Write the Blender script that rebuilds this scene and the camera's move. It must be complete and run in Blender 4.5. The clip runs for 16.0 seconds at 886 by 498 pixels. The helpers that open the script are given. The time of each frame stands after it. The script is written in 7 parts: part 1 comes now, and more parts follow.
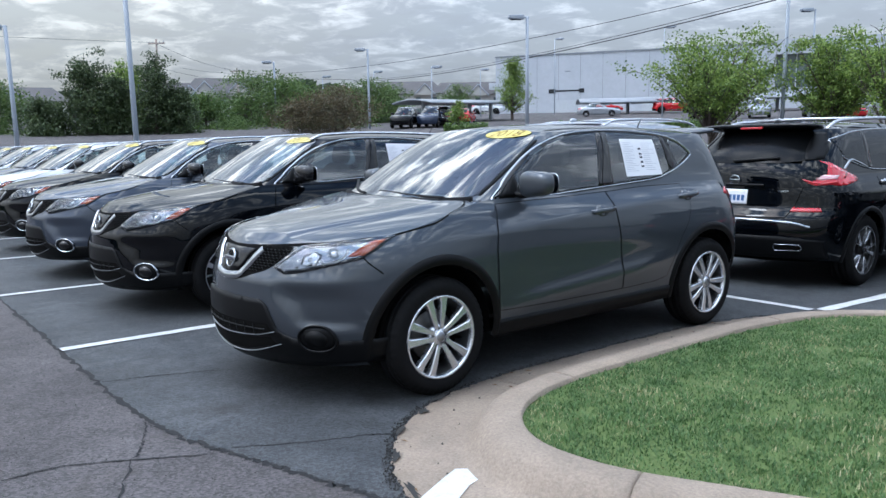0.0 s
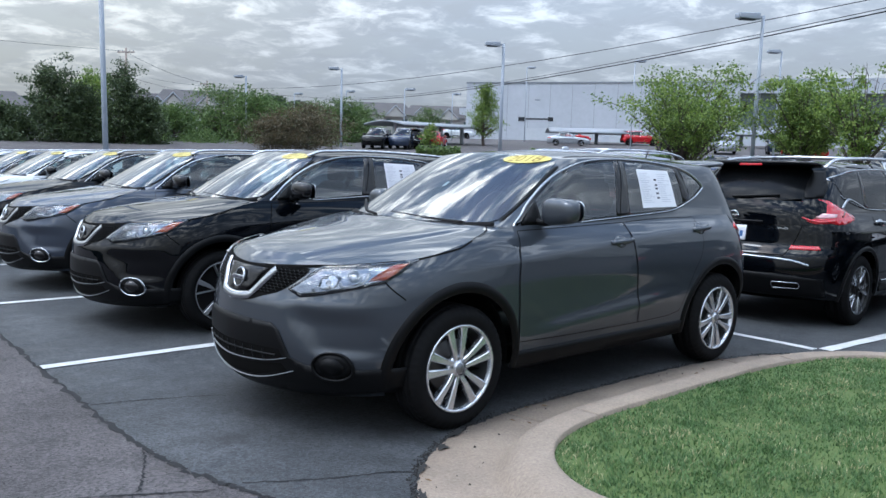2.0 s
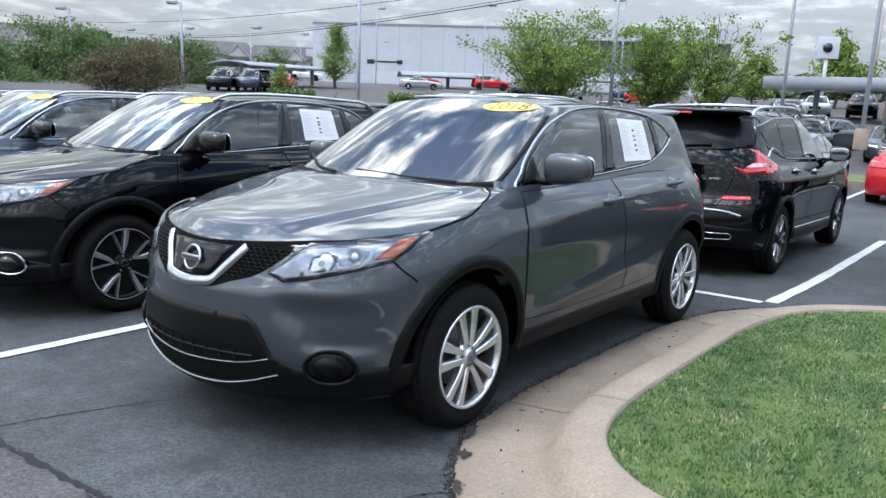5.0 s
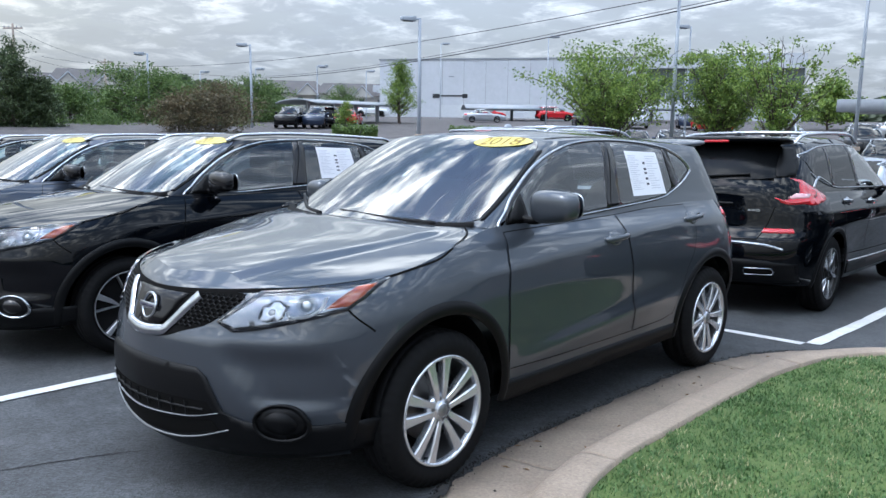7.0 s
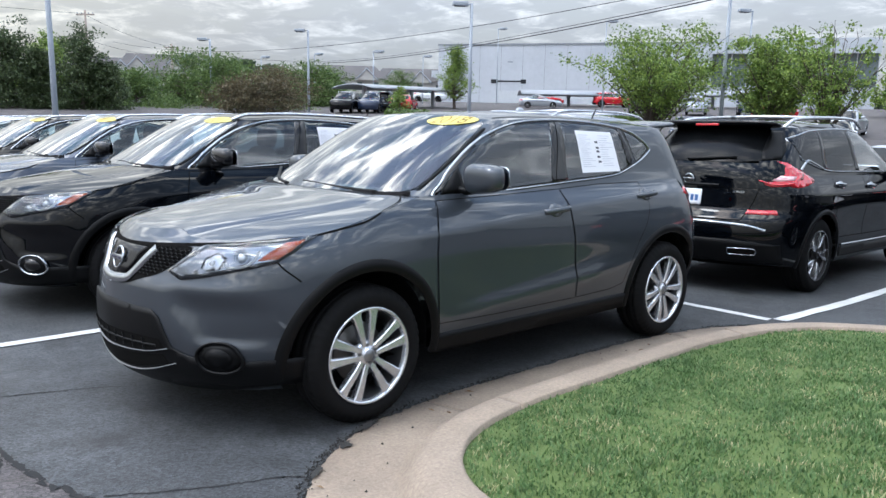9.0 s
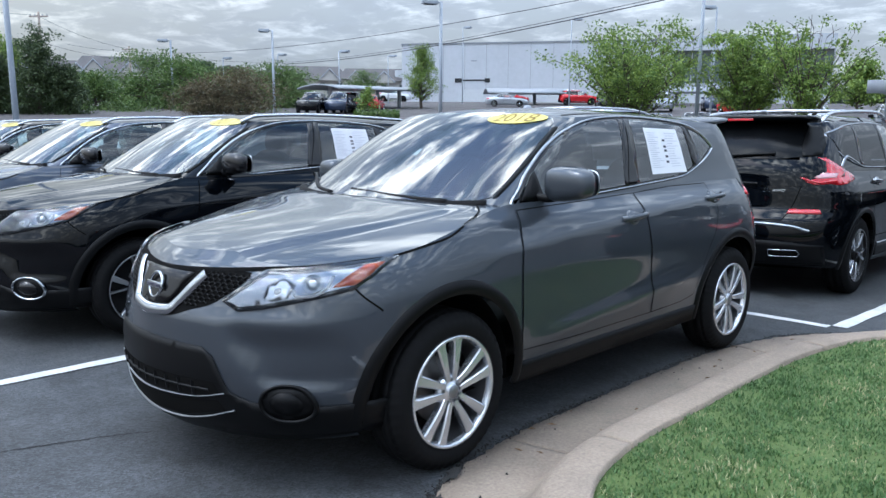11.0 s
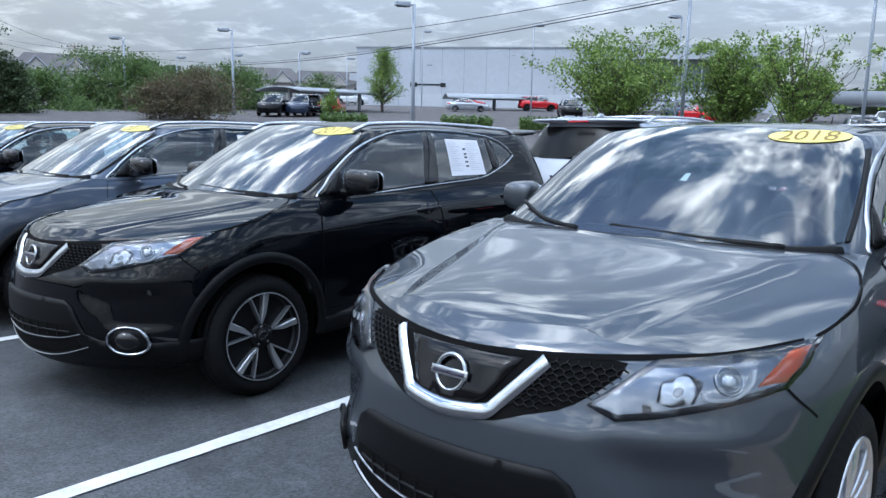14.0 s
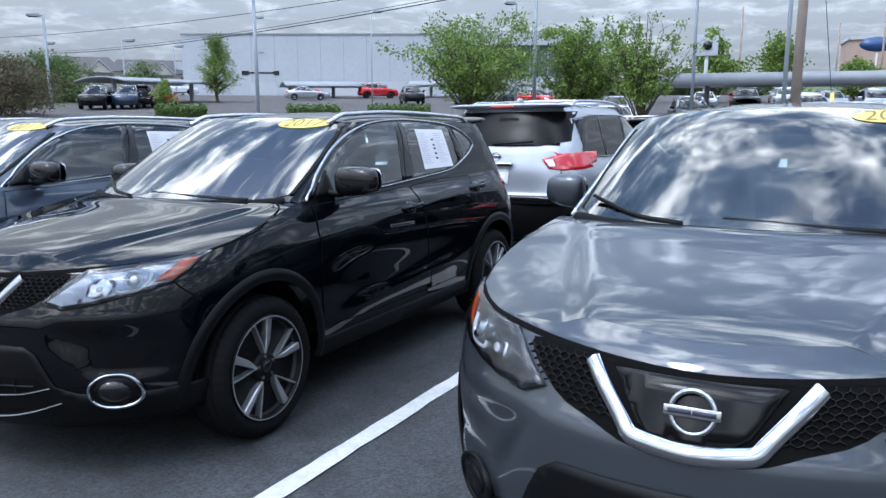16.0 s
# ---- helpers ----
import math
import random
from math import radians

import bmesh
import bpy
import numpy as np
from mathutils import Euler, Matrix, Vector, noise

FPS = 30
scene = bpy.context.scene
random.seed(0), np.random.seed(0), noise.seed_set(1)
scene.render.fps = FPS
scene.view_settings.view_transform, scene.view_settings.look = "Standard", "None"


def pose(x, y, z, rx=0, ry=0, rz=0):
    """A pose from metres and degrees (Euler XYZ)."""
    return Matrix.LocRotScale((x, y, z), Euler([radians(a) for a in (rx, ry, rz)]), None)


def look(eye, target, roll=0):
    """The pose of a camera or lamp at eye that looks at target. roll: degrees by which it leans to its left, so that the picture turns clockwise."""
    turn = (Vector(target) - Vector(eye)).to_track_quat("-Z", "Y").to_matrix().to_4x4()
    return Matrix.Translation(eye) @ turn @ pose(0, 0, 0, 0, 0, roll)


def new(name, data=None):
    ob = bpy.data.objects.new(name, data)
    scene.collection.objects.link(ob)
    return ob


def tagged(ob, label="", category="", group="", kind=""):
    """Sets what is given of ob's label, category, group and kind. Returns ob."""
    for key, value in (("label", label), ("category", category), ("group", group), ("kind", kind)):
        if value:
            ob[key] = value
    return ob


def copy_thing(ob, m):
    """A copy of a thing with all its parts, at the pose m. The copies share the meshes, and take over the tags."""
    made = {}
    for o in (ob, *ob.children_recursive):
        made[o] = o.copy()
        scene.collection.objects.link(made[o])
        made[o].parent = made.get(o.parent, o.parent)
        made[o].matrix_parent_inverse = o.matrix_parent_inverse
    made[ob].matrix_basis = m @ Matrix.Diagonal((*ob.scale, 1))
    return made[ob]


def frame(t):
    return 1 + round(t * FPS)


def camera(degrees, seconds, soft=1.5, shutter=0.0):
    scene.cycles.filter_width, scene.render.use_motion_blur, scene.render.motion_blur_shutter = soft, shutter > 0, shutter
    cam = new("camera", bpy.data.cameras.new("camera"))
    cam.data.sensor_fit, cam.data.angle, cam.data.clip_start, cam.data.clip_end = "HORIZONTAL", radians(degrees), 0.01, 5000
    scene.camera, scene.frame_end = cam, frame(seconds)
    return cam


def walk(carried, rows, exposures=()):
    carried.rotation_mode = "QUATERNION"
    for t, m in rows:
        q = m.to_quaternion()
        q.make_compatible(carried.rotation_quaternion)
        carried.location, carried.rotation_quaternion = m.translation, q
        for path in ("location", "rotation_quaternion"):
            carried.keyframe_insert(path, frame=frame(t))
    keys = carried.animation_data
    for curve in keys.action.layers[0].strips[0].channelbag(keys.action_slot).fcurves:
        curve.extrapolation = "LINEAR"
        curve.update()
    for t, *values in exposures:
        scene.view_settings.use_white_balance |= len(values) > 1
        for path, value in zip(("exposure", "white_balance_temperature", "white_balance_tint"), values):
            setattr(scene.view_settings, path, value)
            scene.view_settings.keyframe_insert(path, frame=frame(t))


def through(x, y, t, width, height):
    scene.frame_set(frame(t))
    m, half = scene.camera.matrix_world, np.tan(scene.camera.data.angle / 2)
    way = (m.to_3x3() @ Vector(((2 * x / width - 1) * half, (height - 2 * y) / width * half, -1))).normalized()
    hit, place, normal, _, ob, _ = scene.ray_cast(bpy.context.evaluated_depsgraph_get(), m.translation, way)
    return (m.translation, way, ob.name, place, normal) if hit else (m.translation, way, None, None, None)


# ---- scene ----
cam = camera(60.09, 16.0)
DOWN = Vector((0.0214, -0.0205, 0.9996)).rotation_difference(Vector((0, 0, 1))).to_matrix().to_4x4()   # the lot falls away a little
PATH = [
    (0, (4.265, -3.947, 1.435), (2.705, -2.724, 1.168), -0.79),
    (0.5, (4.332, -3.920, 1.431), (2.733, -2.751, 1.155), -1.29),
    (1, (4.221, -3.988, 1.429), (2.645, -2.788, 1.148), -1.13),
    (1.5, (4.047, -4.081, 1.462), (2.533, -2.796, 1.224), -0.23),
    (2, (3.901, -4.075, 1.428), (2.396, -2.774, 1.220), 1.69),
    (2.5, (3.639, -3.959, 1.447), (2.115, -2.675, 1.288), 1.49),
    (3, (3.462, -3.962, 1.422), (1.971, -2.648, 1.198), 2.67),
    (3.5, (3.205, -4.064, 1.433), (1.880, -2.596, 1.134), 2.32),
    (4, (3.072, -4.144, 1.441), (1.852, -2.593, 1.114), 1.85),
    (4.2, (3.017, -4.143, 1.430), (1.809, -2.584, 1.096), 2.24),
    (6.3, (2.766, -3.748, 1.450), (1.552, -2.194, 1.118), 0.84),
    (6.5, (2.852, -3.674, 1.458), (1.583, -2.158, 1.150), 0.99),
    (7, (3.046, -3.658, 1.468), (1.697, -2.205, 1.208), 0.69),
    (7.5, (3.292, -3.679, 1.457), (1.936, -2.244, 1.140), 0.56),
    (8, (3.567, -3.573, 1.442), (2.150, -2.197, 1.127), 1.51),
    (8.5, (3.753, -3.501, 1.430), (2.291, -2.170, 1.129), 1.81),
    (8.7, (3.798, -3.507, 1.432), (2.336, -2.175, 1.132), 1.53),
    (10.8, (3.155, -3.619, 1.423), (1.765, -2.211, 1.128), 0.13),
    (11, (3.033, -3.567, 1.427), (1.645, -2.159, 1.129), 0.33),
    (11.5, (2.828, -3.516, 1.438), (1.432, -2.120, 1.118), 1.21),
    (12, (2.534, -3.577, 1.436), (1.198, -2.131, 1.083), 1.89),
    (12.5, (2.265, -3.661, 1.453), (0.943, -2.202, 1.106), 1.52),
    (13, (1.932, -3.643, 1.453), (0.523, -2.256, 1.148), 1.30),
    (13.5, (1.657, -3.700, 1.487), (0.198, -2.357, 1.227), 1.87),
    (14, (1.374, -3.828, 1.472), (0.085, -2.326, 1.186), 1.05),
    (14.5, (1.115, -3.855, 1.445), (-0.050, -2.267, 1.102), 0.22),
    (15, (0.831, -3.808, 1.477), (-0.323, -2.204, 1.170), 0.22),
    (15.5, (0.608, -3.859, 1.462), (-0.430, -2.176, 1.163), 0.56),
    (16, (0.315, -3.995, 1.483), (-0.631, -2.261, 1.167), -0.53),
]
walk(cam, [(t, DOWN @ look(eye, target, roll)) for t, eye, target, roll in PATH], [(0.0, -0.06, 5150, 10), (1.5, -0.06, 5150, 10), (2.5, -0.18, 5150, 10), (3.0, -0.12, 5150, 10), (4.0, 0.16, 5250, 10), (6.5, 0.22, 5500, 11), (7.0, 0.10, 5200, 10), (7.5, 0.15, 5400, 10), (8.5, 0.20, 5500, 11), (11.0, 0.08, 5100, 9), (12.5, 0.24, 5450, 11), (13.5, -0.03, 5100, 10), (14.0, -0.02, 5000, 9), (14.5, 0.12, 5350, 11), (15.0, 0.06, 5200, 11), (16.0, 0.0, 5100, 11)])

# ---- world, sun, exposure ----
world = bpy.data.worlds.new("sky")
scene.world = world
world.use_nodes = True
wn, wl = world.node_tree.nodes, world.node_tree.links
wn.clear()


def wnode(kind, **kw):
    n = wn.new(kind)
    for k, v in kw.items():
        if k in n.inputs:
            n.inputs[k].default_value = v
    return n


SUN_AZ, SUN_EL = radians(-118), radians(58)   # bearing of the sun from +x towards +y, and its height
sky = wn.new("ShaderNodeTexSky")
sky.sky_type, sky.sun_disc = "NISHITA", False
sky.sun_elevation, sky.sun_rotation = SUN_EL, math.pi / 2 - SUN_AZ
sky.air_density, sky.dust_density = 1.0, 2.5
coord = wn.new("ShaderNodeTexCoord")
sep = wn.new("ShaderNodeSeparateXYZ")
wl.new(coord.outputs["Generated"], sep.inputs[0])
up = wn.new("ShaderNodeMath"); up.operation = "MAXIMUM"; up.inputs[1].default_value = 0.0
wl.new(sep.outputs["Z"], up.inputs[0])
lift = wn.new("ShaderNodeMath"); lift.operation = "ADD"; lift.inputs[1].default_value = 0.17
wl.new(up.outputs[0], lift.inputs[0])
flat = wn.new("ShaderNodeVectorMath"); flat.operation = "DIVIDE"
wl.new(coord.outputs["Generated"], flat.inputs[0])
spread = wn.new("ShaderNodeCombineXYZ")
for i in range(3):
    wl.new(lift.outputs[0], spread.inputs[i])
wl.new(spread.outputs[0], flat.inputs[1])


def cloud_noise(scale, detail, rough, shift, distort):
    m = wn.new("ShaderNodeMapping")
    m.inputs["Location"].default_value = (*shift, 0.0)
    m.inputs["Scale"].default_value = (1.0, 1.0, 0.0)
    wl.new(flat.outputs[0], m.inputs[0])
    n = wnode("ShaderNodeTexNoise", Scale=scale, Detail=detail, Roughness=rough, Distortion=distort)
    wl.new(m.outputs[0], n.inputs["Vector"])
    return n


def ramp(source, stops):
    r = wn.new("ShaderNodeValToRGB")
    r.color_ramp.elements[0].position, r.color_ramp.elements[0].color = stops[0]
    r.color_ramp.elements[1].position, r.color_ramp.elements[1].color = stops[-1]
    for p, c in stops[1:-1]:
        r.color_ramp.elements.new(p).color = c
    wl.new(source, r.inputs[0])
    return r


cover = ramp(cloud_noise(3.4, 9.0, 0.58, (3.1, 1.7), 0.3).outputs["Fac"], [(0.40, (0, 0, 0, 1)), (0.52, (1, 1, 1, 1))])
body_tone = ramp(cloud_noise(4.2, 9.0, 0.62, (7.3, 4.4), 0.35).outputs["Fac"],
                 [(0.38, (1.3, 1.9, 2.8, 1)), (0.47, (2.6, 3.3, 4.5, 1)), (0.53, (9.6, 9.7, 9.7, 1)), (0.62, (23.0, 22.4, 21.0, 1))])
mix = wn.new("ShaderNodeMix"); mix.data_type = "RGBA"
wl.new(cover.outputs[0], mix.inputs["Factor"])
wl.new(sky.outputs[0], mix.inputs["A"])
wl.new(body_tone.outputs[0], mix.inputs["B"])
# an overcast sky is about three times as bright overhead as at the horizon
haze = wn.new("ShaderNodeMapRange")          # thin haze softens the clouds low in the sky
haze.inputs["From Min"].default_value, haze.inputs["From Max"].default_value = 0.0, 0.62
haze.inputs["To Min"].default_value, haze.inputs["To Max"].default_value = 0.92, 0.0
wl.new(up.outputs[0], haze.inputs["Value"])
veil = wn.new("ShaderNodeMix"); veil.data_type = "RGBA"
veil.inputs["B"].default_value = (10.8, 10.4, 9.4, 1)
wl.new(haze.outputs[0], veil.inputs["Factor"])
wl.new(mix.outputs["Result"], veil.inputs["A"])
mix = veil
gain = wn.new("ShaderNodeMapRange")
gain.inputs["From Min"].default_value, gain.inputs["From Max"].default_value = 0.0, 0.9
gain.inputs["To Min"].default_value, gain.inputs["To Max"].default_value = 0.375, 2.9
wl.new(up.outputs[0], gain.inputs["Value"])
bright = wn.new("ShaderNodeVectorMath"); bright.operation = "SCALE"
near_sun = wn.new("ShaderNodeVectorMath"); near_sun.operation = "DOT_PRODUCT"
near_sun.inputs[1].default_value = (math.cos(SUN_AZ) * math.cos(SUN_EL), math.sin(SUN_AZ) * math.cos(SUN_EL), math.sin(SUN_EL))
wl.new(coord.outputs["Generated"], near_sun.inputs[0])
glow = ramp(near_sun.outputs["Value"], [(0.0, (1.0, 1.0, 0.99, 1)), (0.08, (1.03, 1.0, 0.95, 1)), (0.2, (1.16, 1.10, 0.97, 1)), (0.5, (1.3, 1.22, 1.08, 1)), (1.0, (2.2, 2.05, 1.8, 1))])
warm = wn.new("ShaderNodeVectorMath"); warm.operation = "MULTIPLY"
wl.new(mix.outputs["Result"], warm.inputs[0])
wl.new(glow.outputs[0], warm.inputs[1])
wl.new(warm.outputs[0], bright.inputs[0])
wl.new(gain.outputs[0], bright.inputs["Scale"])
back = wnode("ShaderNodeBackground", Strength=0.094)
wl.new(bright.outputs[0], back.inputs["Color"])
wo = wn.new("ShaderNodeOutputWorld")
wl.new(back.outputs[0], wo.inputs[0])

sun = new("sun", bpy.data.lights.new("sun", "SUN"))
sun.data.energy, sun.data.angle, sun.data.color = 0.7, radians(12), (1.0, 0.95, 0.87)
sun_way = Vector((math.cos(SUN_AZ) * math.cos(SUN_EL), math.sin(SUN_AZ) * math.cos(SUN_EL), math.sin(SUN_EL)))
sun.matrix_world = look(sun_way * 50, (0, 0, 0))

# ---- materials ----
def material(name, colour, rough=0.5, metal=0.0, **kw):
    m = bpy.data.materials.new(name)
    m.use_nodes = True
    b = m.node_tree.nodes["Principled BSDF"]
    b.inputs["Base Color"].default_value = (*colour, 1)
    b.inputs["Roughness"].default_value = rough
    b.inputs["Metallic"].default_value = metal
    for k, v in kw.items():
        b.inputs[k.replace("_", " ")].default_value = v
    return m


def grain(m, scale, amount, dark=0.75, light=1.2, bump=0.0, big=0.0, rough=0.0, space="Object", bdist=0.01):
    """Variation of colour and relief at a fine and, with big, at a broad scale."""
    t, l = m.node_tree.nodes, m.node_tree.links
    b = t["Principled BSDF"]
    c = t.new("ShaderNodeTexCoord")
    base = b.inputs["Base Color"].default_value[:]
    out = None
    for k, (s, a) in enumerate(((scale, amount), (big, amount))):
        if not s:
            continue
        n = t.new("ShaderNodeTexNoise")
        n.inputs["Scale"].default_value, n.inputs["Detail"].default_value, n.inputs["Roughness"].default_value = s, 6, 0.65
        l.new(c.outputs[space], n.inputs["Vector"])
        r = t.new("ShaderNodeMapRange")
        r.inputs["From Min"].default_value, r.inputs["From Max"].default_value = 0.3, 0.7
        r.inputs["To Min"].default_value, r.inputs["To Max"].default_value = 1 - (1 - dark) * a, 1 + (light - 1) * a
        l.new(n.outputs["Fac"], r.inputs["Value"])
        mul = t.new("ShaderNodeVectorMath"); mul.operation = "SCALE"
        if out is None:
            mul.inputs[0].default_value = base[:3]
        else:
            l.new(out, mul.inputs[0])
        l.new(r.outputs[0], mul.inputs["Scale"])
        out = mul.outputs[0]
        if bump and k == 0:
            bp = t.new("ShaderNodeBump")
            bp.inputs["Strength"].default_value, bp.inputs["Distance"].default_value = bump, bdist
            l.new(n.outputs["Fac"], bp.inputs["Height"])
            l.new(bp.outputs[0], b.inputs["Normal"])
        if rough and k == 0:
            rr = t.new("ShaderNodeMapRange")
            v = b.inputs["Roughness"].default_value
            rr.inputs["To Min"].default_value, rr.inputs["To Max"].default_value = max(0, v - rough), min(1, v + rough)
            l.new(n.outputs["Fac"], rr.inputs["Value"])
            l.new(rr.outputs[0], b.inputs["Roughness"])
    l.new(out, b.inputs["Base Color"])
    return m


def paint(name, colour, metal=0.55, rough=0.38, flake=0.12, coat=1.5):
    """Metallic car paint: flakes under a clear coat."""
    m = material(name, colour, rough, metal)
    grain(m, 900, flake, 0.6, 1.4, space="Object")
    b = m.node_tree.nodes["Principled BSDF"]
    b.inputs["Coat Weight"].default_value, b.inputs["Coat Roughness"].default_value, b.inputs["Coat IOR"].default_value = 1.0, 0.008, coat
    b.inputs["Specular IOR Level"].default_value = 0.0
    return m


PAINT_GREY = paint("gunmetal_paint", (0.050, 0.058, 0.071), 0.6, 0.38, 0.12, 1.52)
PAINT_BLACK = paint("black_paint", (0.0010, 0.0015, 0.0026), 0.0, 0.3, 0.2, 1.37)
PAINT_BLUE = paint("blue_grey_paint", (0.045, 0.055, 0.078))
PAINT_WHITE = paint("white_paint", (0.62, 0.65, 0.68), 0.0, 0.4, 0.02)
PAINT_SILVER = paint("silver_paint", (0.36, 0.385, 0.43), 0.6, 0.35)
PAINT_RED = paint("red_paint", (0.42, 0.012, 0.018), 0.2, 0.35)
PAINT_NAVY = paint("navy_paint", (0.02, 0.03, 0.06), 0.3, 0.35)
PLASTIC = grain(material("black_plastic", (0.0028, 0.0030, 0.0036), 0.45, 0.0, Specular_IOR_Level=0.14), 500, 0.4, bump=0.06, bdist=0.002)
REAR_GLASS = material("tinted_rear_glass", (0.003, 0.0034, 0.004), 0.22, 0.0, Specular_IOR_Level=0.12)
GRILLE = material("grille_black", (0.003, 0.003, 0.0034), 0.7, 0.0, Specular_IOR_Level=0.12)
GRILLE_MESH = material("grille_mesh_black", (0.006, 0.006, 0.0065), 0.5, 0.0, Specular_IOR_Level=0.2)
BADGE_BLACK = material("badge_black", (0.004, 0.004, 0.0045), 0.12, 0.0, Specular_IOR_Level=0.22)
GLOSS_BLACK = material("gloss_black", (0.006, 0.006, 0.007), 0.10)
GAP = material("shut_line", (0.003, 0.003, 0.003), 0.9, 0.0, Specular_IOR_Level=0.1)
RUBBER = grain(material("tyre_rubber", (0.0038, 0.0039, 0.0044), 0.75, 0.0, Specular_IOR_Level=0.14), 180, 0.5, bump=0.1, bdist=0.003, big=9)
CHROME = material("chrome", (0.40, 0.42, 0.45), 0.06, 1.0)
SATIN = material("satin_trim", (0.40, 0.42, 0.45), 0.22, 1.0)
ALLOY = grain(material("silver_alloy", (0.60, 0.62, 0.66), 0.27, 0.85), 300, 0.15)
ALLOY_DARK = material("dark_alloy", (0.004, 0.004, 0.0045), 0.45, 0.0, Specular_IOR_Level=0.15)
# machined spoke faces, base colour lowered for the shade they stand in
MACHINED_SHADED = grain(material("machined_alloy_shaded", (0.40, 0.41, 0.43), 0.34, 0.8), 300, 0.15)
TRIM_SATIN = material("dark_satin_trim", (0.26, 0.27, 0.29), 0.28, 0.9)
BARREL = material("rim_barrel", (0.07, 0.072, 0.076), 0.4, 0.6)
STEEL = grain(material("brake_steel", (0.13, 0.127, 0.125), 0.45, 0.9), 60, 0.5)
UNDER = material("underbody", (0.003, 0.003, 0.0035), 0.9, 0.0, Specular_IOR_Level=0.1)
SEAT = grain(material("seat_cloth", (0.015, 0.015, 0.017), 0.85), 240, 0.5, bump=0.1)
TRIM_DARK = grain(material("cabin_trim", (0.010, 0.010, 0.011), 0.6), 200, 0.3)
AMBER = material("amber_lens", (0.52, 0.085, 0.014), 0.12, 0.0, Coat_Weight=1.0)
RED_LENS = material("red_lens", (0.42, 0.012, 0.02), 0.1, 0.0, Coat_Weight=1.0)
LAMP_SILVER = material("lamp_reflector", (0.22, 0.235, 0.265), 0.18, 0.85)
PROJECTOR = material("projector_glass", (0.30, 0.33, 0.36), 0.04, 0.6, Coat_Weight=1.0)
PLATE_BLUE = material("plate_print", (0.05, 0.12, 0.30), 0.5)
LAMP_DARK = material("lamp_housing", (0.035, 0.038, 0.045), 0.25, 0.3)
PAPER = grain(material("paper", (0.74, 0.75, 0.80), 0.7), 30, 0.1)
INK = material("print", (0.46, 0.47, 0.54), 0.7)
INK_DARK = material("dark_print", (0.03, 0.03, 0.05), 0.6)
STICKER_INK = material("sticker_ink", (0.20, 0.13, 0.015), 0.5)
PINK_LENS = material("clear_red_lens", (0.50, 0.28, 0.30), 0.1, 0.0, Coat_Weight=1.0)
# yellow paled in its colour for the glass reflection over the windscreen stickers
YELLOW = material("yellow_sticker", (0.60, 0.52, 0.12), 0.35)
WHITE_LENS = material("white_lens", (0.7, 0.72, 0.75), 0.1, 0.0, Coat_Weight=1.0)


def glass(name, tint, through, gain=1.6, floor=0.04):
    """A thin pane: part clear, part a dark gloss."""
    m = bpy.data.materials.new(name)
    m.use_nodes = True
    t, l = m.node_tree.nodes, m.node_tree.links
    t.clear()
    o = t.new("ShaderNodeOutputMaterial")
    clear = t.new("ShaderNodeBsdfTransparent"); clear.inputs[0].default_value = (*[c * through for c in tint], 1)
    gloss = t.new("ShaderNodeBsdfGlossy"); gloss.inputs["Roughness"].default_value = 0.012
    f = t.new("ShaderNodeFresnel"); f.inputs["IOR"].default_value = 1.55
    k = t.new("ShaderNodeMath"); k.operation = "MULTIPLY_ADD"; k.inputs[1].default_value = gain; k.inputs[2].default_value = floor
    l.new(f.outputs[0], k.inputs[0])
    x = t.new("ShaderNodeMixShader")
    l.new(k.outputs[0], x.inputs[0]); l.new(clear.outputs[0], x.inputs[1]); l.new(gloss.outputs[0], x.inputs[2])
    l.new(x.outputs[0], o.inputs[0])
    return m


GLASS = glass("clear_glass", (0.80, 0.92, 0.90), 0.85, 2.0, 0.02)
GLASS_DARK = glass("privacy_glass", (0.7, 0.75, 0.75), 0.12, 0.9, 0.0)
LENS = glass("lamp_lens", (0.95, 0.97, 1.0), 0.95, 1.1, 0.0)


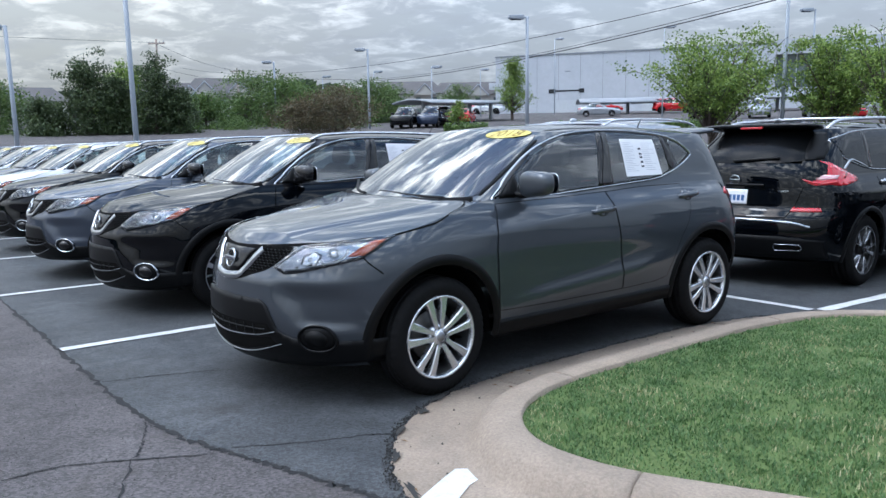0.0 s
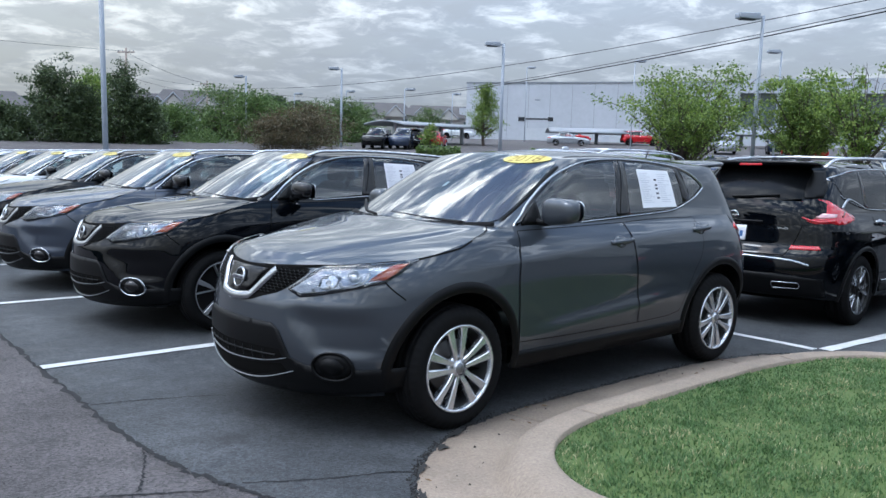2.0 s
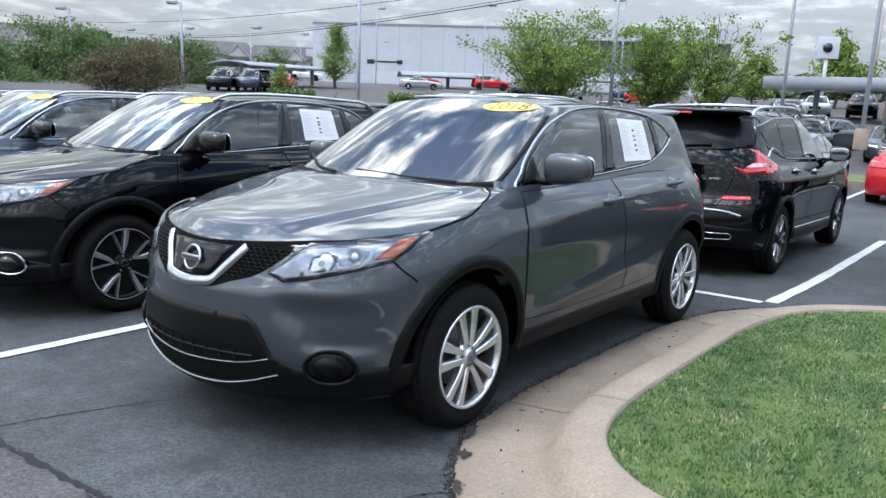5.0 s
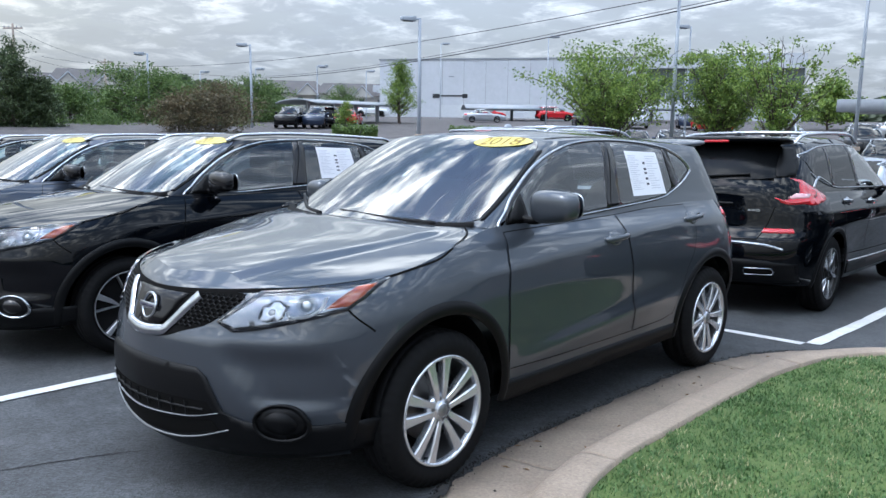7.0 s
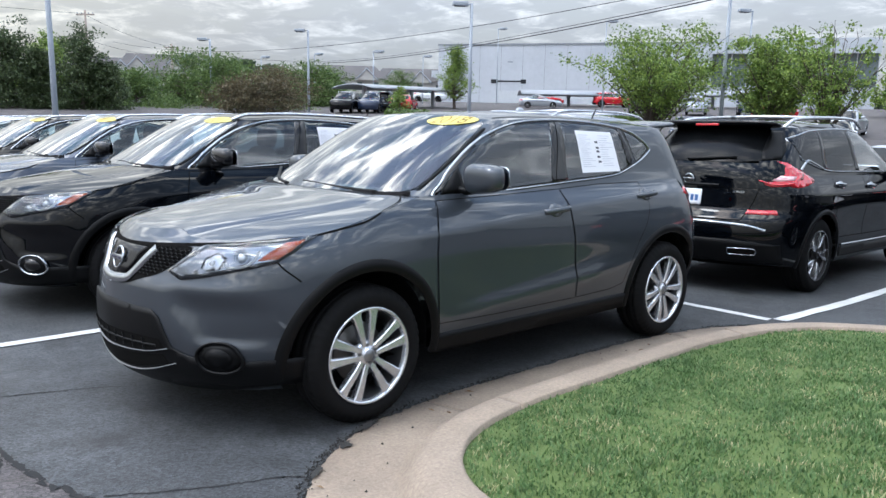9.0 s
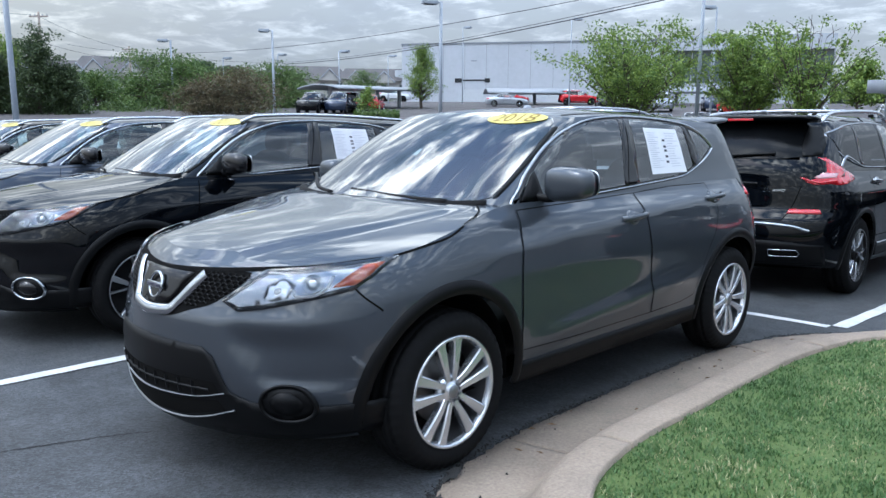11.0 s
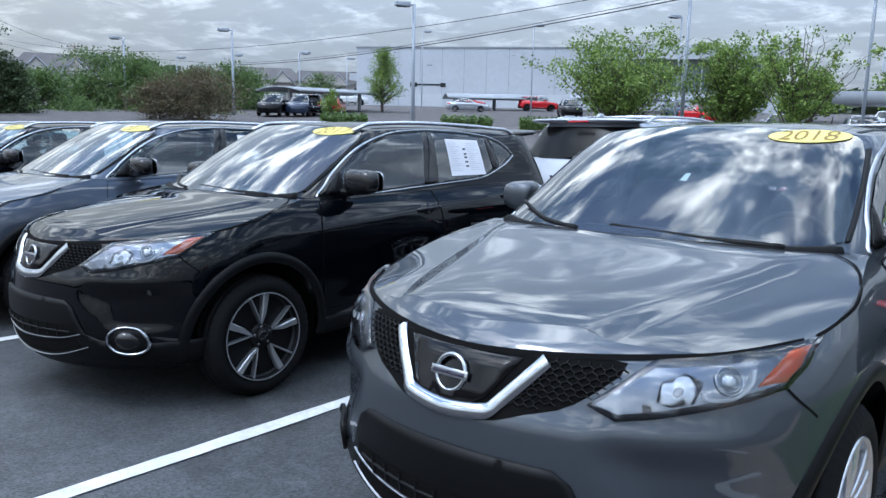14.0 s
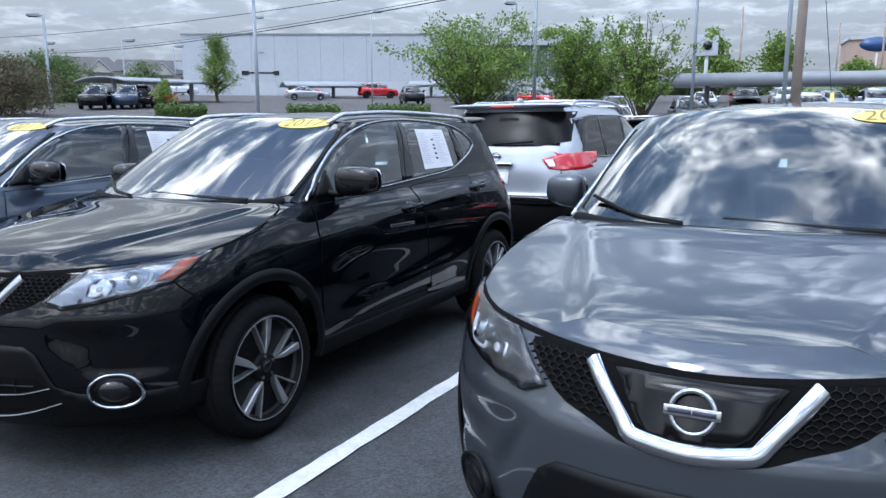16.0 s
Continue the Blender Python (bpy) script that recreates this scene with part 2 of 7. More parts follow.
def asphalt(name, base, rough, stain, stain_amount, speck):
    """Asphalt: stones in the binder, mottling, and broad stains of its own tone."""
    m = material(name, base, rough, 0.0, Specular_IOR_Level=0.4)
    t, l = m.node_tree.nodes, m.node_tree.links
    b = t["Principled BSDF"]
    c = t.new("ShaderNodeTexCoord")

    def layer(kind, scale, lo, hi, f0, f1, src="Fac"):
        n = t.new(kind)
        n.inputs["Scale"].default_value = scale
        if kind == "ShaderNodeTexNoise":
            n.inputs["Detail"].default_value, n.inputs["Roughness"].default_value = 7, 0.62
        l.new(c.outputs["Object"], n.inputs["Vector"])
        r = t.new("ShaderNodeMapRange")
        for k, v in zip(("From Min", "From Max", "To Min", "To Max"), (f0, f1, lo, hi)):
            r.inputs[k].default_value = v
        l.new(n.outputs[src], r.inputs["Value"])
        return n, r.outputs[0]

    stones, v1 = layer("ShaderNodeTexVoronoi", 95, 1 - speck, 1 + speck, 0.0, 1.0, "Color")
    _, v2 = layer("ShaderNodeTexNoise", 7, 0.78, 1.25, 0.3, 0.7)
    _, v3 = layer("ShaderNodeTexNoise", 0.75, 0.72, 1.25, 0.35, 0.65)
    _, v4 = layer("ShaderNodeTexNoise", 330, 0.75, 1.3, 0.3, 0.7)
    out = None
    for v in (v1, v2, v3, v4):
        s_ = t.new("ShaderNodeVectorMath"); s_.operation = "SCALE"
        if out is None:
            s_.inputs[0].default_value = base
        else:
            l.new(out, s_.inputs[0])
        l.new(v, s_.inputs["Scale"])
        out = s_.outputs[0]
    _, spot = layer("ShaderNodeTexNoise", 1.6, 0.0, stain_amount, 0.56, 0.70)
    x = t.new("ShaderNodeMix"); x.data_type = "RGBA"
    x.inputs["B"].default_value = (*stain, 1)
    l.new(spot, x.inputs["Factor"])
    l.new(out, x.inputs["A"])
    l.new(x.outputs["Result"], b.inputs["Base Color"])
    bp = t.new("ShaderNodeBump")
    bp.inputs["Strength"].default_value, bp.inputs["Distance"].default_value = 0.45, 0.004
    l.new(stones.outputs["Distance"], bp.inputs["Height"])
    l.new(bp.outputs[0], b.inputs["Normal"])
    return m


ASPHALT = asphalt("sealed_asphalt", (0.042, 0.0455, 0.050), 0.74, (0.014, 0.014, 0.015), 0.75, 0.55)
ASPHALT_OLD = asphalt("old_asphalt", (0.066, 0.060, 0.061), 0.85, (0.040, 0.034, 0.030), 0.8, 0.6)
LINE = grain(material("line_paint", (0.55, 0.56, 0.56), 0.7), 45, 0.5, 0.6, 1.15, bump=0.2, big=5)
CONCRETE = grain(material("kerb_concrete", (0.250, 0.203, 0.158), 0.88), 70, 0.9, 0.72, 1.2, bump=0.4, big=1.9)
SOIL = grain(material("turf_soil", (0.075, 0.110, 0.026), 0.95), 60, 0.8, bump=0.5)
METAL_WHITE = grain(material("painted_steel", (0.47, 0.50, 0.54), 0.45), 30, 0.2, big=2)
POST_GREY = grain(material("post_paint", (0.31, 0.345, 0.40), 0.45), 30, 0.2, big=2)
METAL_GREY = grain(material("weathered_steel", (0.22, 0.24, 0.27), 0.5), 30, 0.3, big=2)
WALL_WHITE = grain(material("wall_panel", (0.43, 0.46, 0.51), 0.6), 1.5, 0.2, big=0.12)

# ---- helpers for building ----


def mesh_from(name, verts, faces, mat, smooth=True):
    me = bpy.data.meshes.new(name)
    me.from_pydata([tuple(v) for v in verts], [], faces)
    for m in (mat if isinstance(mat, (list, tuple)) else [mat]):
        me.materials.append(m)
    me.polygons.foreach_set("use_smooth", [smooth] * len(me.polygons))
    me.update()
    return me


def part(name, data, mat, parent=None, label="", smooth=True):
    """One mesh object; data is a bmesh or (verts, faces)."""
    if isinstance(data, bmesh.types.BMesh):
        me = bpy.data.meshes.new(name)
        data.to_mesh(me)
        data.free()
        for m in (mat if isinstance(mat, (list, tuple)) else [mat]):
            me.materials.append(m)
        me.polygons.foreach_set("use_smooth", [smooth] * len(me.polygons))
    else:
        me = mesh_from(name, data[0], data[1], mat, smooth)
    ob = new(name, me)
    if parent is not None:
        ob.parent = parent
    return tagged(ob, label) if label else ob


def thing(name, label, category, m=None, group="", kind=""):
    ob = tagged(new(name), label, category, group, kind)
    if m is not None:
        ob.matrix_basis = m
    return ob


def join(*pieces):
    verts, faces = [], []
    for v, f in pieces:
        k = len(verts)
        verts += [tuple(p) for p in v]
        faces += [[i + k for i in q] for q in f]
    return verts, faces


def moved(piece, m):
    return [m @ Vector(p) for p in piece[0]], piece[1]


def box(cx, cy, cz, sx, sy, sz, bevel=0.0):
    b = bmesh.new()
    bmesh.ops.create_cube(b, size=1)
    bmesh.ops.scale(b, vec=(sx, sy, sz), verts=b.verts)
    if bevel:
        bmesh.ops.bevel(b, geom=b.edges[:], offset=bevel, segments=2, profile=0.6, affect="EDGES")
    bmesh.ops.translate(b, vec=(cx, cy, cz), verts=b.verts)
    b.verts.index_update()
    out = [v.co.copy() for v in b.verts], [[v.index for v in f.verts] for f in b.faces]
    b.free()
    return out


def grid_faces(rows, cols, ring=False, flip=False):
    out = []
    for i in range(rows - 1):
        for j in range(cols if ring else cols - 1):
            k = (j + 1) % cols
            q = [i * cols + j, i * cols + k, (i + 1) * cols + k, (i + 1) * cols + j]
            out.append(q[::-1] if flip else q)
    return out


def lathe(profile, n=48, axis="x"):
    """A ring of (radius, height) round an axis."""
    verts = []
    for r, h in profile:
        for j in range(n):
            a = 2 * math.pi * j / n
            p = (h, r * math.cos(a), r * math.sin(a))
            verts.append(p if axis == "x" else (p[1], p[2], p[0]))
    return verts, grid_faces(len(profile), n, True)


def tube(points, radius, n=8, taper=None):
    """A pipe along points; taper is a second radius for the far end."""
    pts = [Vector(p) for p in points]
    verts, side = [], None
    for i, p in enumerate(pts):
        way = (pts[min(i + 1, len(pts) - 1)] - pts[max(i - 1, 0)]).normalized()
        if side is None:
            side = way.orthogonal().normalized()
        side = (side - way * side.dot(way)).normalized()
        other = way.cross(side)
        r = radius if taper is None else radius + (taper - radius) * i / (len(pts) - 1)
        for j in range(n):
            a = 2 * math.pi * j / n
            verts.append(p + r * (math.cos(a) * side + math.sin(a) * other))
    faces = grid_faces(len(pts), n, True)
    faces += [list(range(n))[::-1], [len(verts) - n + j for j in range(n)]]
    return verts, faces


def curve(points, n=8, closed=False):
    """Points of a smooth curve through the given ones."""
    p = [np.array(q, float) for q in points]
    m = len(p)
    out = []
    for i in range(m if closed else m - 1):
        a, b = p[i], p[(i + 1) % m]
        q = p[(i - 1) % m] if closed or i else 2 * a - b
        r = p[(i + 2) % m] if closed or i + 2 < m else 2 * b - a
        for k in range(n):
            t = k / n
            out.append(0.5 * (2 * a + (b - q) * t + (2 * q - 5 * a + 4 * b - r) * t * t + (3 * a - q - 3 * b + r) * t ** 3))
    if not closed:
        out.append(p[-1])
    return out


def prof(*pairs):
    """A smooth function through (x, y) pairs that does not overshoot."""
    x = np.array([a for a, _ in pairs], float)
    y = np.array([b for _, b in pairs], float)
    h, d = np.diff(x), np.diff(y) / np.diff(x)
    m = np.zeros(len(x))
    m[0], m[-1] = d[0], d[-1]
    for i in range(1, len(x) - 1):
        if d[i - 1] * d[i] > 0:
            w1, w2 = 2 * h[i] + h[i - 1], h[i] + 2 * h[i - 1]
            m[i] = (w1 + w2) / (w1 / d[i - 1] + w2 / d[i])

    def f(q):
        q = np.clip(np.asarray(q, float), x[0], x[-1])
        i = np.clip(np.searchsorted(x, q, side="right") - 1, 0, len(x) - 2)
        t = (q - x[i]) / h[i]
        return ((1 + 2 * t) * (1 - t) ** 2 * y[i] + t * (1 - t) ** 2 * h[i] * m[i]
                + t * t * (3 - 2 * t) * y[i + 1] + t * t * (t - 1) * h[i] * m[i + 1])
    return f


def inside(p, poly):
    x, y = p
    hit = False
    for (ax, ay), (bx, by) in zip(poly, poly[1:] + poly[:1]):
        if (ay > y) != (by > y) and x < (bx - ax) * (y - ay) / (by - ay) + ax:
            hit = not hit
    return hit


def sm(a, b, x):
    t = np.clip((x - a) / (b - a), 0, 1)
    return t * t * (3 - 2 * t)


def turned(x, y):
    """Bearings of the distance, taken round the place from which it is seen."""
    a, dx, dy = radians(-2.2), x - 3.0, y + 3.9
    return 3.0 + dx * math.cos(a) - dy * math.sin(a), -3.9 + dx * math.sin(a) + dy * math.cos(a)

# ---- the shape of a car: an outline for each height, a lid and a cabin ----
class Shape:
    """Local frame: nose towards -y, left side at +x, wheels on z = 0."""

    wheel_z, cab_low = 0.345, 1.04

    def fit_f(self, d, p, q):
        return (1 - (1 - np.clip(d, 0, 1)) ** p) ** (1 / q)

    def side(self, y, z):
        """Half width of the lower body."""
        f = self.fit_f((y - self.yf(z)) / self.lf, self.pf, self.qf) * self.fit_f((self.yr(z) - y) / self.lr, self.pr, self.qr)
        return self.w(z) * f + self.relief(y, z)

    def relief(self, y, z):
        out = 0.0
        for yw in (self.fa, self.ra):
            out = out + 0.014 * np.exp(-((y - yw) / 0.42) ** 2 - ((z - 0.62) / 0.22) ** 2)
        crease = self.crease(y)
        out = out + 0.011 * np.exp(-np.abs(z - crease) / 0.055) * np.exp(-(np.maximum(0, np.abs(y - 0.35) - 1.15) / 0.3) ** 2)
        out = out - 0.013 * np.exp(-((z - 0.63) / 0.12) ** 2) * sm(-1.05, -0.55, y) * (1 - sm(0.45, 1.0, y))
        return out

    def front(self, x, z):
        a = np.clip(np.abs(x) / self.w(z), 0, 1)
        return self.yf(z) + self.lf * (1 - (1 - a ** self.qf) ** (1 / self.pf)) + self.dent(x, z)

    def dent(self, x, z):
        return 0.0

    def rear(self, x, z):
        a = np.clip(np.abs(x) / self.w(z), 0, 1)
        return self.yr(z) - self.lr * (1 - (1 - a ** self.qr) ** (1 / self.pr))

    def cab_side(self, y, z):
        f = self.fit_f((y - self.cf(z)) / self.cl, 2.6, 2.2) * self.fit_f((self.cr(z) - y) / self.crl, 2.6, 2.2)
        return self.cw(z) * f

    def cab_front(self, x, z):
        a = np.clip(np.abs(x) / self.cw(z), 0, 1)
        return self.cf(z) + self.cl * (1 - (1 - a ** 2.2) ** (1 / 2.6))

    def cab_rear(self, x, z):
        a = np.clip(np.abs(x) / self.cw(z), 0, 1)
        return self.cr(z) - self.crl * (1 - (1 - a ** 2.2) ** (1 / 2.6))

    def ring(self, z, low, nf=34, ns=70, nr=26):
        """Half outline from front centre to rear centre at the heights z, an array with one value a column or one for all."""
        a = np.linspace(0, math.pi / 2, nf)
        b = np.linspace(math.pi / 2, 0, nr)
        if low:
            yf, lf, p, q, yr, lr, pr, qr, w = self.yf(z), self.lf, self.pf, self.qf, self.yr(z), self.lr, self.pr, self.qr, self.w(z)
        else:
            yf, lf, p, q, yr, lr, pr, qr, w = self.cf(z), self.cl, 2.6, 2.2, self.cr(z), self.crl, 2.6, 2.2, self.cw(z)
        n = nf + ns + nr
        yf, yr, w = (np.broadcast_to(v, (n,)) for v in (yf, yr, w))
        x, y = np.zeros(n), np.zeros(n)
        ca, cb = np.clip(np.cos(a), 0, 1), np.clip(np.cos(b), 0, 1)
        y[:nf] = yf[:nf] + lf * (1 - ca ** (2 / p))
        x[:nf] = w[:nf] * np.sin(a) ** (2 / q)
        s = (np.arange(ns) + 1) / (ns + 1)
        y[nf:nf + ns] = (yf[nf:nf + ns] + lf) * (1 - s) + (yr[nf:nf + ns] - lr) * s
        x[nf:nf + ns] = w[nf:nf + ns]
        y[nf + ns:] = yr[nf + ns:] - lr * (1 - cb ** (2 / pr))
        x[nf + ns:] = w[nf + ns:] * np.sin(b) ** (2 / qr)
        if low:
            x = x + self.relief(y, np.broadcast_to(z, (n,))) * np.clip(x / 0.6, 0, 1)
            y[:nf] = y[:nf] + self.dent(x[:nf], np.broadcast_to(z, (n,))[:nf])
        return x, y

    def shell(self, low, levels, bottom, lid):
        """Rings from bottom(y) up to the lid, and the half outline of the top edge."""
        n = 130
        z = np.full(n, 1.0 if low else 1.5)
        for _ in range(40):
            x, y = self.ring(z, low)
            z = 0.6 * z + 0.4 * lid(x, y)
        top = z
        zb = np.full(n, 0.3)
        for _ in range(6):
            x, y = self.ring(zb, low)
            zb = bottom(y) * np.ones(n)
        rows = []
        for v in np.linspace(0, 1, levels):
            zz = zb + (top - zb) * v
            x, y = self.ring(zz, low)
            half = list(zip(x, y, zz))
            rows.append(half + [(-a, b, c) for a, b, c in half[-2:0:-1]])
        verts = [p for r in rows for p in r]
        return verts, grid_faces(levels, len(rows[0]), True), (x, y, top)

    def lid_grid(self, edge, lid, cols=33, keep=lambda x, y: True, rows=1):
        x, y, z = edge
        fine = np.linspace(0, len(x) - 1, len(x) * rows)
        x, y = (np.interp(fine, range(len(v)), v) for v in (x, y))
        verts = [(u * a, b, float(lid(u * a, b))) for a, b in zip(x, y) for u in np.linspace(-1, 1, cols)]
        faces = [f for f in grid_faces(len(x), cols) if keep(*np.mean([verts[i][:2] for i in f], axis=0))]
        return verts, faces


def offset_map(fn, axis):
    """A map from two coordinates and a distance off the surface; axis: the coordinate that fn gives."""
    def at(a, b):
        v = float(fn(a, b))
        return Vector({"x": (v, a, b), "y": (a, v, b), "z": (a, b, v)}[axis])

    def m(a, b, off=0.0):
        p = at(a, b)
        if not off:
            return p
        e = 0.004
        n = (at(a + e, b) - at(a - e, b)).cross(at(a, b + e) - at(a, b - e)).normalized()
        if axis == "x" and n.x < 0 or axis == "z" and n.z < 0:
            n = -n
        if axis == "y" and n.y * m.sign < 0:
            n = -n
        return p + n * off
    m.sign = 1
    return m


def drape(outline, m, step=0.03, off=0.003, skirt=0.006):
    """A sheet with the given 2D outline laid on a surface, standing off it, with a turned-in edge."""
    from mathutils.geometry import delaunay_2d_cdt
    pts = []
    for a, b in zip(outline, outline[1:] + outline[:1]):
        a, b = Vector(a[:2]), Vector(b[:2])
        k = max(1, int((b - a).length / step))
        pts += [a.lerp(b, i / k) for i in range(k)]
    n = len(pts)
    poly = [tuple(p) for p in pts]
    lo = [min(p[i] for p in poly) for i in (0, 1)]
    hi = [max(p[i] for p in poly) for i in (0, 1)]
    extra = []
    for i in range(int((hi[0] - lo[0]) / step) + 1):
        for j in range(int((hi[1] - lo[1]) / step) + 1):
            q = (lo[0] + (i + 0.5 + 0.25 * (j % 2)) * step, lo[1] + (j + 0.5) * step)
            if inside(q, poly) and min((q[0] - p[0]) ** 2 + (q[1] - p[1]) ** 2 for p in poly) > (0.45 * step) ** 2:
                extra.append(Vector(q))
    v2, _, f2, *_ = delaunay_2d_cdt(pts + extra, [(i, (i + 1) % n) for i in range(n)], [], 1, 1e-6)
    verts = [m(v.x, v.y, off) for v in v2]
    faces = [list(f) for f in f2]
    big = max(faces, key=lambda f: (verts[f[1]] - verts[f[0]]).cross(verts[f[2]] - verts[f[0]]).length)
    q = sum((v2[i] for i in big), Vector((0, 0))) / len(big)
    if (verts[big[1]] - verts[big[0]]).cross(verts[big[2]] - verts[big[0]]).dot(m(q.x, q.y, 0.02) - m(q.x, q.y, 0.001)) < 0:
        faces = [f[::-1] for f in faces]      # faces look away from the surface
    count = {}
    for f in faces:
        for a, b in zip(f, f[1:] + f[:1]):
            count[(a, b)] = count.get((a, b), 0) + 1
    rim = [e for e in count if (e[1], e[0]) not in count]
    if skirt:
        low = {}
        for a, b in rim:
            for i in (a, b):
                if i not in low:
                    low[i] = len(verts)
                    verts.append(m(v2[i].x, v2[i].y, off - skirt))
        faces += [[b, a, low[a], low[b]] for a, b in rim]
    return verts, faces


def strip(line, m, width, off=0.002, rise=0.0, closed=False):
    """A band along a 2D line on a surface; rise lifts its middle, for mouldings."""
    p = [np.array(q, float) for q in line]
    n = len(p)
    verts = []
    for i, q in enumerate(p):
        a = p[(i - 1) % n] if closed or i else q
        b = p[(i + 1) % n] if closed or i + 1 < n else q
        d = b - a
        d = d / max(1e-9, np.hypot(*d))
        s = np.array((-d[1], d[0])) * width / 2
        for k, h in ((-1, off - 0.004 if rise else off), (-0.6, off + rise * 0.8), (0, off + rise), (0.6, off + rise * 0.8), (1, off - 0.004 if rise else off)):
            c = q + s * k
            verts.append(m(c[0], c[1], h))
    rows = n + 1 if closed else n
    if closed:
        verts += verts[:5]
    faces = grid_faces(rows, 5)
    f, q = faces[1], p[0]
    if (verts[f[1]] - verts[f[0]]).cross(verts[f[2]] - verts[f[0]]).dot(m(q[0], q[1], 0.02) - m(q[0], q[1], 0.001)) < 0:
        faces = [g[::-1] for g in faces]
    return verts, faces


def mirror(piece):
    return [(-p[0], p[1], p[2]) for p in piece[0]], [f[::-1] for f in piece[1]]


# ---- ground ----
RISE = prof((-60, 0.0), (1.6, 0.0), (2.6, -0.015), (4.4, -0.066), (9, -0.09), (14, 0.0))      # the back row stands a little lower


def lot_height(x, y):
    """Height over the lot's own plane: flat under the cars, then up to the level land beyond."""
    far = sm(25.0, 46.0, math.hypot(x + 2, y))
    level = 0.55 + 2.3 * sm(30, 118, math.hypot(x, y)) + 3.5 * sm(120, 500, math.hypot(x, y))
    if y < -6:
        level = -0.3
    near = float(RISE(y))
    up_there = level - 0.0214 * x + 0.0205 * y
    return near * (1 - far) + up_there * far


def sheet(xs, ys, lift, keep=None):
    verts = [DOWN @ Vector((x, y, lot_height(x, y) + lift)) for y in ys for x in xs]
    faces = grid_faces(len(ys), len(xs))
    if keep:
        faces = [f for f in faces if keep(*np.mean([(xs[i % len(xs)], ys[i // len(xs)]) for i in f], axis=0))]
    return verts, faces


def spaced(a, b, fine_a, fine_b, step, far):
    out, v = [], a
    while v < b:
        out.append(v)
        d = max(0.0, fine_a - v, v - fine_b)
        v += min(far, step + d * 0.22)
    return out + [b]


ground = part("ground", sheet(spaced(-900, 900, -34, 12, 0.8, 60), spaced(-900, 900, -8, 34, 0.8, 60), 0.0), ASPHALT_OLD)
tagged(ground, "worn grey asphalt of the drive and far lots", "ground", kind="structure")


def ragged(points, amount, n=10, seed=3):
    rng = random.Random(seed)
    out = []
    for q in curve(points, n):
        out.append((q[0] + rng.uniform(-amount, amount), q[1] + rng.uniform(-amount, amount)))
    return out


def flat_piece(outline, lift, thick=0.0, step=0.25):
    """A flat sheet on the lot with a small drop at its edge."""
    def m(x, y, off=0.0):
        return DOWN @ Vector((x, y, lot_height(x, y) + lift + off))
    return drape(outline, m, step, 0.0, thick)


edge = ragged([(-34, -2.9), (-22, -2.86), (-14, -2.84), (-7.5, -2.82), (-4.37, -2.80), (-2.59, -2.79), (-1.36, -2.79), (-0.2, -2.77), (0.39, -2.73), (0.80, -2.62), (1.15, -2.50), (1.45, -2.41), (1.77, -2.30), (2.2, -2.24)], 0.016, 18)
seal = edge + [(2.3, -1.9), (1.4, -1.2), (1.15, 0), (1.2, 1.5), (1.7, 2.3), (3.0, 2.8), (9, 3.65), (9, 15), (-34, 15)]
lot = part("parking_lot", flat_piece(seal, 0.006, 0.02, 0.5), ASPHALT, None, "", True)
tagged(lot, "dark sealed asphalt of the parking stalls", "pavement", kind="structure")


def lot_strip(name, points, width, mat, lift, label, category="line", ends=0.0, seed=1, jitter=0.0):
    """A band on the lot."""
    p = [np.array(q, float) for q in points]
    rng = random.Random(seed)
    verts = []
    for i, q in enumerate(p):
        d = p[min(i + 1, len(p) - 1)] - p[max(i - 1, 0)]
        d = d / np.hypot(*d)
        s = np.array((-d[1], d[0])) * width / 2
        a, b = q + s * (1 + rng.uniform(-jitter, jitter)), q - s * (1 + rng.uniform(-jitter, jitter))
        for c in (a, b):
            verts.append(DOWN @ Vector((c[0], c[1], lot_height(*c) + lift)))
    ob = part(name, (verts, grid_faces(len(p), 2, flip=True)), mat)
    return tagged(ob, label, category, kind="structure")


def run(a, b, n):
    return [(a[0] + (b[0] - a[0]) * k / n, a[1] + (b[1] - a[1]) * k / n) for k in range(n + 1)]


for k, x in enumerate((-1.695, -4.40, -7.40, -10.1, -12.8, -15.5, -18.2, -20.9, -23.6)):
    lot_strip("stall_line", run((x, -2.80), (x, 2.46), 40), 0.10, LINE, 0.0135, "white painted line between parking stalls", seed=k, jitter=0.10)
    lot_strip("stall_line", run((x, 2.56), (x, 8.0), 30), 0.10, LINE, 0.0135, "white painted line between parking stalls", seed=k + 30, jitter=0.10)
lot_strip("stall_line", run((-24, 2.51), (1.15, 2.51), 120), 0.10, LINE, 0.0135, "white painted line along the back of the stalls", seed=77, jitter=0.10)
lot_strip("stall_line", run((1.215, 2.56), (1.23, 8.2), 30), 0.11, LINE, 0.0135, "white painted line between parking stalls", seed=78, jitter=0.10)
lot_strip("stall_line", run((3.95, 3.3), (4.0, 8.3), 24), 0.10, LINE, 0.0135, "white painted line between parking stalls", seed=79, jitter=0.10)
CRACK = material("crack", (0.012, 0.012, 0.013), 0.95)
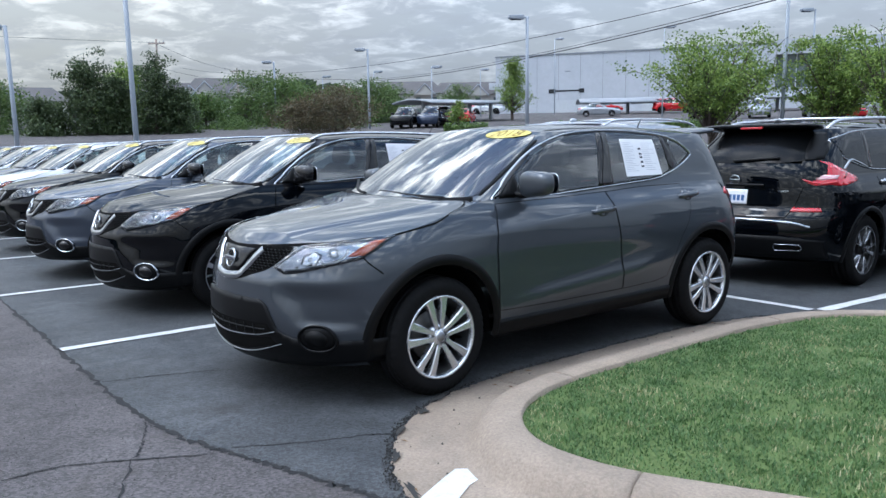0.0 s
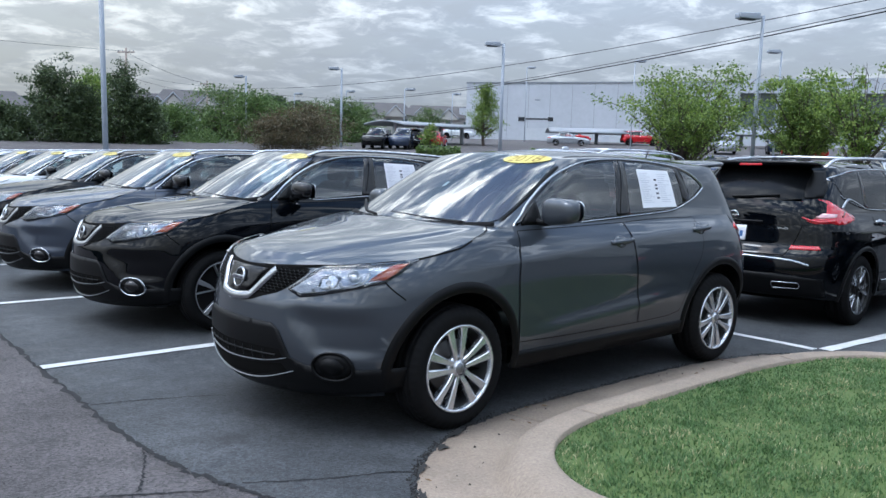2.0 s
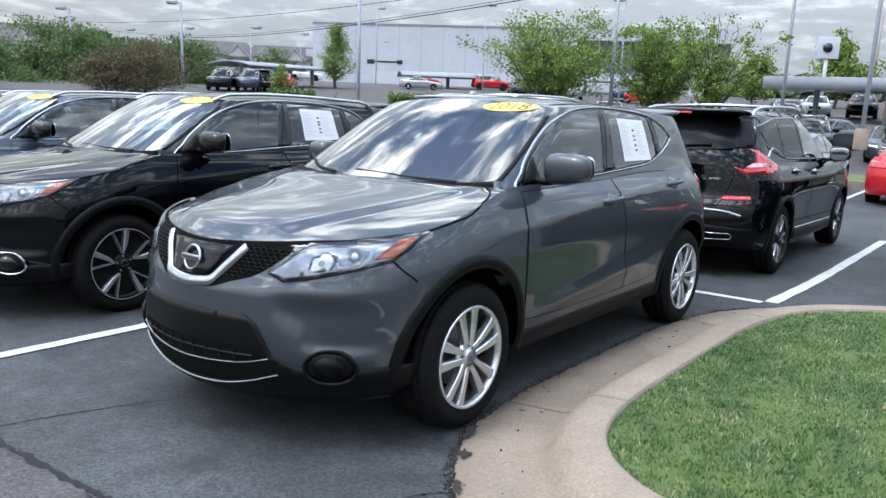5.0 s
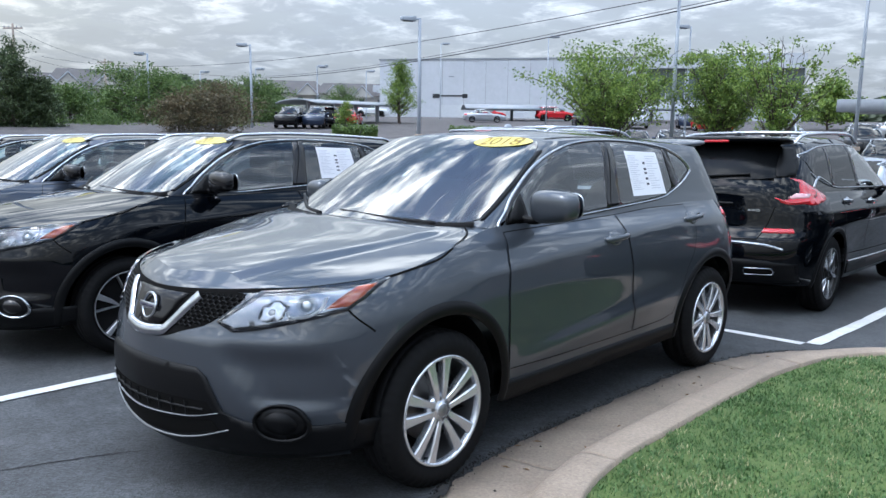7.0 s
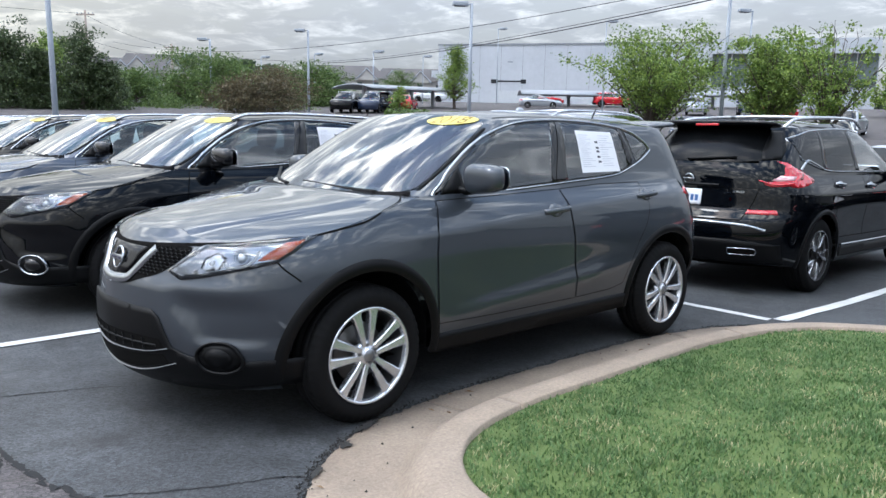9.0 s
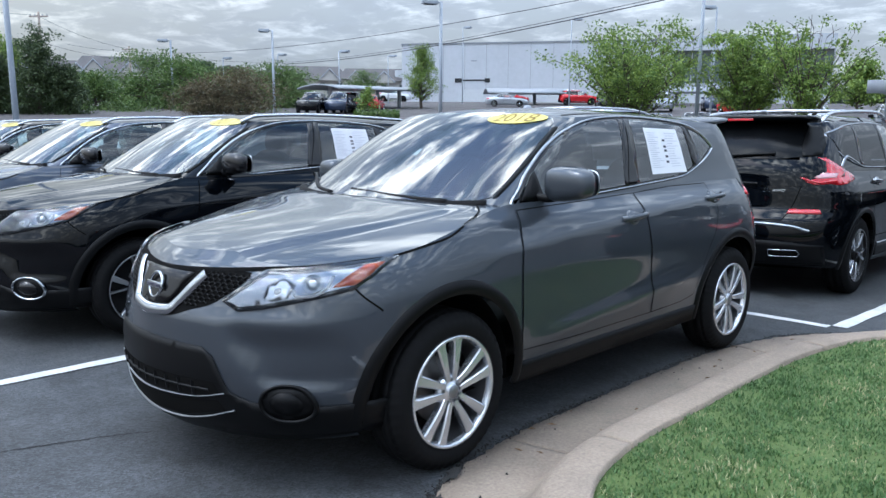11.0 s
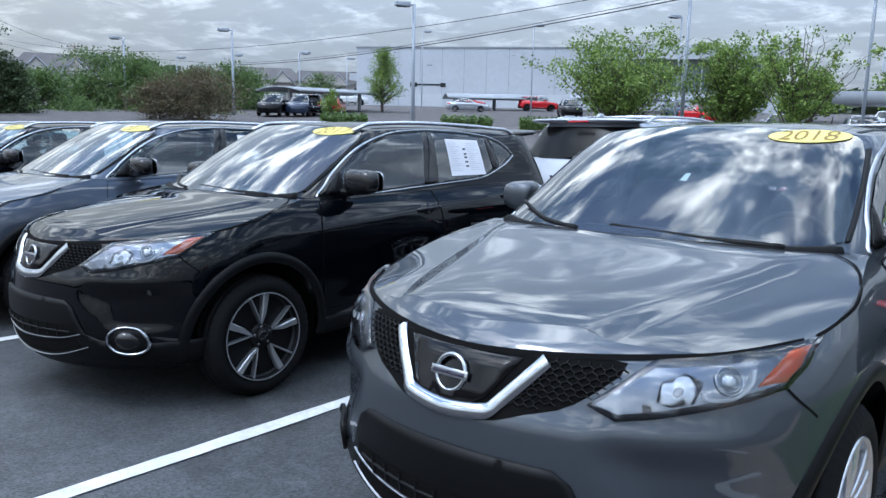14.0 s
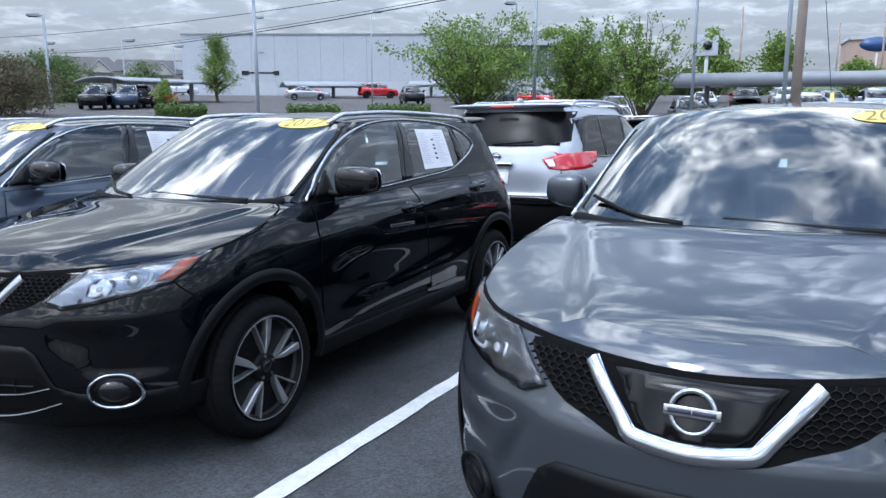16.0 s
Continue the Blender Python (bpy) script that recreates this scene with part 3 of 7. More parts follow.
for k, pts in enumerate(([(0.54, -3.51), (0.53, -3.36), (0.56, -3.22), (0.67, -3.0), (0.84, -2.70)], [(0.12, -2.76), (0.40, -2.85), (0.67, -2.98)], [(-0.68, -2.78), (-0.64, -2.60), (-0.57, -2.40), (-0.50, -2.22), (-0.41, -2.06)],
                         [(0.85, -2.58), (1.05, -2.2), (1.15, -1.95), (1.28, -1.85)], [(0.67, -2.99), (1.25, -3.2), (2.0, -3.1)])):
    lot_strip("crack", ragged(pts, 0.010, 14, k), 0.009, CRACK, 0.0085 if k in (2, 3) else 0.004, "thin dark crack in the asphalt", "crack", jitter=0.9, seed=k)
lot_strip("crack", [(a, b - 0.012) for a, b in edge[:-6]], 0.035, CRACK, 0.0035, "ragged dark joint where the sealed asphalt ends", "crack", jitter=0.9, seed=9)

# ---- kerb island ----
RIM = curve([(9.5, 3.40), (6.0, 3.0), (3.4, 2.76), (2.32, 2.42), (1.86, 2.08), (1.60, 1.66), (1.475, 1.1), (1.45, 0.45), (1.445, -0.3), (1.455, -0.78), (1.52, -1.16), (1.66, -1.42), (1.87, -1.59), (2.12, -1.645), (2.48, -1.56), (3.0, -1.28), (3.85, -0.86), (6.0, 0.1), (9.5, 1.5)], 14)
RIM = [Vector((q[0], q[1])) for q in RIM]
SECTION = ((0.0, 0.06), (0.0, 0.148), (0.012, 0.153), (0.10, 0.154), (0.15, 0.149), (0.19, 0.128), (0.225, 0.085), (0.25, 0.05), (0.275, 0.030), (0.31, 0.022), (0.45, 0.017), (0.615, 0.013), (0.622, -0.03))
kerb = tagged(new("kerb"), "tan concrete kerb and gutter round the grass island", "kerb", kind="structure")
breaks = sorted({0, len(RIM) - 1, *(min(range(len(RIM)), key=lambda i: (RIM[i] - Vector(q)).length) for q in ((3.6, 2.78), (1.50, 1.30), (1.455, -0.85), (2.48, -1.56), (4.6, -0.5)))})
for a, b in zip(breaks, breaks[1:]):
    verts, rows = [], 0
    for i in range(a, b + 1):
        t = (RIM[min(i + 1, len(RIM) - 1)] - RIM[max(i - 1, 0)]).normalized()
        n = Vector((t.y, -t.x))       # outwards, away from the grass
        shift = 0.004 if i == a else (-0.004 if i == b else 0)
        wob = 0.010 * noise.noise(Vector((i * 0.7, 0, 3)))
        for k, (d, z) in enumerate(SECTION):
            w = wob * (2.2 if k >= 11 else 0.3) + (0.02 * noise.noise(Vector((i * 1.9, 5, 1))) if k >= 11 else 0)
            p = RIM[i] + n * (d + w) + t * shift
            verts.append(DOWN @ Vector((p.x, p.y, lot_height(p.x, p.y) + z + (0.002 * noise.noise(Vector((p.x * 3, p.y * 3, z)))))))
        rows += 1
    m = len(SECTION)
    faces = grid_faces(rows, m)
    faces += [[k for k in range(m)][::-1], [(rows - 1) * m + k for k in range(m)]]
    part("kerb_segment", (verts, faces), CONCRETE, kerb)
paint_patch = flat_piece([(1.76, -1.93), (1.81, -1.865), (1.885, -1.845), (1.925, -1.99), (1.99, -2.10), (2.24, -2.60), (2.12, -2.67), (1.88, -2.20), (1.80, -2.03)], 0.024, 0.0, 0.08)
tagged(part("kerb_paint", paint_patch, LINE), "worn white paint on the gutter", "line", kind="structure")


def in_island(x, y, rim=[(p.x, p.y) for p in RIM]):
    return inside((x, y), rim)


def turf_height(x, y):
    d = min(math.hypot(x - p.x, y - p.y) for p in RIM[::3])
    return 0.125 + 0.06 * min(1.0, d / 1.2) + 0.012 * noise.noise(Vector((x * 1.3, y * 1.3, 0)))


def turf_map(x, y, off=0.0):
    return DOWN @ Vector((x, y, lot_height(x, y) + turf_height(x, y) + off))


turf = part("turf", drape([(p.x, p.y) for p in RIM[::2]], turf_map, 0.22, 0.0, 0.0), SOIL)
tagged(turf, "green lawn soil inside the kerb", "lawn", kind="structure")


def blades(count, box_, seed, height, mat, name, label):
    rng = np.random.RandomState(seed)
    x0, y0, x1, y1 = box_
    v, f = [], []
    made = 0
    clump = [(rng.uniform(x0, x1), rng.uniform(y0, y1)) for _ in range(count // 14)]
    i = 0
    while made < count and i < count * 4:
        i += 1
        cx, cy = clump[rng.randint(len(clump))]
        x, y = cx + rng.normal(0, 0.035), cy + rng.normal(0, 0.035)
        if not in_island(x, y):
            continue
        patch = 0.5 + 0.5 * noise.noise(Vector((x * 1.7, y * 1.7, 4)))
        if min((x - p.x) ** 2 + (y - p.y) ** 2 for p in RIM[28:190:2]) < 0.0003:
            continue
        h = height * rng.uniform(0.5, 1.25) * (0.75 + 0.5 * patch)
        a, lean = rng.uniform(0, 2 * math.pi), rng.uniform(0.15, 0.95) * h
        w = rng.uniform(0.0022, 0.0042)
        z = turf_height(x, y) + lot_height(x, y) - 0.008
        dx, dy = math.cos(a), math.sin(a)
        p = (Vector((x - dy * w, y + dx * w, z)), Vector((x + dy * w, y - dx * w, z)),
             Vector((x + dx * lean * 0.4 + dy * w * 0.7, y + dy * lean * 0.4 - dx * w * 0.7, z + h * 0.62)), Vector((x + dx * lean * 0.4 - dy * w * 0.7, y + dy * lean * 0.4 + dx * w * 0.7, z + h * 0.62)),
             Vector((x + dx * lean, y + dy * lean, z + h)))
        k = len(v)
        v += [DOWN @ q for q in p]
        f += [[k, k + 1, k + 2, k + 3], [k + 3, k + 2, k + 4]]
        made += 1
    ob = part(name, (v, f), mat, None, "", False)
    return tagged(ob, label, "grass", kind="stuff")


def crumbs():
    """Black grit along the gutter's edge, and loose bits on the asphalt."""
    rng = random.Random(31)
    v, f = [], []

    def bit(x, y, z, size):
        k = len(v)
        a = rng.uniform(0, 6.3)
        for j in range(4):
            b = a + j * math.pi / 2 + rng.uniform(-0.4, 0.4)
            r = size * rng.uniform(0.5, 1.0)
            v.append(DOWN @ Vector((x + r * math.cos(b), y + r * math.sin(b), lot_height(x, y) + z - 0.002)))
        v.append(DOWN @ Vector((x, y, lot_height(x, y) + z + size * rng.uniform(0.4, 0.9))))
        f.extend([k + j, k + (j + 1) % 4, k + 4] for j in range(4))
    for i in range(40, len(RIM) - 50):
        t = (RIM[i + 1] - RIM[i - 1]).normalized()
        n = Vector((t.y, -t.x))
        thick = 0.6 + 0.9 * noise.noise(Vector((i * 0.11, 2, 7)))
        for _ in range(int(26 * max(0.15, thick))):
            p = RIM[i] + n * (0.632 + rng.gauss(0, 0.016) + 0.012 * noise.noise(Vector((i * 0.5, 1, 1)))) + t * rng.uniform(-0.06, 0.06)
            bit(p.x, p.y, 0.012, rng.uniform(0.003, 0.009))
        if rng.random() < 0.25:
            p = RIM[i] + n * rng.uniform(0.30, 0.60)
            bit(p.x, p.y, 0.022, rng.uniform(0.004, 0.010))
    for _ in range(500):
        x, y = rng.uniform(-2.2, 1.6), rng.uniform(-3.8, -2.0)
        bit(x, y, 0.006, rng.uniform(0.002, 0.005))
    tagged(part("grit", (v, f), GRIT, None, "", False), "black grit and crumbled asphalt along the gutter", "grit", kind="stuff")


GRIT = material("grit", (0.018, 0.017, 0.016), 0.9)
PEBBLE = material("leaf_litter", (0.16, 0.10, 0.05), 0.9)
crumbs()
rng_ = random.Random(12)
for k in range(16):
    i = rng_.randint(70, len(RIM) - 70)
    t_ = (RIM[i + 1] - RIM[i - 1]).normalized()
    p_ = RIM[i] + Vector((t_.y, -t_.x)) * rng_.uniform(0.33, 0.60)
    a_, L_ = rng_.uniform(0, 6.3), rng_.uniform(0.014, 0.030)
    d_ = Vector((math.cos(a_), math.sin(a_)))
    e_ = Vector((-d_.y, d_.x)) * L_ * 0.32
    base_ = lot_height(p_.x, p_.y) + 0.021
    leaf = [DOWN @ Vector((q.x, q.y, base_ + h)) for q, h in ((p_ - d_ * L_, 0.0), (p_ + e_, 0.006), (p_ + d_ * L_, 0.002), (p_ - e_, 0.005), (p_, 0.0))]
    tagged(part("dry_leaf", (leaf, [[0, 4, 1], [1, 4, 2], [2, 4, 3], [3, 4, 0]]), PEBBLE, None, "", False), "small dry brown leaf on the concrete gutter", "leaf", "dry leaves")

TAR = grain(material("tar_smear", (0.020, 0.019, 0.018), 0.8), 60, 0.5, bump=0.3)
rng_ = random.Random(5)
for k in range(5):
    i = min(range(len(RIM)), key=lambda j: (RIM[j] - Vector((1.52 + 0.12 * k, -1.18 - 0.09 * k))).length)
    t_ = (RIM[i + 1] - RIM[i - 1]).normalized()
    n_ = Vector((t_.y, -t_.x))
    c_ = RIM[i] + n_ * rng_.uniform(0.585, 0.63)
    a_, b_ = rng_.uniform(0.03, 0.10), rng_.uniform(0.015, 0.035)
    ring_ = []
    for j in range(14):
        u = 2 * math.pi * j / 14
        r_ = rng_.uniform(0.45, 1.2)
        q = c_ + t_ * a_ * r_ * math.cos(u) + n_ * b_ * r_ * math.sin(u)
        ring_.append((q.x, q.y))
    tagged(part("tar_smear", flat_piece(ring_, 0.0235, 0.0, 0.05), TAR), "black tar smear on the gutter's edge", "stain", kind="structure")




class Crossover(Shape):
    """A compact crossover, 4.38 m long."""
    glass_top, rear_low, rear_high = 1.505, 1.13, 1.44
    fa, ra, lf, pf, qf, lr, pr, qr, cl, crl = -1.323, 1.323, 0.92, 3.2, 1.72, 0.72, 3.0, 1.8, 0.36, 0.5
    yf = staticmethod(prof((0.18, -2.06), (0.25, -2.17), (0.34, -2.218), (0.5, -2.236), (0.62, -2.226), (0.72, -2.196), (0.82, -2.160), (0.90, -2.11), (0.94, -2.06), (1.1, -1.9)))
    yr = staticmethod(prof((0.3, 2.06), (0.45, 2.13), (0.6, 2.154), (0.75, 2.14), (0.95, 2.10), (1.1, 2.06), (1.2, 2.03)))
    w = staticmethod(prof((0.18, 0.78), (0.26, 0.842), (0.34, 0.866), (0.5, 0.885), (0.65, 0.898), (0.78, 0.903), (0.88, 0.892), (0.96, 0.872), (1.03, 0.845), (1.09, 0.80), (1.16, 0.77)))
    cf = staticmethod(prof((1.0, -1.24), (1.08, -1.13), (1.2, -0.945), (1.3, -0.785), (1.4, -0.615), (1.5, -0.43), (1.56, -0.30)))
    cr = staticmethod(prof((1.0, 2.08), (1.1, 2.05), (1.2, 2.02), (1.3, 1.97), (1.4, 1.91), (1.48, 1.86), (1.53, 1.84)))
    cw = staticmethod(prof((1.0, 0.80), (1.1, 0.775), (1.2, 0.742), (1.3, 0.716), (1.4, 0.688), (1.48, 0.655), (1.53, 0.615), (1.58, 0.55)))
    mid = staticmethod(prof((-2.25, 0.76), (-2.17, 0.856), (-2.12, 0.900), (-2.085, 0.925), (-2.04, 0.947), (-1.95, 0.975), (-1.8, 1.004), (-1.6, 1.034), (-1.3, 1.075), (-1.05, 1.11), (-0.8, 1.12), (0.3, 1.125), (1.2, 1.15), (2.2, 1.13)))
    drop = staticmethod(prof((-2.2, 0.15), (-2.05, 0.14), (-1.64, 0.085), (-1.13, 0.03), (-0.7, 0.02), (2.2, 0.02)))
    bottom = staticmethod(prof((-2.3, 0.235), (-1.9, 0.225), (-0.9, 0.28), (0.9, 0.29), (1.9, 0.30), (2.2, 0.36)))
    crease = staticmethod(lambda y: 0.923 + 0.068 * (np.asarray(y) + 0.78))

    def relief(self, y, z):
        """Arch swellings, the shoulder crease that rises to the rear, and the swept ledge low on the doors."""
        out = 0.0
        for yw in (self.fa, self.ra):
            out = out + 0.014 * np.exp(-((y - yw) / 0.42) ** 2 - ((z - 0.62) / 0.22) ** 2)
        d = z - self.crease(y)
        out = out + 0.016 * np.exp(-np.where(d > 0, d / 0.050, -d / 0.095)) * np.exp(-(np.maximum(0, np.abs(y - 0.35) - 1.15) / 0.3) ** 2)
        d = z - (0.485 + 0.075 * (y + 0.58))
        ledge = np.exp(-np.where(d > 0, (d / 0.040) ** 2, (d / 0.10) ** 2))
        return out + (0.016 * ledge - 0.006 * np.exp(-((z - 0.68) / 0.10) ** 2)) * sm(-0.90, -0.45, y) * (1 - sm(0.45, 0.95, y))

    def dent(self, x, z):
        x = np.abs(x)
        left = 0.44 + (0.68 - z) * 0.62
        dish = 0.034 * sm(-0.03, 0.06, x - left) * sm(0.43, 0.50, z) * (1 - sm(0.60, 0.73, z)) * (1 - sm(0.76, 0.88, x))
        brow = -0.012 * np.exp(-((z - 0.70) / 0.045) ** 2) * (1 - sm(0.70, 0.85, x))
        return dish + brow

    def lid(self, x, y):
        x = np.abs(x)
        z = self.mid(y) - self.drop(y) * (x / 0.85) ** 2.5
        edge = 0.30 + 0.34 * np.clip((y + 2.12) / 1.05, 0, 1.2)      # the two creases of the bonnet
        z = z + 0.016 * (sm(-0.07, 0.03, edge - x) - 1) * sm(-2.2, -1.95, y) * (1 - sm(-1.15, -0.9, y))
        return z

    def roof(self, x, y):
        d = np.asarray(y) - 0.35
        return 1.58 - np.where(d < 0, 0.060 * (d / 0.9) ** 2, 0.055 * (d / 1.5) ** 2) - 0.055 * (np.abs(x) / 0.64) ** 2.3


def wheel(name, parent, m, radius, rim, width, style, alloy, back=None, nuts=True):
    """A wheel with its outer face towards +x at the pose m."""
    w = new(name)
    w.parent, w.matrix_basis = parent, m
    R, r, h = radius, rim, width / 2
    tread_src = lathe([(r - 0.01, h - 0.03), (r + 0.004, h - 0.012), (r + 0.02, h - 0.004), (r + 0.5 * (R - r), h + 0.002), (R - 0.03, h - 0.008), (R - 0.008, h - 0.03), (R, h - 0.05),
                        (R - 0.008, h * 0.55), (R, h * 0.5), (R, h * 0.12), (R - 0.008, h * 0.08), (R - 0.008, -h * 0.08), (R, -h * 0.12), (R, -h * 0.5),
                        (R - 0.008, -h * 0.55), (R, -h + 0.05), (R - 0.02, -h + 0.01), (r, -h)], 144)
    tread = []
    for p in tread_src[0]:
        p = Vector(p)
        rad, a = math.hypot(p.y, p.z), math.atan2(p.z, p.y)
        if rad > R - 0.04 and abs(p.x) > h * 0.52 and int(round(a / (2 * math.pi) * 144)) % 3 == 0:
            k = (rad - 0.0045) / rad
            p = Vector((p.x * 0.985, p.y * k, p.z * k))
        tread.append(p)
    part("tyre", (tread, tread_src[1]), RUBBER, w)
    part("brake_disc", lathe([(0.0, h - 0.105), (0.145, h - 0.105), (0.148, h - 0.11), (0.148, h - 0.125), (0.0, h - 0.125)], 32), STEEL, w)
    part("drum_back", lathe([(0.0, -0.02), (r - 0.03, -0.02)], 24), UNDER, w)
    spokes = []
    for k in range(5):
        a0 = 2 * math.pi * k / 5 + 0.30
        if style == "twin":                   # five pairs of straight spokes that widen towards the rim
            lines = [[(0.050, a0 + sd * 0.36, 0.0135), (0.10, a0 + sd * 0.262, 0.016), (r - 0.028, a0 + sd * 0.23, 0.0235), (r + 0.001, a0 + sd * 0.227, 0.036)] for sd in (-1, 1)]
        else:                                 # a broad bent blade and a thin bar, joined near the hub
            lines = [[(0.072, a0 + 0.02, 0.006), (0.108, a0 - 0.13, 0.011), (0.140, a0 - 0.19, 0.015), (r, a0 - 0.215, 0.021)], [(0.072, a0, 0.004), (r, a0 + 0.235, 0.0055)]]
        for line in lines:
            pts = [(Vector((0, math.cos(a), math.sin(a))) * rad, wide) for rad, a, wide in line]
            rows = []
            for (p, w0), (q, w1) in zip(pts, pts[1:]):
                for i in range(4):
                    rows.append((p.lerp(q, i / 4), w0 + (w1 - w0) * i / 4))
            rows.append(pts[-1])
            verts = []
            for i, (p, wide) in enumerate(rows):
                way = (rows[min(i + 1, len(rows) - 1)][0] - rows[max(i - 1, 0)][0]).normalized()
                d = Vector((0, -way.z, way.y))
                t = p.length / r
                x = h - 0.028 + 0.014 * math.sin(math.pi * min(1, t)) + 0.018 * t ** 3
                for dx, dd in ((-0.035, -1), (-0.005, -1), (0, -0.72), (0, 0.72), (-0.005, 1), (-0.035, 1)):
                    verts.append(Vector((x + dx, 0, 0)) + p + d * wide * dd)
            spokes.append((verts, grid_faces(len(rows), 6)))
    ring = lathe([(r + 0.006, h - 0.010), (r + 0.004, h - 0.002), (r - 0.006, h - 0.004), (r - 0.011, h - 0.014), (r - 0.015, h - 0.03)], 56)
    part("barrel", lathe([(r - 0.015, h - 0.03), (r - 0.024, h - 0.07), (r - 0.03, -h)], 40), BARREL, w)
    centre = lathe([(0.075, h - 0.055), (0.072, h - 0.028), (0.055, h - 0.022), (0.034, h - 0.022), (0.033, h - 0.014), (0.0, h - 0.013)], 30)
    if back is None:
        part("rim", join(ring, centre), alloy, w)
        for sp in spokes:
            part("spoke", sp, alloy, w, "", False)
    else:
        part("rim", join(ring, centre), back, w)
        for sp in spokes:
            part("spoke", sp, alloy, w, "", False)
        part("rim_edge", lathe([(r + 0.003, h - 0.004), (r - 0.001, h - 0.001), (r - 0.006, h - 0.003)], 56), alloy, w)
    if back is not None:
        # flat near-black disc: dark spoke backs, with the shade of the openings painted in
        part("spoke_gap_shade", lathe([(0.06, h - 0.045), (r - 0.02, h - 0.05)], 40), back, w)
    part("hub_cap", lathe([(0.030, h - 0.014), (0.027, h - 0.0105), (0.0, h - 0.010)], 24), TRIM_SATIN if back is None else GLOSS_BLACK, w)
    if nuts:
        bolt = lathe([(0.010, h - 0.04), (0.010, h - 0.021), (0.0, h - 0.020)], 8)
        for k in range(5):
            a = 2 * math.pi * k / 5 + 0.30
            part("wheel_nut", moved(bolt, pose(0, 0.053 * math.cos(a), 0.053 * math.sin(a))), STEEL, w)
    return w


def shell_part(car, shape, paint_mat, holes, cowl=-1.02, arch=0.435):
    """Body, bonnet, cabin shell and roof of a car; holes: outlines of the side windows, and the screen's half width by height."""
    low, lf, edge = shape.shell(True, 44, shape.bottom, shape.lid)

    def keep_low(f):
        c = np.mean([low[i] for i in f], axis=0)
        for yw in (shape.fa, shape.ra):
            if (c[1] - yw) ** 2 + (c[2] - shape.wheel_z) ** 2 < arch ** 2 and abs(c[0]) > 0.45:
                return False
        return True
    part("body", (low, [f for f in lf if keep_low(f)]), paint_mat, car)
    part("bonnet", shape.lid_grid(edge, shape.lid, 91, lambda x, y: y < cowl + 0.1, 3), paint_mat, car)
    cab, cfaces, cedge = shape.shell(False, 26, lambda y: shape.cab_low + 0 * y, shape.roof)
    sides, screen, rear = holes

    def keep_cab(f):
        x, y, z = np.mean([cab[i] for i in f], axis=0)
        if y < shape.cf(z) + 0.28 and abs(x) < screen(z) - 0.03 and z < shape.glass_top and z > shape.rear_low - 0.07:
            return False
        if y > shape.cr(z) - 0.3 and abs(x) < rear - 0.03 and shape.rear_low < z < shape.rear_high:
            return False
        return not any(inside((y, z), h) for h in sides)
    part("cabin_frame", (cab, [f for f in cfaces if keep_cab(f)]), paint_mat, car)
    part("roof", shape.lid_grid(cedge, shape.roof, 31), paint_mat, car)
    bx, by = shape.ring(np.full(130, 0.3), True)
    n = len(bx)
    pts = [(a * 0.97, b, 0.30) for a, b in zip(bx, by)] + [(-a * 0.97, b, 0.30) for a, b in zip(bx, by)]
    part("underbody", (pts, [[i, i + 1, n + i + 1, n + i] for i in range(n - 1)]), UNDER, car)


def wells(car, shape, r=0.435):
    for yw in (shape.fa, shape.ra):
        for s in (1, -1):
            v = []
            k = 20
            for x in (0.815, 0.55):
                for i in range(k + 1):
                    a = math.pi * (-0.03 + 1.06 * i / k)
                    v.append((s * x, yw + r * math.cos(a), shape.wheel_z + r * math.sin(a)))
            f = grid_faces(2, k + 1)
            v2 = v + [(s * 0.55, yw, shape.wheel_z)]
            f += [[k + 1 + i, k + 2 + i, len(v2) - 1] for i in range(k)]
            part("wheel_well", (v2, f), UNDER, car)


def shrink(poly, d):
    """A polygon moved inwards by about d."""
    out, n = [], len(poly)
    area = sum(a[0] * b[1] - b[0] * a[1] for a, b in zip(poly, poly[1:] + poly[:1]))
    for i in range(n):
        a, b, c = (np.array(poly[(i + k) % n][:2], float) for k in (-1, 0, 1))
        e, f = b - a, c - b
        e, f = e / max(1e-9, np.hypot(*e)), f / max(1e-9, np.hypot(*f))
        q = np.array((-e[1] - f[1], e[0] + f[0]))
        q = q / max(0.35, np.hypot(*q))
        out.append(tuple(b + q * d * (1 if area > 0 else -1)))
    return out


def text_piece(words, size):
    """Flat letters of the built-in font, centred: 2D vertices and faces."""
    c = bpy.data.curves.new("letters", "FONT")
    c.body, c.size, c.align_x, c.align_y, c.resolution_u = words, size, "CENTER", "CENTER", 3
    ob = bpy.data.objects.new("letters", c)
    scene.collection.objects.link(ob)
    bpy.context.view_layer.update()
    me = bpy.data.meshes.new_from_object(ob.evaluated_get(bpy.context.evaluated_depsgraph_get()))
    out = [v.co.copy() for v in me.vertices], [list(p.vertices) for p in me.polygons]
    bpy.data.objects.remove(ob)
    bpy.data.curves.remove(c)
    bpy.data.meshes.remove(me)
    return out


def ellipse(cx, cz, rx, rz, n=40, power=2.0):
    return [(cx + rx * math.copysign(abs(math.cos(a)) ** (2 / power), math.cos(a)), cz + rz * math.copysign(abs(math.sin(a)) ** (2 / power), math.sin(a)))
            for a in (2 * math.pi * k / n for k in range(n))]


def both(name, piece, mat, parent, label=""):
    """The same part on the left and on the right side."""
    a = part(name, piece, mat, parent, label)
    b = part(name, mirror(piece), mat, parent, label)
    return a, b


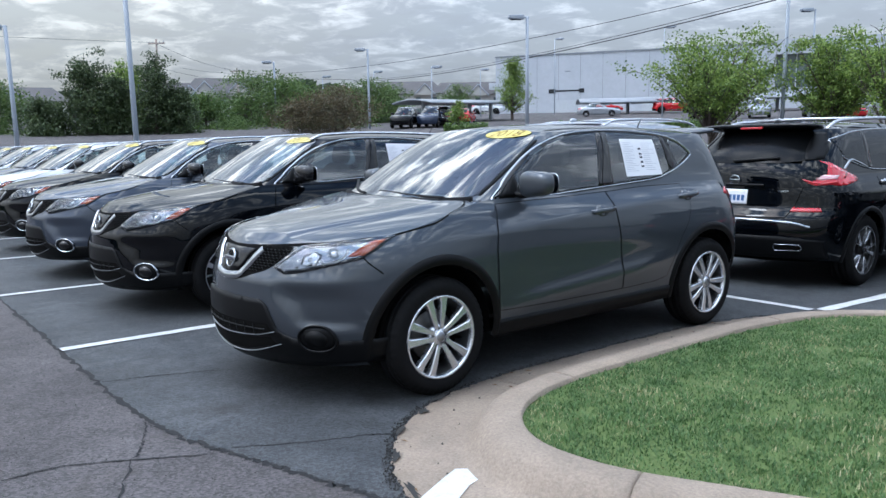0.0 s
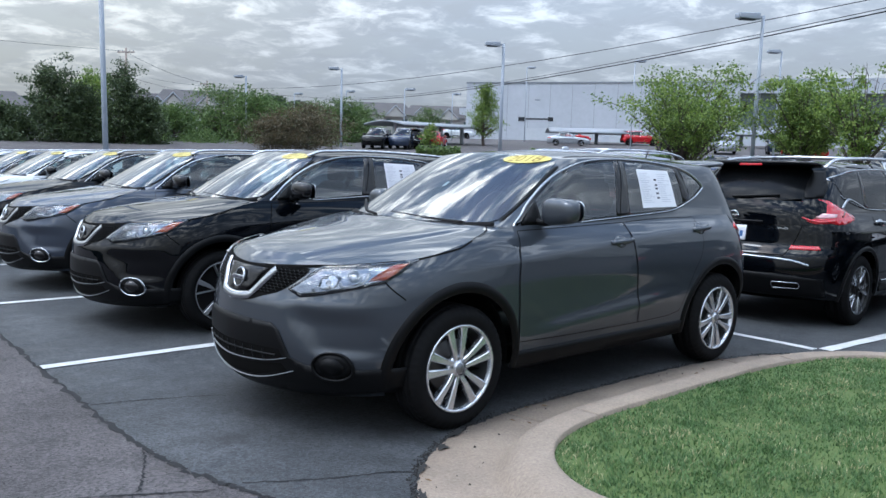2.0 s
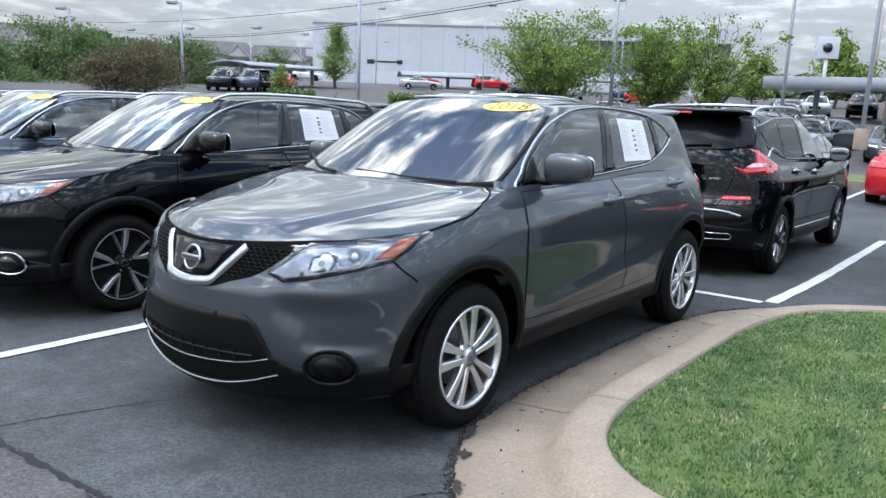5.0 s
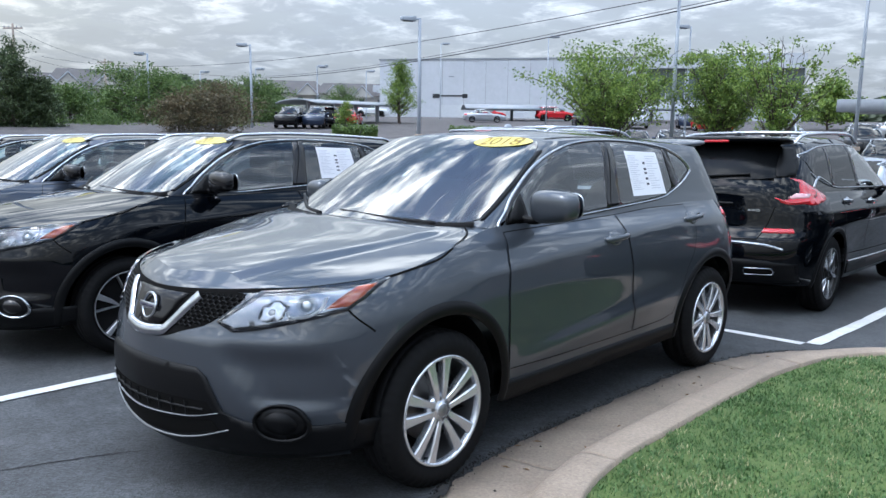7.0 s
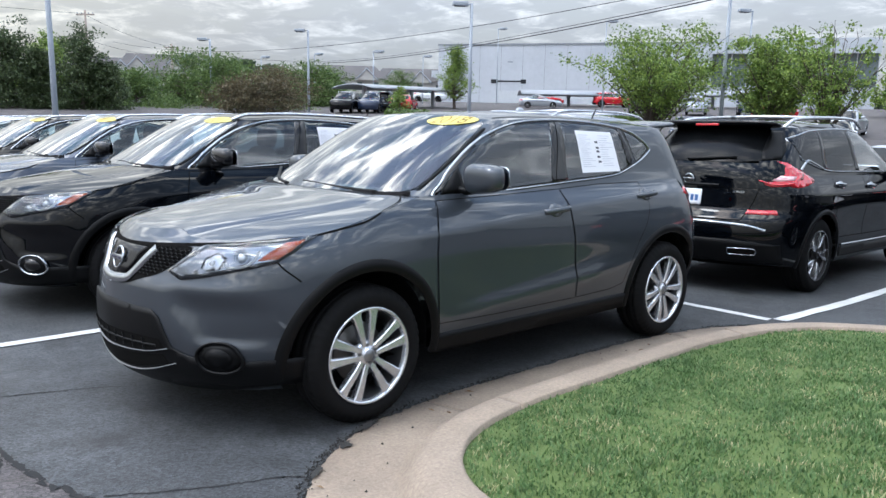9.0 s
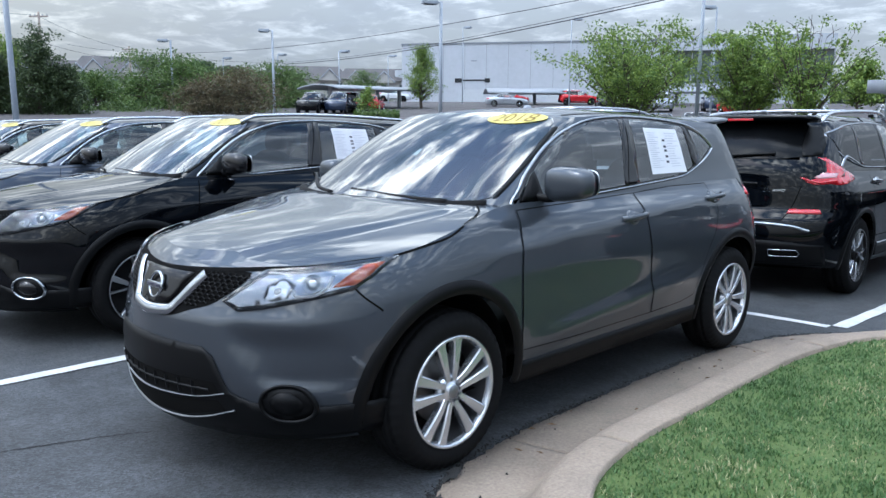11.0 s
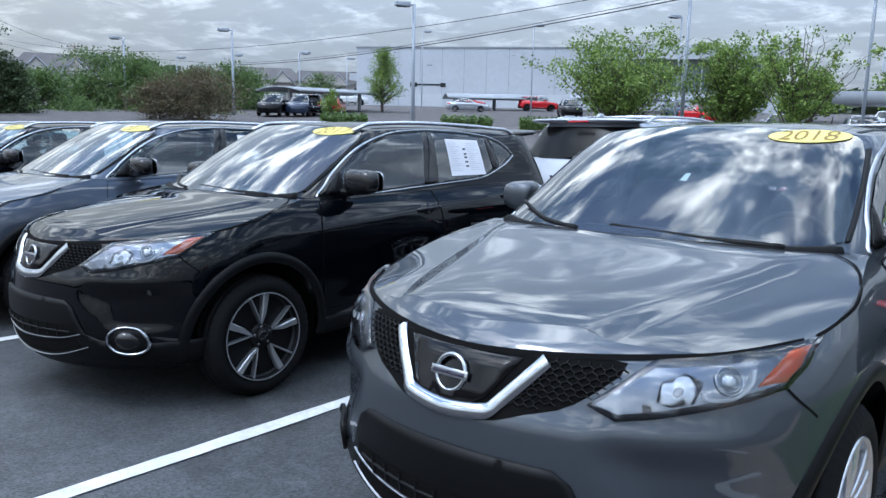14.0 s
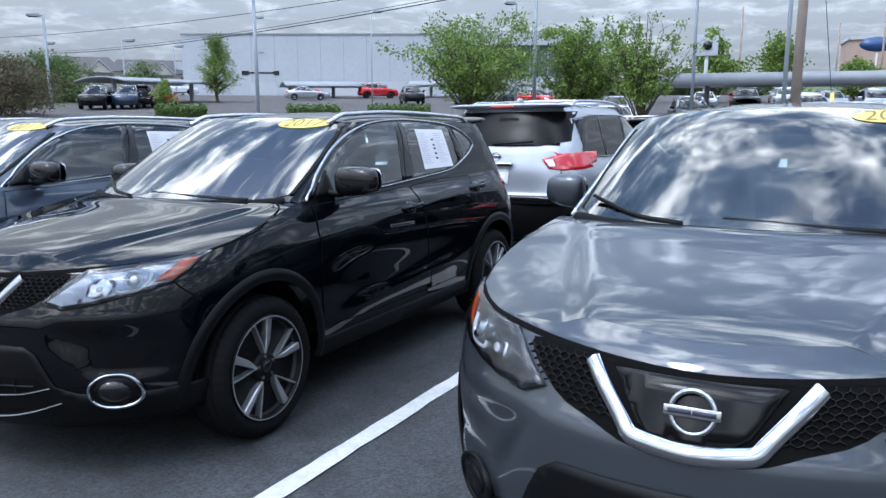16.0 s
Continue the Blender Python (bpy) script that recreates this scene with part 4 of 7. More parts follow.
def blob(sx, sy, sz, power=2.6, n=28, m=18):
    """A rounded box."""
    def q(v):
        return math.copysign(abs(v) ** (2 / power), v)
    verts = []
    for i in range(m + 1):
        b = math.pi * (i / m - 0.5)
        for j in range(n):
            a = 2 * math.pi * j / n
            verts.append((sx * q(math.cos(b)) * q(math.cos(a)), sy * q(math.cos(b)) * q(math.sin(a)), sz * q(math.sin(b))))
    return verts, grid_faces(m + 1, n, True)


def seats(car, rows, zf, mat=SEAT, xs=(0.37, -0.37)):
    for y in rows:
        for x in xs:
            s = new("seat")
            s.parent, s.matrix_basis = car, pose(x, y, 0)
            part("cushion", moved(blob(0.25, 0.26, 0.08, 4), pose(0, -0.12, zf)), mat, s)
            part("backrest", moved(blob(0.245, 0.085, 0.33, 3.5), pose(0, 0.20, zf + 0.33, -14)), mat, s)
            part("headrest", moved(blob(0.13, 0.055, 0.095, 3.2), pose(0, 0.315, zf + 0.735, -8)), mat, s)


def cabin(car, dash_y=-0.75, dash_z=1.0, wheel_x=0.37):
    part("dashboard", moved(blob(0.70, 0.28, 0.13, 4), pose(0, dash_y, dash_z - 0.04)), TRIM_DARK, car)
    ring = [(0.185 * math.cos(2 * math.pi * k / 24), 0, 0.185 * math.sin(2 * math.pi * k / 24)) for k in range(25)]
    pieces = [tube(ring, 0.014, 8), blob(0.06, 0.03, 0.055, 3, 12, 8)]
    pieces += [tube([(0, 0, 0), (0.18 * math.cos(a), 0, 0.18 * math.sin(a))], 0.012, 6) for a in (0, math.pi, -math.pi / 2)]
    part("steering_wheel", moved(join(*pieces), pose(wheel_x, dash_y + 0.36, dash_z, -25)), TRIM_DARK, car)
    part("cabin_floor", box(0, 0.4, 0.36, 1.4, 2.4, 0.04), TRIM_DARK, car)
    part("rear_view_mirror", moved(blob(0.12, 0.02, 0.035, 4, 16, 8), pose(0, dash_y + 0.28, 1.40)), TRIM_DARK, car)


def window(car, name, outline, m, mat, frit=0.03, step=0.05, one_side=False):
    """A pane with a dark printed border; returns the panes."""
    border = strip(shrink(outline, frit / 2), m, frit, 0.0015, closed=True)
    pane = drape(outline, m, step, 0.0045, 0.0)
    if one_side:
        a = part(name, pane, mat, car)
        part("border", border, GLOSS_BLACK, a)
        return a,
    a, b = both(name, pane, mat, car)
    part("border", border, GLOSS_BLACK, a)
    part("border", mirror(border), GLOSS_BLACK, b)
    return a, b


def door_mirror(car, mat, at, size=(0.105, 0.075, 0.082), swept=False):
    """Both door mirrors; swept: the one at -x is turned back towards the glass."""
    full = at, size
    for s in (1, -1):
        (x, y, z), size = full
        if swept and s < 0:
            x, y, z, size = x - 0.065, y + 0.02, z - 0.01, (size[0] * 0.68, size[1], size[2] * 0.95)
        hold = new("door_mirror")
        hold.parent = car
        case = blob(*size, 3.3)
        case = [(p[0], p[1] * (1 - 0.25 * p[0] / size[0]) + (0.03 if p[1] > 0.03 else 0) * -0.5, p[2] * (1 - 0.16 * p[0] / size[0])) for p in case[0]], case[1]
        case = moved(case, pose(x, y, z, 0, -3, -12))
        foot = tube(curve([(x - 0.20, y - 0.02, z - 0.068), (x - 0.13, y - 0.01, z - 0.075), (x - 0.03, y, z - 0.055)], 5), 0.020, 10)
        face = moved(blob(size[0] * 0.86, 0.006, size[2] * 0.82, 3.5), pose(x, y + size[1] * 0.93, z, 0, -3, -12))
        fix = (lambda q: q) if s > 0 else mirror
        part("mirror_cap", fix(case), mat, hold)
        part("mirror_foot", fix(foot), PLASTIC, hold)
        part("mirror_glass", fix(face), CHROME, hold)


def handle(car, shape, mat, y, z):
    x = float(shape.side(y, z))
    slope = (float(shape.side(y, z + 0.03)) - float(shape.side(y, z - 0.03))) / 0.06
    line = [(x - 0.006, y - 0.105, z - 0.006), (x + 0.022, y - 0.085, z - 0.004), (x + 0.032, y - 0.03, z), (x + 0.032, y + 0.04, z + 0.003), (x + 0.022, y + 0.095, z + 0.006), (x - 0.006, y + 0.115, z + 0.007)]
    grip = tube(curve(line, 5), 0.0135, 10)
    grip = [(p[0], p[1], z + (p[2] - z) * 1.25) for p in grip[0]], grip[1]
    cup = drape(ellipse(y - 0.01, z - 0.004, 0.062, 0.038, 28), offset_map(shape.side, "x"), 0.02, 0.0085, 0.006)
    cup = [(p[0] - 0.0010, p[1], p[2]) for p in cup[0]], cup[1]
    for fix in (lambda q: q, mirror):
        hold = part("door_handle", fix(grip), mat, car)
        part("handle_cup", fix(cup), mat, hold)


def seam(car, shape_map, line, width=0.007, off=0.0042, n=6):
    both("panel_gap", strip(curve(line, n), shape_map, width, off), GAP, car)


def wiper(car, pts, radius=0.008):
    part("wiper", tube(curve(pts, 6), radius, 6, radius * 0.6), PLASTIC, car)


def headlamp(car, front, outline, cup, bowls, amber, lens_off=0.014):
    for fix in (lambda q: q, mirror):
        lamp = part("headlight", fix(drape(outline, front, 0.022, 0.002, 0.004)), LAMP_DARK, car, "clear headlight with an amber corner")
        part("reflector", fix(drape(shrink(outline, 0.018), front, 0.022, 0.0045, 0.0)), LAMP_SILVER, lamp)
        part("reflector_cup", fix(drape(cup, front, 0.02, 0.0075, 0.004)), SATIN, lamp)
        part("cup_bulb", fix(drape(ellipse(sum(c[0] for c in cup) / len(cup), sum(c[1] for c in cup) / len(cup), 0.011, 0.012, 16), front, 0.02, 0.010, 0.004)), WHITE_LENS, lamp)
        for cx, cz, r in bowls:
            p = front(cx, cz, 0.004)
            n = (front(cx, cz, 0.02) - p).normalized()
            turn = Vector((1, 0, 0)).rotation_difference(n).to_matrix().to_4x4()
            bowl = lathe([(r * 1.12, -0.002), (r * 1.12, 0.006), (r, 0.008), (r * 0.93, 0.004), (r * 0.8, -0.004)], 28)
            part("lamp_ring", fix(moved(bowl, Matrix.Translation(p) @ turn)), CHROME, lamp)
            ball = lathe([(r * 0.8, 0.0), (r * 0.62, 0.006), (r * 0.35, 0.010), (0.0, 0.011)], 24)
            part("projector_lens", fix(moved(ball, Matrix.Translation(p) @ turn)), PROJECTOR, lamp)
            hook = [(cx - r * 1.25, cz - r * 0.75), (cx - r * 0.9, cz - r * 1.25), (cx + r * 0.5, cz - r * 1.15), (cx + r * 1.2, cz - r * 0.3), (cx + r * 1.15, cz + r * 0.7)]
            part("light_guide", fix(strip(curve(hook, 4), front, 0.011, 0.007, 0.004)), WHITE_LENS, lamp)
        part("amber_reflector", fix(drape(amber, front, 0.02, 0.007, 0.003)), AMBER, lamp)
        part("lamp_lens", fix(drape(outline, front, 0.022, lens_off, lens_off)), LENS, lamp)


def year_sticker(car, front, cx, cz, rx, rz, words):
    s = part("year_sticker", drape(ellipse(cx, cz, rx, rz), front, 0.03, 0.007, 0.0), YELLOW, car, "yellow oval year sticker on the windscreen")
    v, f = text_piece(words, rz * 2.1)
    part("lettering", ([front(cx + p.x * 1.9, cz + p.y * 1.02, 0.0085) for p in v], f), STICKER_INK, s)


def window_paper(car, up, quad):
    """A printed price sheet in the rear door's window, with rows of print."""
    a, b, c, d = (Vector(q) for q in quad)

    def at(u, v):
        return a.lerp(b, u).lerp(d.lerp(c, u), v)
    sheet = part("price_sheet", drape([tuple(q) for q in (a, b, c, d)], up, 0.06, 0.0065, 0.0), PAPER, car, "printed white sheet in the side window")
    rng = random.Random(7)
    for u0, u1, n in ((0.05, 0.44, 17), (0.58, 0.94, 14)):
        for k in range(n):
            v = 0.10 + 0.80 * k / n
            end = u0 + (u1 - u0) * rng.uniform(0.45, 1.0)
            q = [at(u0, v), at(end, v), at(end, v + 0.012), at(u0, v + 0.012)]
            part("print_line", ([up(p.x, p.y, 0.0078) for p in q], [[0, 1, 2, 3]]), INK, sheet)
    for v in (0.24, 0.38, 0.47, 0.60, 0.72):
        q = [at(0.46, v), at(0.54, v), at(0.54, v + 0.05), at(0.46, v + 0.05)]
        part("print_block", ([up(p.x, p.y, 0.0078) for p in q], [[0, 1, 2, 3]]), INK_DARK, sheet)


def crossover(m, mat, label, rails=False, dark_wheels=False, year="2018", fog_ring=False, group="crossovers in the front row"):
    s = Crossover()
    car = thing("crossover_car", label, "car", m, group)
    low, up = offset_map(s.side, "x"), offset_map(s.cab_side, "x")
    front, screen = offset_map(s.front, "y"), offset_map(s.cab_front, "y")
    front.sign = screen.sign = -1
    rear = offset_map(s.rear, "y")
    top = offset_map(s.lid, "z")
    c0, c1, c2 = front(0, 0.73, 0.010).y, front(0, 0.86, 0.010).y, front(0.20, 0.86, 0.010).y
    badge = lambda x, z, off=0.0: Vector((x, c0 + (c1 - c0) * (z - 0.73) / 0.13 + (c2 - c1) * (x / 0.20) ** 2 - off, z))
    badge.sign = -1
    dlo = [(-0.822, 1.088), (-0.735, 1.165), (-0.648, 1.236), (-0.461, 1.356), (-0.27, 1.441), (-0.04, 1.496), (0.31, 1.520), (0.70, 1.512), (1.0, 1.484), (1.15, 1.446), (1.25, 1.395),
           (1.305, 1.345), (1.285, 1.318), (1.15, 1.254), (0.95, 1.192), (0.78, 1.163), (0.33, 1.137), (-0.37, 1.100), (-0.6, 1.092)]
    f_glass = [(-0.775, 1.106), (-0.70, 1.172), (-0.63, 1.228), (-0.45, 1.343), (-0.262, 1.424), (-0.035, 1.479), (0.262, 1.500), (0.178, 1.146), (-0.37, 1.114)]
    r_glass = [(0.362, 1.500), (0.70, 1.494), (0.965, 1.468), (1.015, 1.238), (0.94, 1.207), (0.77, 1.178), (0.322, 1.152)]
    q_glass = [(1.035, 1.456), (1.14, 1.428), (1.235, 1.380), (1.275, 1.343), (1.14, 1.270), (1.105, 1.256)]
    shell_part(car, s, mat, ([shrink(g, 0.012) for g in (f_glass, r_glass, q_glass)], lambda z: 0.715 - 0.27 * (z - 1.12) - 0.02, 0.60))
    wells(car, s)
    # side glass and mouldings
    both("window_surround", strip(shrink(dlo, 0.016), up, 0.036, 0.001, closed=True), GLOSS_BLACK, car)
    both("d_pillar_cover", drape([(0.965, 1.476), (1.035, 1.464), (1.11, 1.252), (1.012, 1.226)], up, 0.05, 0.0075, 0.006), GLOSS_BLACK, car)
    for g in (f_glass, r_glass, q_glass):
        window(car, "side_window", g, up, GLASS, 0.018)
    both("b_pillar_cover", drape([(0.258, 1.507), (0.366, 1.507), (0.328, 1.145), (0.172, 1.138)], up, 0.05, 0.0075, 0.006), GLOSS_BLACK, car)
    both("window_moulding", strip(curve(dlo, 5, True), up, 0.013, 0.006, 0.005, True), SATIN, car, "chrome window moulding")
    seam(car, up, [(0.315, 1.515), (0.27, 1.33), (0.20, 1.12)], 0.005, 0.0088)
    window_paper(car, up, [(0.487, 1.459), (0.872, 1.452), (0.909, 1.194), (0.491, 1.19)])
    # screen
    glass_out = [(x * k, z) for k, pts in ((1, [(0.0, 1.075), (0.4, 1.08), (0.60, 1.095), (0.70, 1.128), (0.69, 1.20), (0.665, 1.32), (0.632, 1.43), (0.60, 1.482), (0.575, 1.500), (0.53, 1.512), (0.44, 1.521), (0.25, 1.532), (0.0, 1.535)]),) for x, z in pts]
    outline = glass_out + [(-x, z) for x, z in glass_out[-2:0:-1]]
    window(car, "windscreen", outline, screen, GLASS, 0.030, 0.05, True)
    both("pillar_moulding", strip(curve([(0.712, 1.128), (0.70, 1.20), (0.675, 1.32), (0.642, 1.43), (0.632, 1.452)], 6), screen, 0.016, 0.005, 0.004), PLASTIC, car)
    year_sticker(car, screen, 0.415, 1.497, 0.148, 0.027, year)
    part("dash_label", drape([(0.03, 1.315), (0.062, 1.315), (0.058, 1.345), (0.036, 1.345)], screen, 0.03, -0.006, 0.0), PAPER, car)
    part("cowl", tube(curve([(-0.71, -0.93, 1.088), (-0.5, -1.035, 1.078), (0, -1.10, 1.073), (0.5, -1.035, 1.078), (0.71, -0.93, 1.088)], 6), 0.034, 10), GRILLE, car)
    wiper(car, [(0.55, -1.03, 1.108), (0.25, -1.06, 1.116), (-0.12, -1.05, 1.132)], 0.014)
    wiper(car, [(-0.26, -1.075, 1.108), (-0.45, -1.02, 1.128), (-0.66, -0.88, 1.185)], 0.014)
    # bonnet and panel gaps
    bonnet_line = [(-1.60, 0.945), (-1.46, 0.972), (-1.32, 0.998), (-1.22, 1.035)]
    seam(car, low, bonnet_line, 0.008, 0.003)
    both("panel_gap", strip(curve([(0.838, -1.215), (0.81, -1.12), (0.765, -1.04), (0.70, -0.985)], 6), top, 0.008, 0.004), GAP, car)
    part("bonnet_gap", strip(curve([(-0.80, 0.938), (-0.66, 0.913), (-0.52, 0.902), (-0.37, 0.890), (-0.17, 0.877), (0, 0.872), (0.17, 0.877), (0.37, 0.890), (0.52, 0.902), (0.66, 0.913), (0.80, 0.938)], 6), front, 0.014, 0.003), GAP, car)
    seam(car, front, [(0.80, 0.836), (0.845, 0.775), (0.868, 0.73)], 0.004)
    # doors
    f_door = [(-0.842, 1.072), (-0.885, 0.93), (-0.902, 0.80), (-0.885, 0.62), (-0.858, 0.432), (-0.4, 0.426), (0.1, 0.424), (0.293, 0.424), (0.262, 0.66), (0.222, 0.90), (0.192, 1.10), (-0.3, 1.085)]
    r_door = [(0.301, 0.424), (0.66, 0.432), (0.80, 0.455), (0.875, 0.60), (0.945, 0.74), (1.03, 0.84), (1.085, 0.95), (1.06, 1.12), (0.6, 1.118), (0.200, 1.10), (0.230, 0.90), (0.270, 0.66)]
    for name, o in (("front_door", f_door), ("rear_door", r_door)):
        both(name, drape(o, low, 0.022, 0.0035, 0.0), mat, car)
        both("panel_gap", strip(dense(o, 0.03), low, 0.004, 0.0046, closed=True), GAP, car)
    handle(car, s, mat, 0.085, 0.985)
    handle(car, s, mat, 1.075, 1.04)
    both("sill_skirt", drape([(-0.88, 0.268), (-0.88, 0.372), (0.90, 0.378), (0.90, 0.280)], low, 0.05, 0.008, 0.014), PLASTIC, car)
    door_mirror(car, mat if not dark_wheels else GLOSS_BLACK, (0.955, -0.60, 1.192), (0.130, 0.085, 0.080), True)
    both("mirror_patch", drape([(-0.76, 1.106), (-0.68, 1.180), (-0.60, 1.245), (-0.58, 1.108)], up, 0.04, 0.006, 0.004), PLASTIC, car)
    # arches
    for yw in (s.fa, s.ra):
        arc = [(yw + 0.449 * math.cos(a), 0.345 + 0.449 * math.sin(a)) for a in (math.pi * (-0.045 + 1.09 * k / 32) for k in range(33))]
        both("arch_cladding", strip(arc, low, 0.060, 0.004, 0.009), PLASTIC, car)
    # front
    part("grille", drape(curve_list([(-0.47, 0.885), (-0.37, 0.772), (-0.25, 0.728), (-0.12, 0.690), (0.12, 0.690), (0.25, 0.728), (0.37, 0.772), (0.47, 0.885), (0.22, 0.872), (-0.22, 0.872)]), front, 0.03, 0.0015, 0.0), GAP, car)
    cells = []
    for r in range(10):
        for c in range(13):
            x, z = 0.20 + 0.028 * c + 0.014 * (r % 2), 0.735 + 0.0145 * r
            edge_in = 0.185 + (z - 0.72) * 0.55
            edge_out = 0.395 + (z - 0.775) * 1.0 if z > 0.775 else 0.36 + (z - 0.74) * 1.0
            if edge_in + 0.006 < x < edge_out - 0.004 and 0.738 + max(0, x - 0.25) * 0.37 < z < 0.874:
                cells.append(strip([(x - 0.014, z - 0.0035), (x, z + 0.0035), (x + 0.014, z - 0.0035)], front, 0.0034, 0.004, 0.005))
                cells.append(strip([(x, z + 0.0035), (x, z + 0.011)], front, 0.0034, 0.004, 0.005))
    both("grille_mesh", join(*cells), GRILLE_MESH, car)
    part("badge_panel", drape([(-0.205, 0.866), (-0.132, 0.756), (-0.088, 0.730), (0, 0.724), (0.088, 0.730), (0.132, 0.756), (0.205, 0.866)], badge, 0.03, 0.0, 0.012), BADGE_BLACK, car)
    vee = [(-0.272, 0.868), (-0.222, 0.806), (-0.168, 0.744), (-0.150, 0.724), (-0.12, 0.714), (0, 0.703), (0.12, 0.714), (0.150, 0.724), (0.168, 0.744), (0.222, 0.806), (0.272, 0.868)]
    part("grille_bar", strip(curve(vee, 4), front, 0.042, 0.011, 0.007), CHROME, car, "polished chrome V-shaped grille bar")
    mid = badge(0, 0.797, 0.004)
    ring = [(0.052 * math.cos(2 * math.pi * k / 32), 0, 0.052 * math.sin(2 * math.pi * k / 32)) for k in range(33)]
    part("emblem", moved(join(tube(ring, 0.0075, 8), box(0, -0.006, 0, 0.135, 0.010, 0.026, 0.003)), Matrix.Translation(mid) @ pose(0, 0, 0, -14)), CHROME, car, "round chrome emblem with a plain bar")
    both("emblem_bar", moved(box(0, -0.012, 0, 0.055, 0.002, 0.011), Matrix.Translation(mid) @ pose(0.029, 0, 0, -14)), INK_DARK, car)
    lamp = [(0.402, 0.775), (0.476, 0.744), (0.56, 0.758), (0.644, 0.780), (0.737, 0.808), (0.798, 0.833), (0.822, 0.883), (0.826, 0.944), (0.76, 0.926), (0.65, 0.907), (0.528, 0.895)]
    headlamp(car, front, lamp, [(0.556, 0.800), (0.59, 0.788), (0.635, 0.80), (0.645, 0.85), (0.60, 0.872), (0.555, 0.845)], [(0.692, 0.856, 0.036)], [(0.748, 0.842), (0.795, 0.850), (0.812, 0.885), (0.816, 0.928), (0.785, 0.918)])
    valance = [(-0.86, 0.395), (-0.70, 0.388), (-0.54, 0.40), (-0.46, 0.43), (-0.43, 0.50), (-0.395, 0.565), (-0.345, 0.598), (0, 0.606), (0.345, 0.598), (0.395, 0.565), (0.43, 0.50), (0.46, 0.43),
               (0.54, 0.40), (0.70, 0.388), (0.86, 0.395), (0.835, 0.27), (0.6, 0.236), (0.3, 0.226), (-0.3, 0.226), (-0.6, 0.236), (-0.835, 0.27)]
    part("bumper_insert", drape(valance, front, 0.03, 0.009, 0.010), PLASTIC, car, "black plastic lower bumper")
    intake = [(-0.40, 0.468), (0.40, 0.468), (0.425, 0.425), (0.30, 0.398), (0, 0.388), (-0.30, 0.398), (-0.425, 0.425)]
    part("air_intake", drape(intake, front, 0.03, 0.0105, 0.0), GAP, car)
    slot = [(-0.41, 0.395), (-0.2, 0.372), (0, 0.367), (0.2, 0.372), (0.41, 0.395), (0.44, 0.355), (0.2, 0.300), (0, 0.292), (-0.2, 0.300), (-0.44, 0.355)]
    part("lower_intake", drape(slot, front, 0.03, 0.0105, 0.0), GAP, car)
    for k in range(-4, 5):
        part("intake_fin", strip([(0.075 * k, 0.402), (0.075 * k, 0.46)], front, 0.016, 0.011, 0.006), PLASTIC, car)
    part("intake_slat", strip([(x, 0.432 + 0.02 * x * x) for x in np.linspace(-0.38, 0.38, 20)], front, 0.010, 0.012, 0.006), PLASTIC, car)
    part("intake_trim", strip(curve([(-0.445, 0.428), (-0.29, 0.395), (0, 0.380), (0.29, 0.395), (0.445, 0.428)], 8), front, 0.005, 0.012, 0.004), TRIM_SATIN, car)
    part("lip_trim", strip(curve([(-0.475, 0.362), (-0.34, 0.318), (-0.18, 0.285), (0, 0.276), (0.18, 0.285), (0.34, 0.318), (0.475, 0.362)], 8), front, 0.005, 0.012, 0.004), TRIM_SATIN, car)
    fog = ellipse(0.655, 0.402, 0.077, 0.066, 36, 2.2)
    for fix in (lambda q: q, mirror):
        f = part("fog_lamp_bezel", fix(drape(fog, front, 0.03, 0.016, 0.014)), PLASTIC, car)
        part("fog_lamp_rim", fix(strip(fog, front, 0.013, 0.016, 0.009, True)), CHROME if fog_ring else PLASTIC, f)
        part("fog_lamp", fix(drape(ellipse(0.655, 0.405, 0.048, 0.042, 28), front, 0.03, 0.018, 0.003)), GLOSS_BLACK if fog_ring else PLASTIC, f)
    # rear
    both("tail_light", drape(curve_list([(1.60, 1.035), (1.74, 1.075), (1.90, 1.072), (1.99, 1.03), (1.99, 0.95), (1.88, 0.955), (1.74, 1.0)]), low, 0.03, 0.008, 0.01), RED_LENS, car, "red wrap-round tail light")
    part("rear_window", drape([(-0.60, 1.16), (0.60, 1.16), (0.54, 1.47), (-0.54, 1.47)], offset_map(s.cab_rear, "y"), 0.06, 0.004, 0.0), GLASS_DARK, car)
    part("number_plate_recess", drape([(-0.28, 0.72), (0.28, 0.72), (0.28, 0.86), (-0.28, 0.86)], rear, 0.05, 0.004, 0.0), PLASTIC, car)
    part("rear_bumper_cladding", drape([(-0.85, 0.33), (0.85, 0.33), (0.85, 0.48), (-0.85, 0.48)], rear, 0.05, 0.004, 0.0), PLASTIC, car)
    rz = lambda x, y: float(s.roof(x, y))
    part("spoiler", moved(blob(0.55, 0.15, 0.028, 3.5), pose(0, 1.84, rz(0.3, 1.8) + 0.004, 6)), mat, car)
    part("aerial", tube([(0, 1.55, rz(0, 1.55) - 0.01), (0, 1.62, rz(0, 1.55) + 0.10)], 0.006, 6, 0.004), PLASTIC, car)
    both("roof_seam", strip([(0.555, y) for y in np.linspace(-0.16, 1.75, 24)], offset_map(s.roof, "z"), 0.022, 0.002), PLASTIC, car)
    if rails:
        ys = np.linspace(-0.32, 1.55, 16)
        lift = [0.0] + [0.035] * 14 + [0.0]
        rail = [(0.575 - 0.03 * abs(y - 0.5) ** 2, y, rz(0.575, y) + h) for y, h in zip(ys, lift)]
        both("roof_rail", tube(curve(rail, 3), 0.014, 8), ALLOY, car, "satin silver roof rail")
    seats(car, (-0.18, 0.72), 0.62)
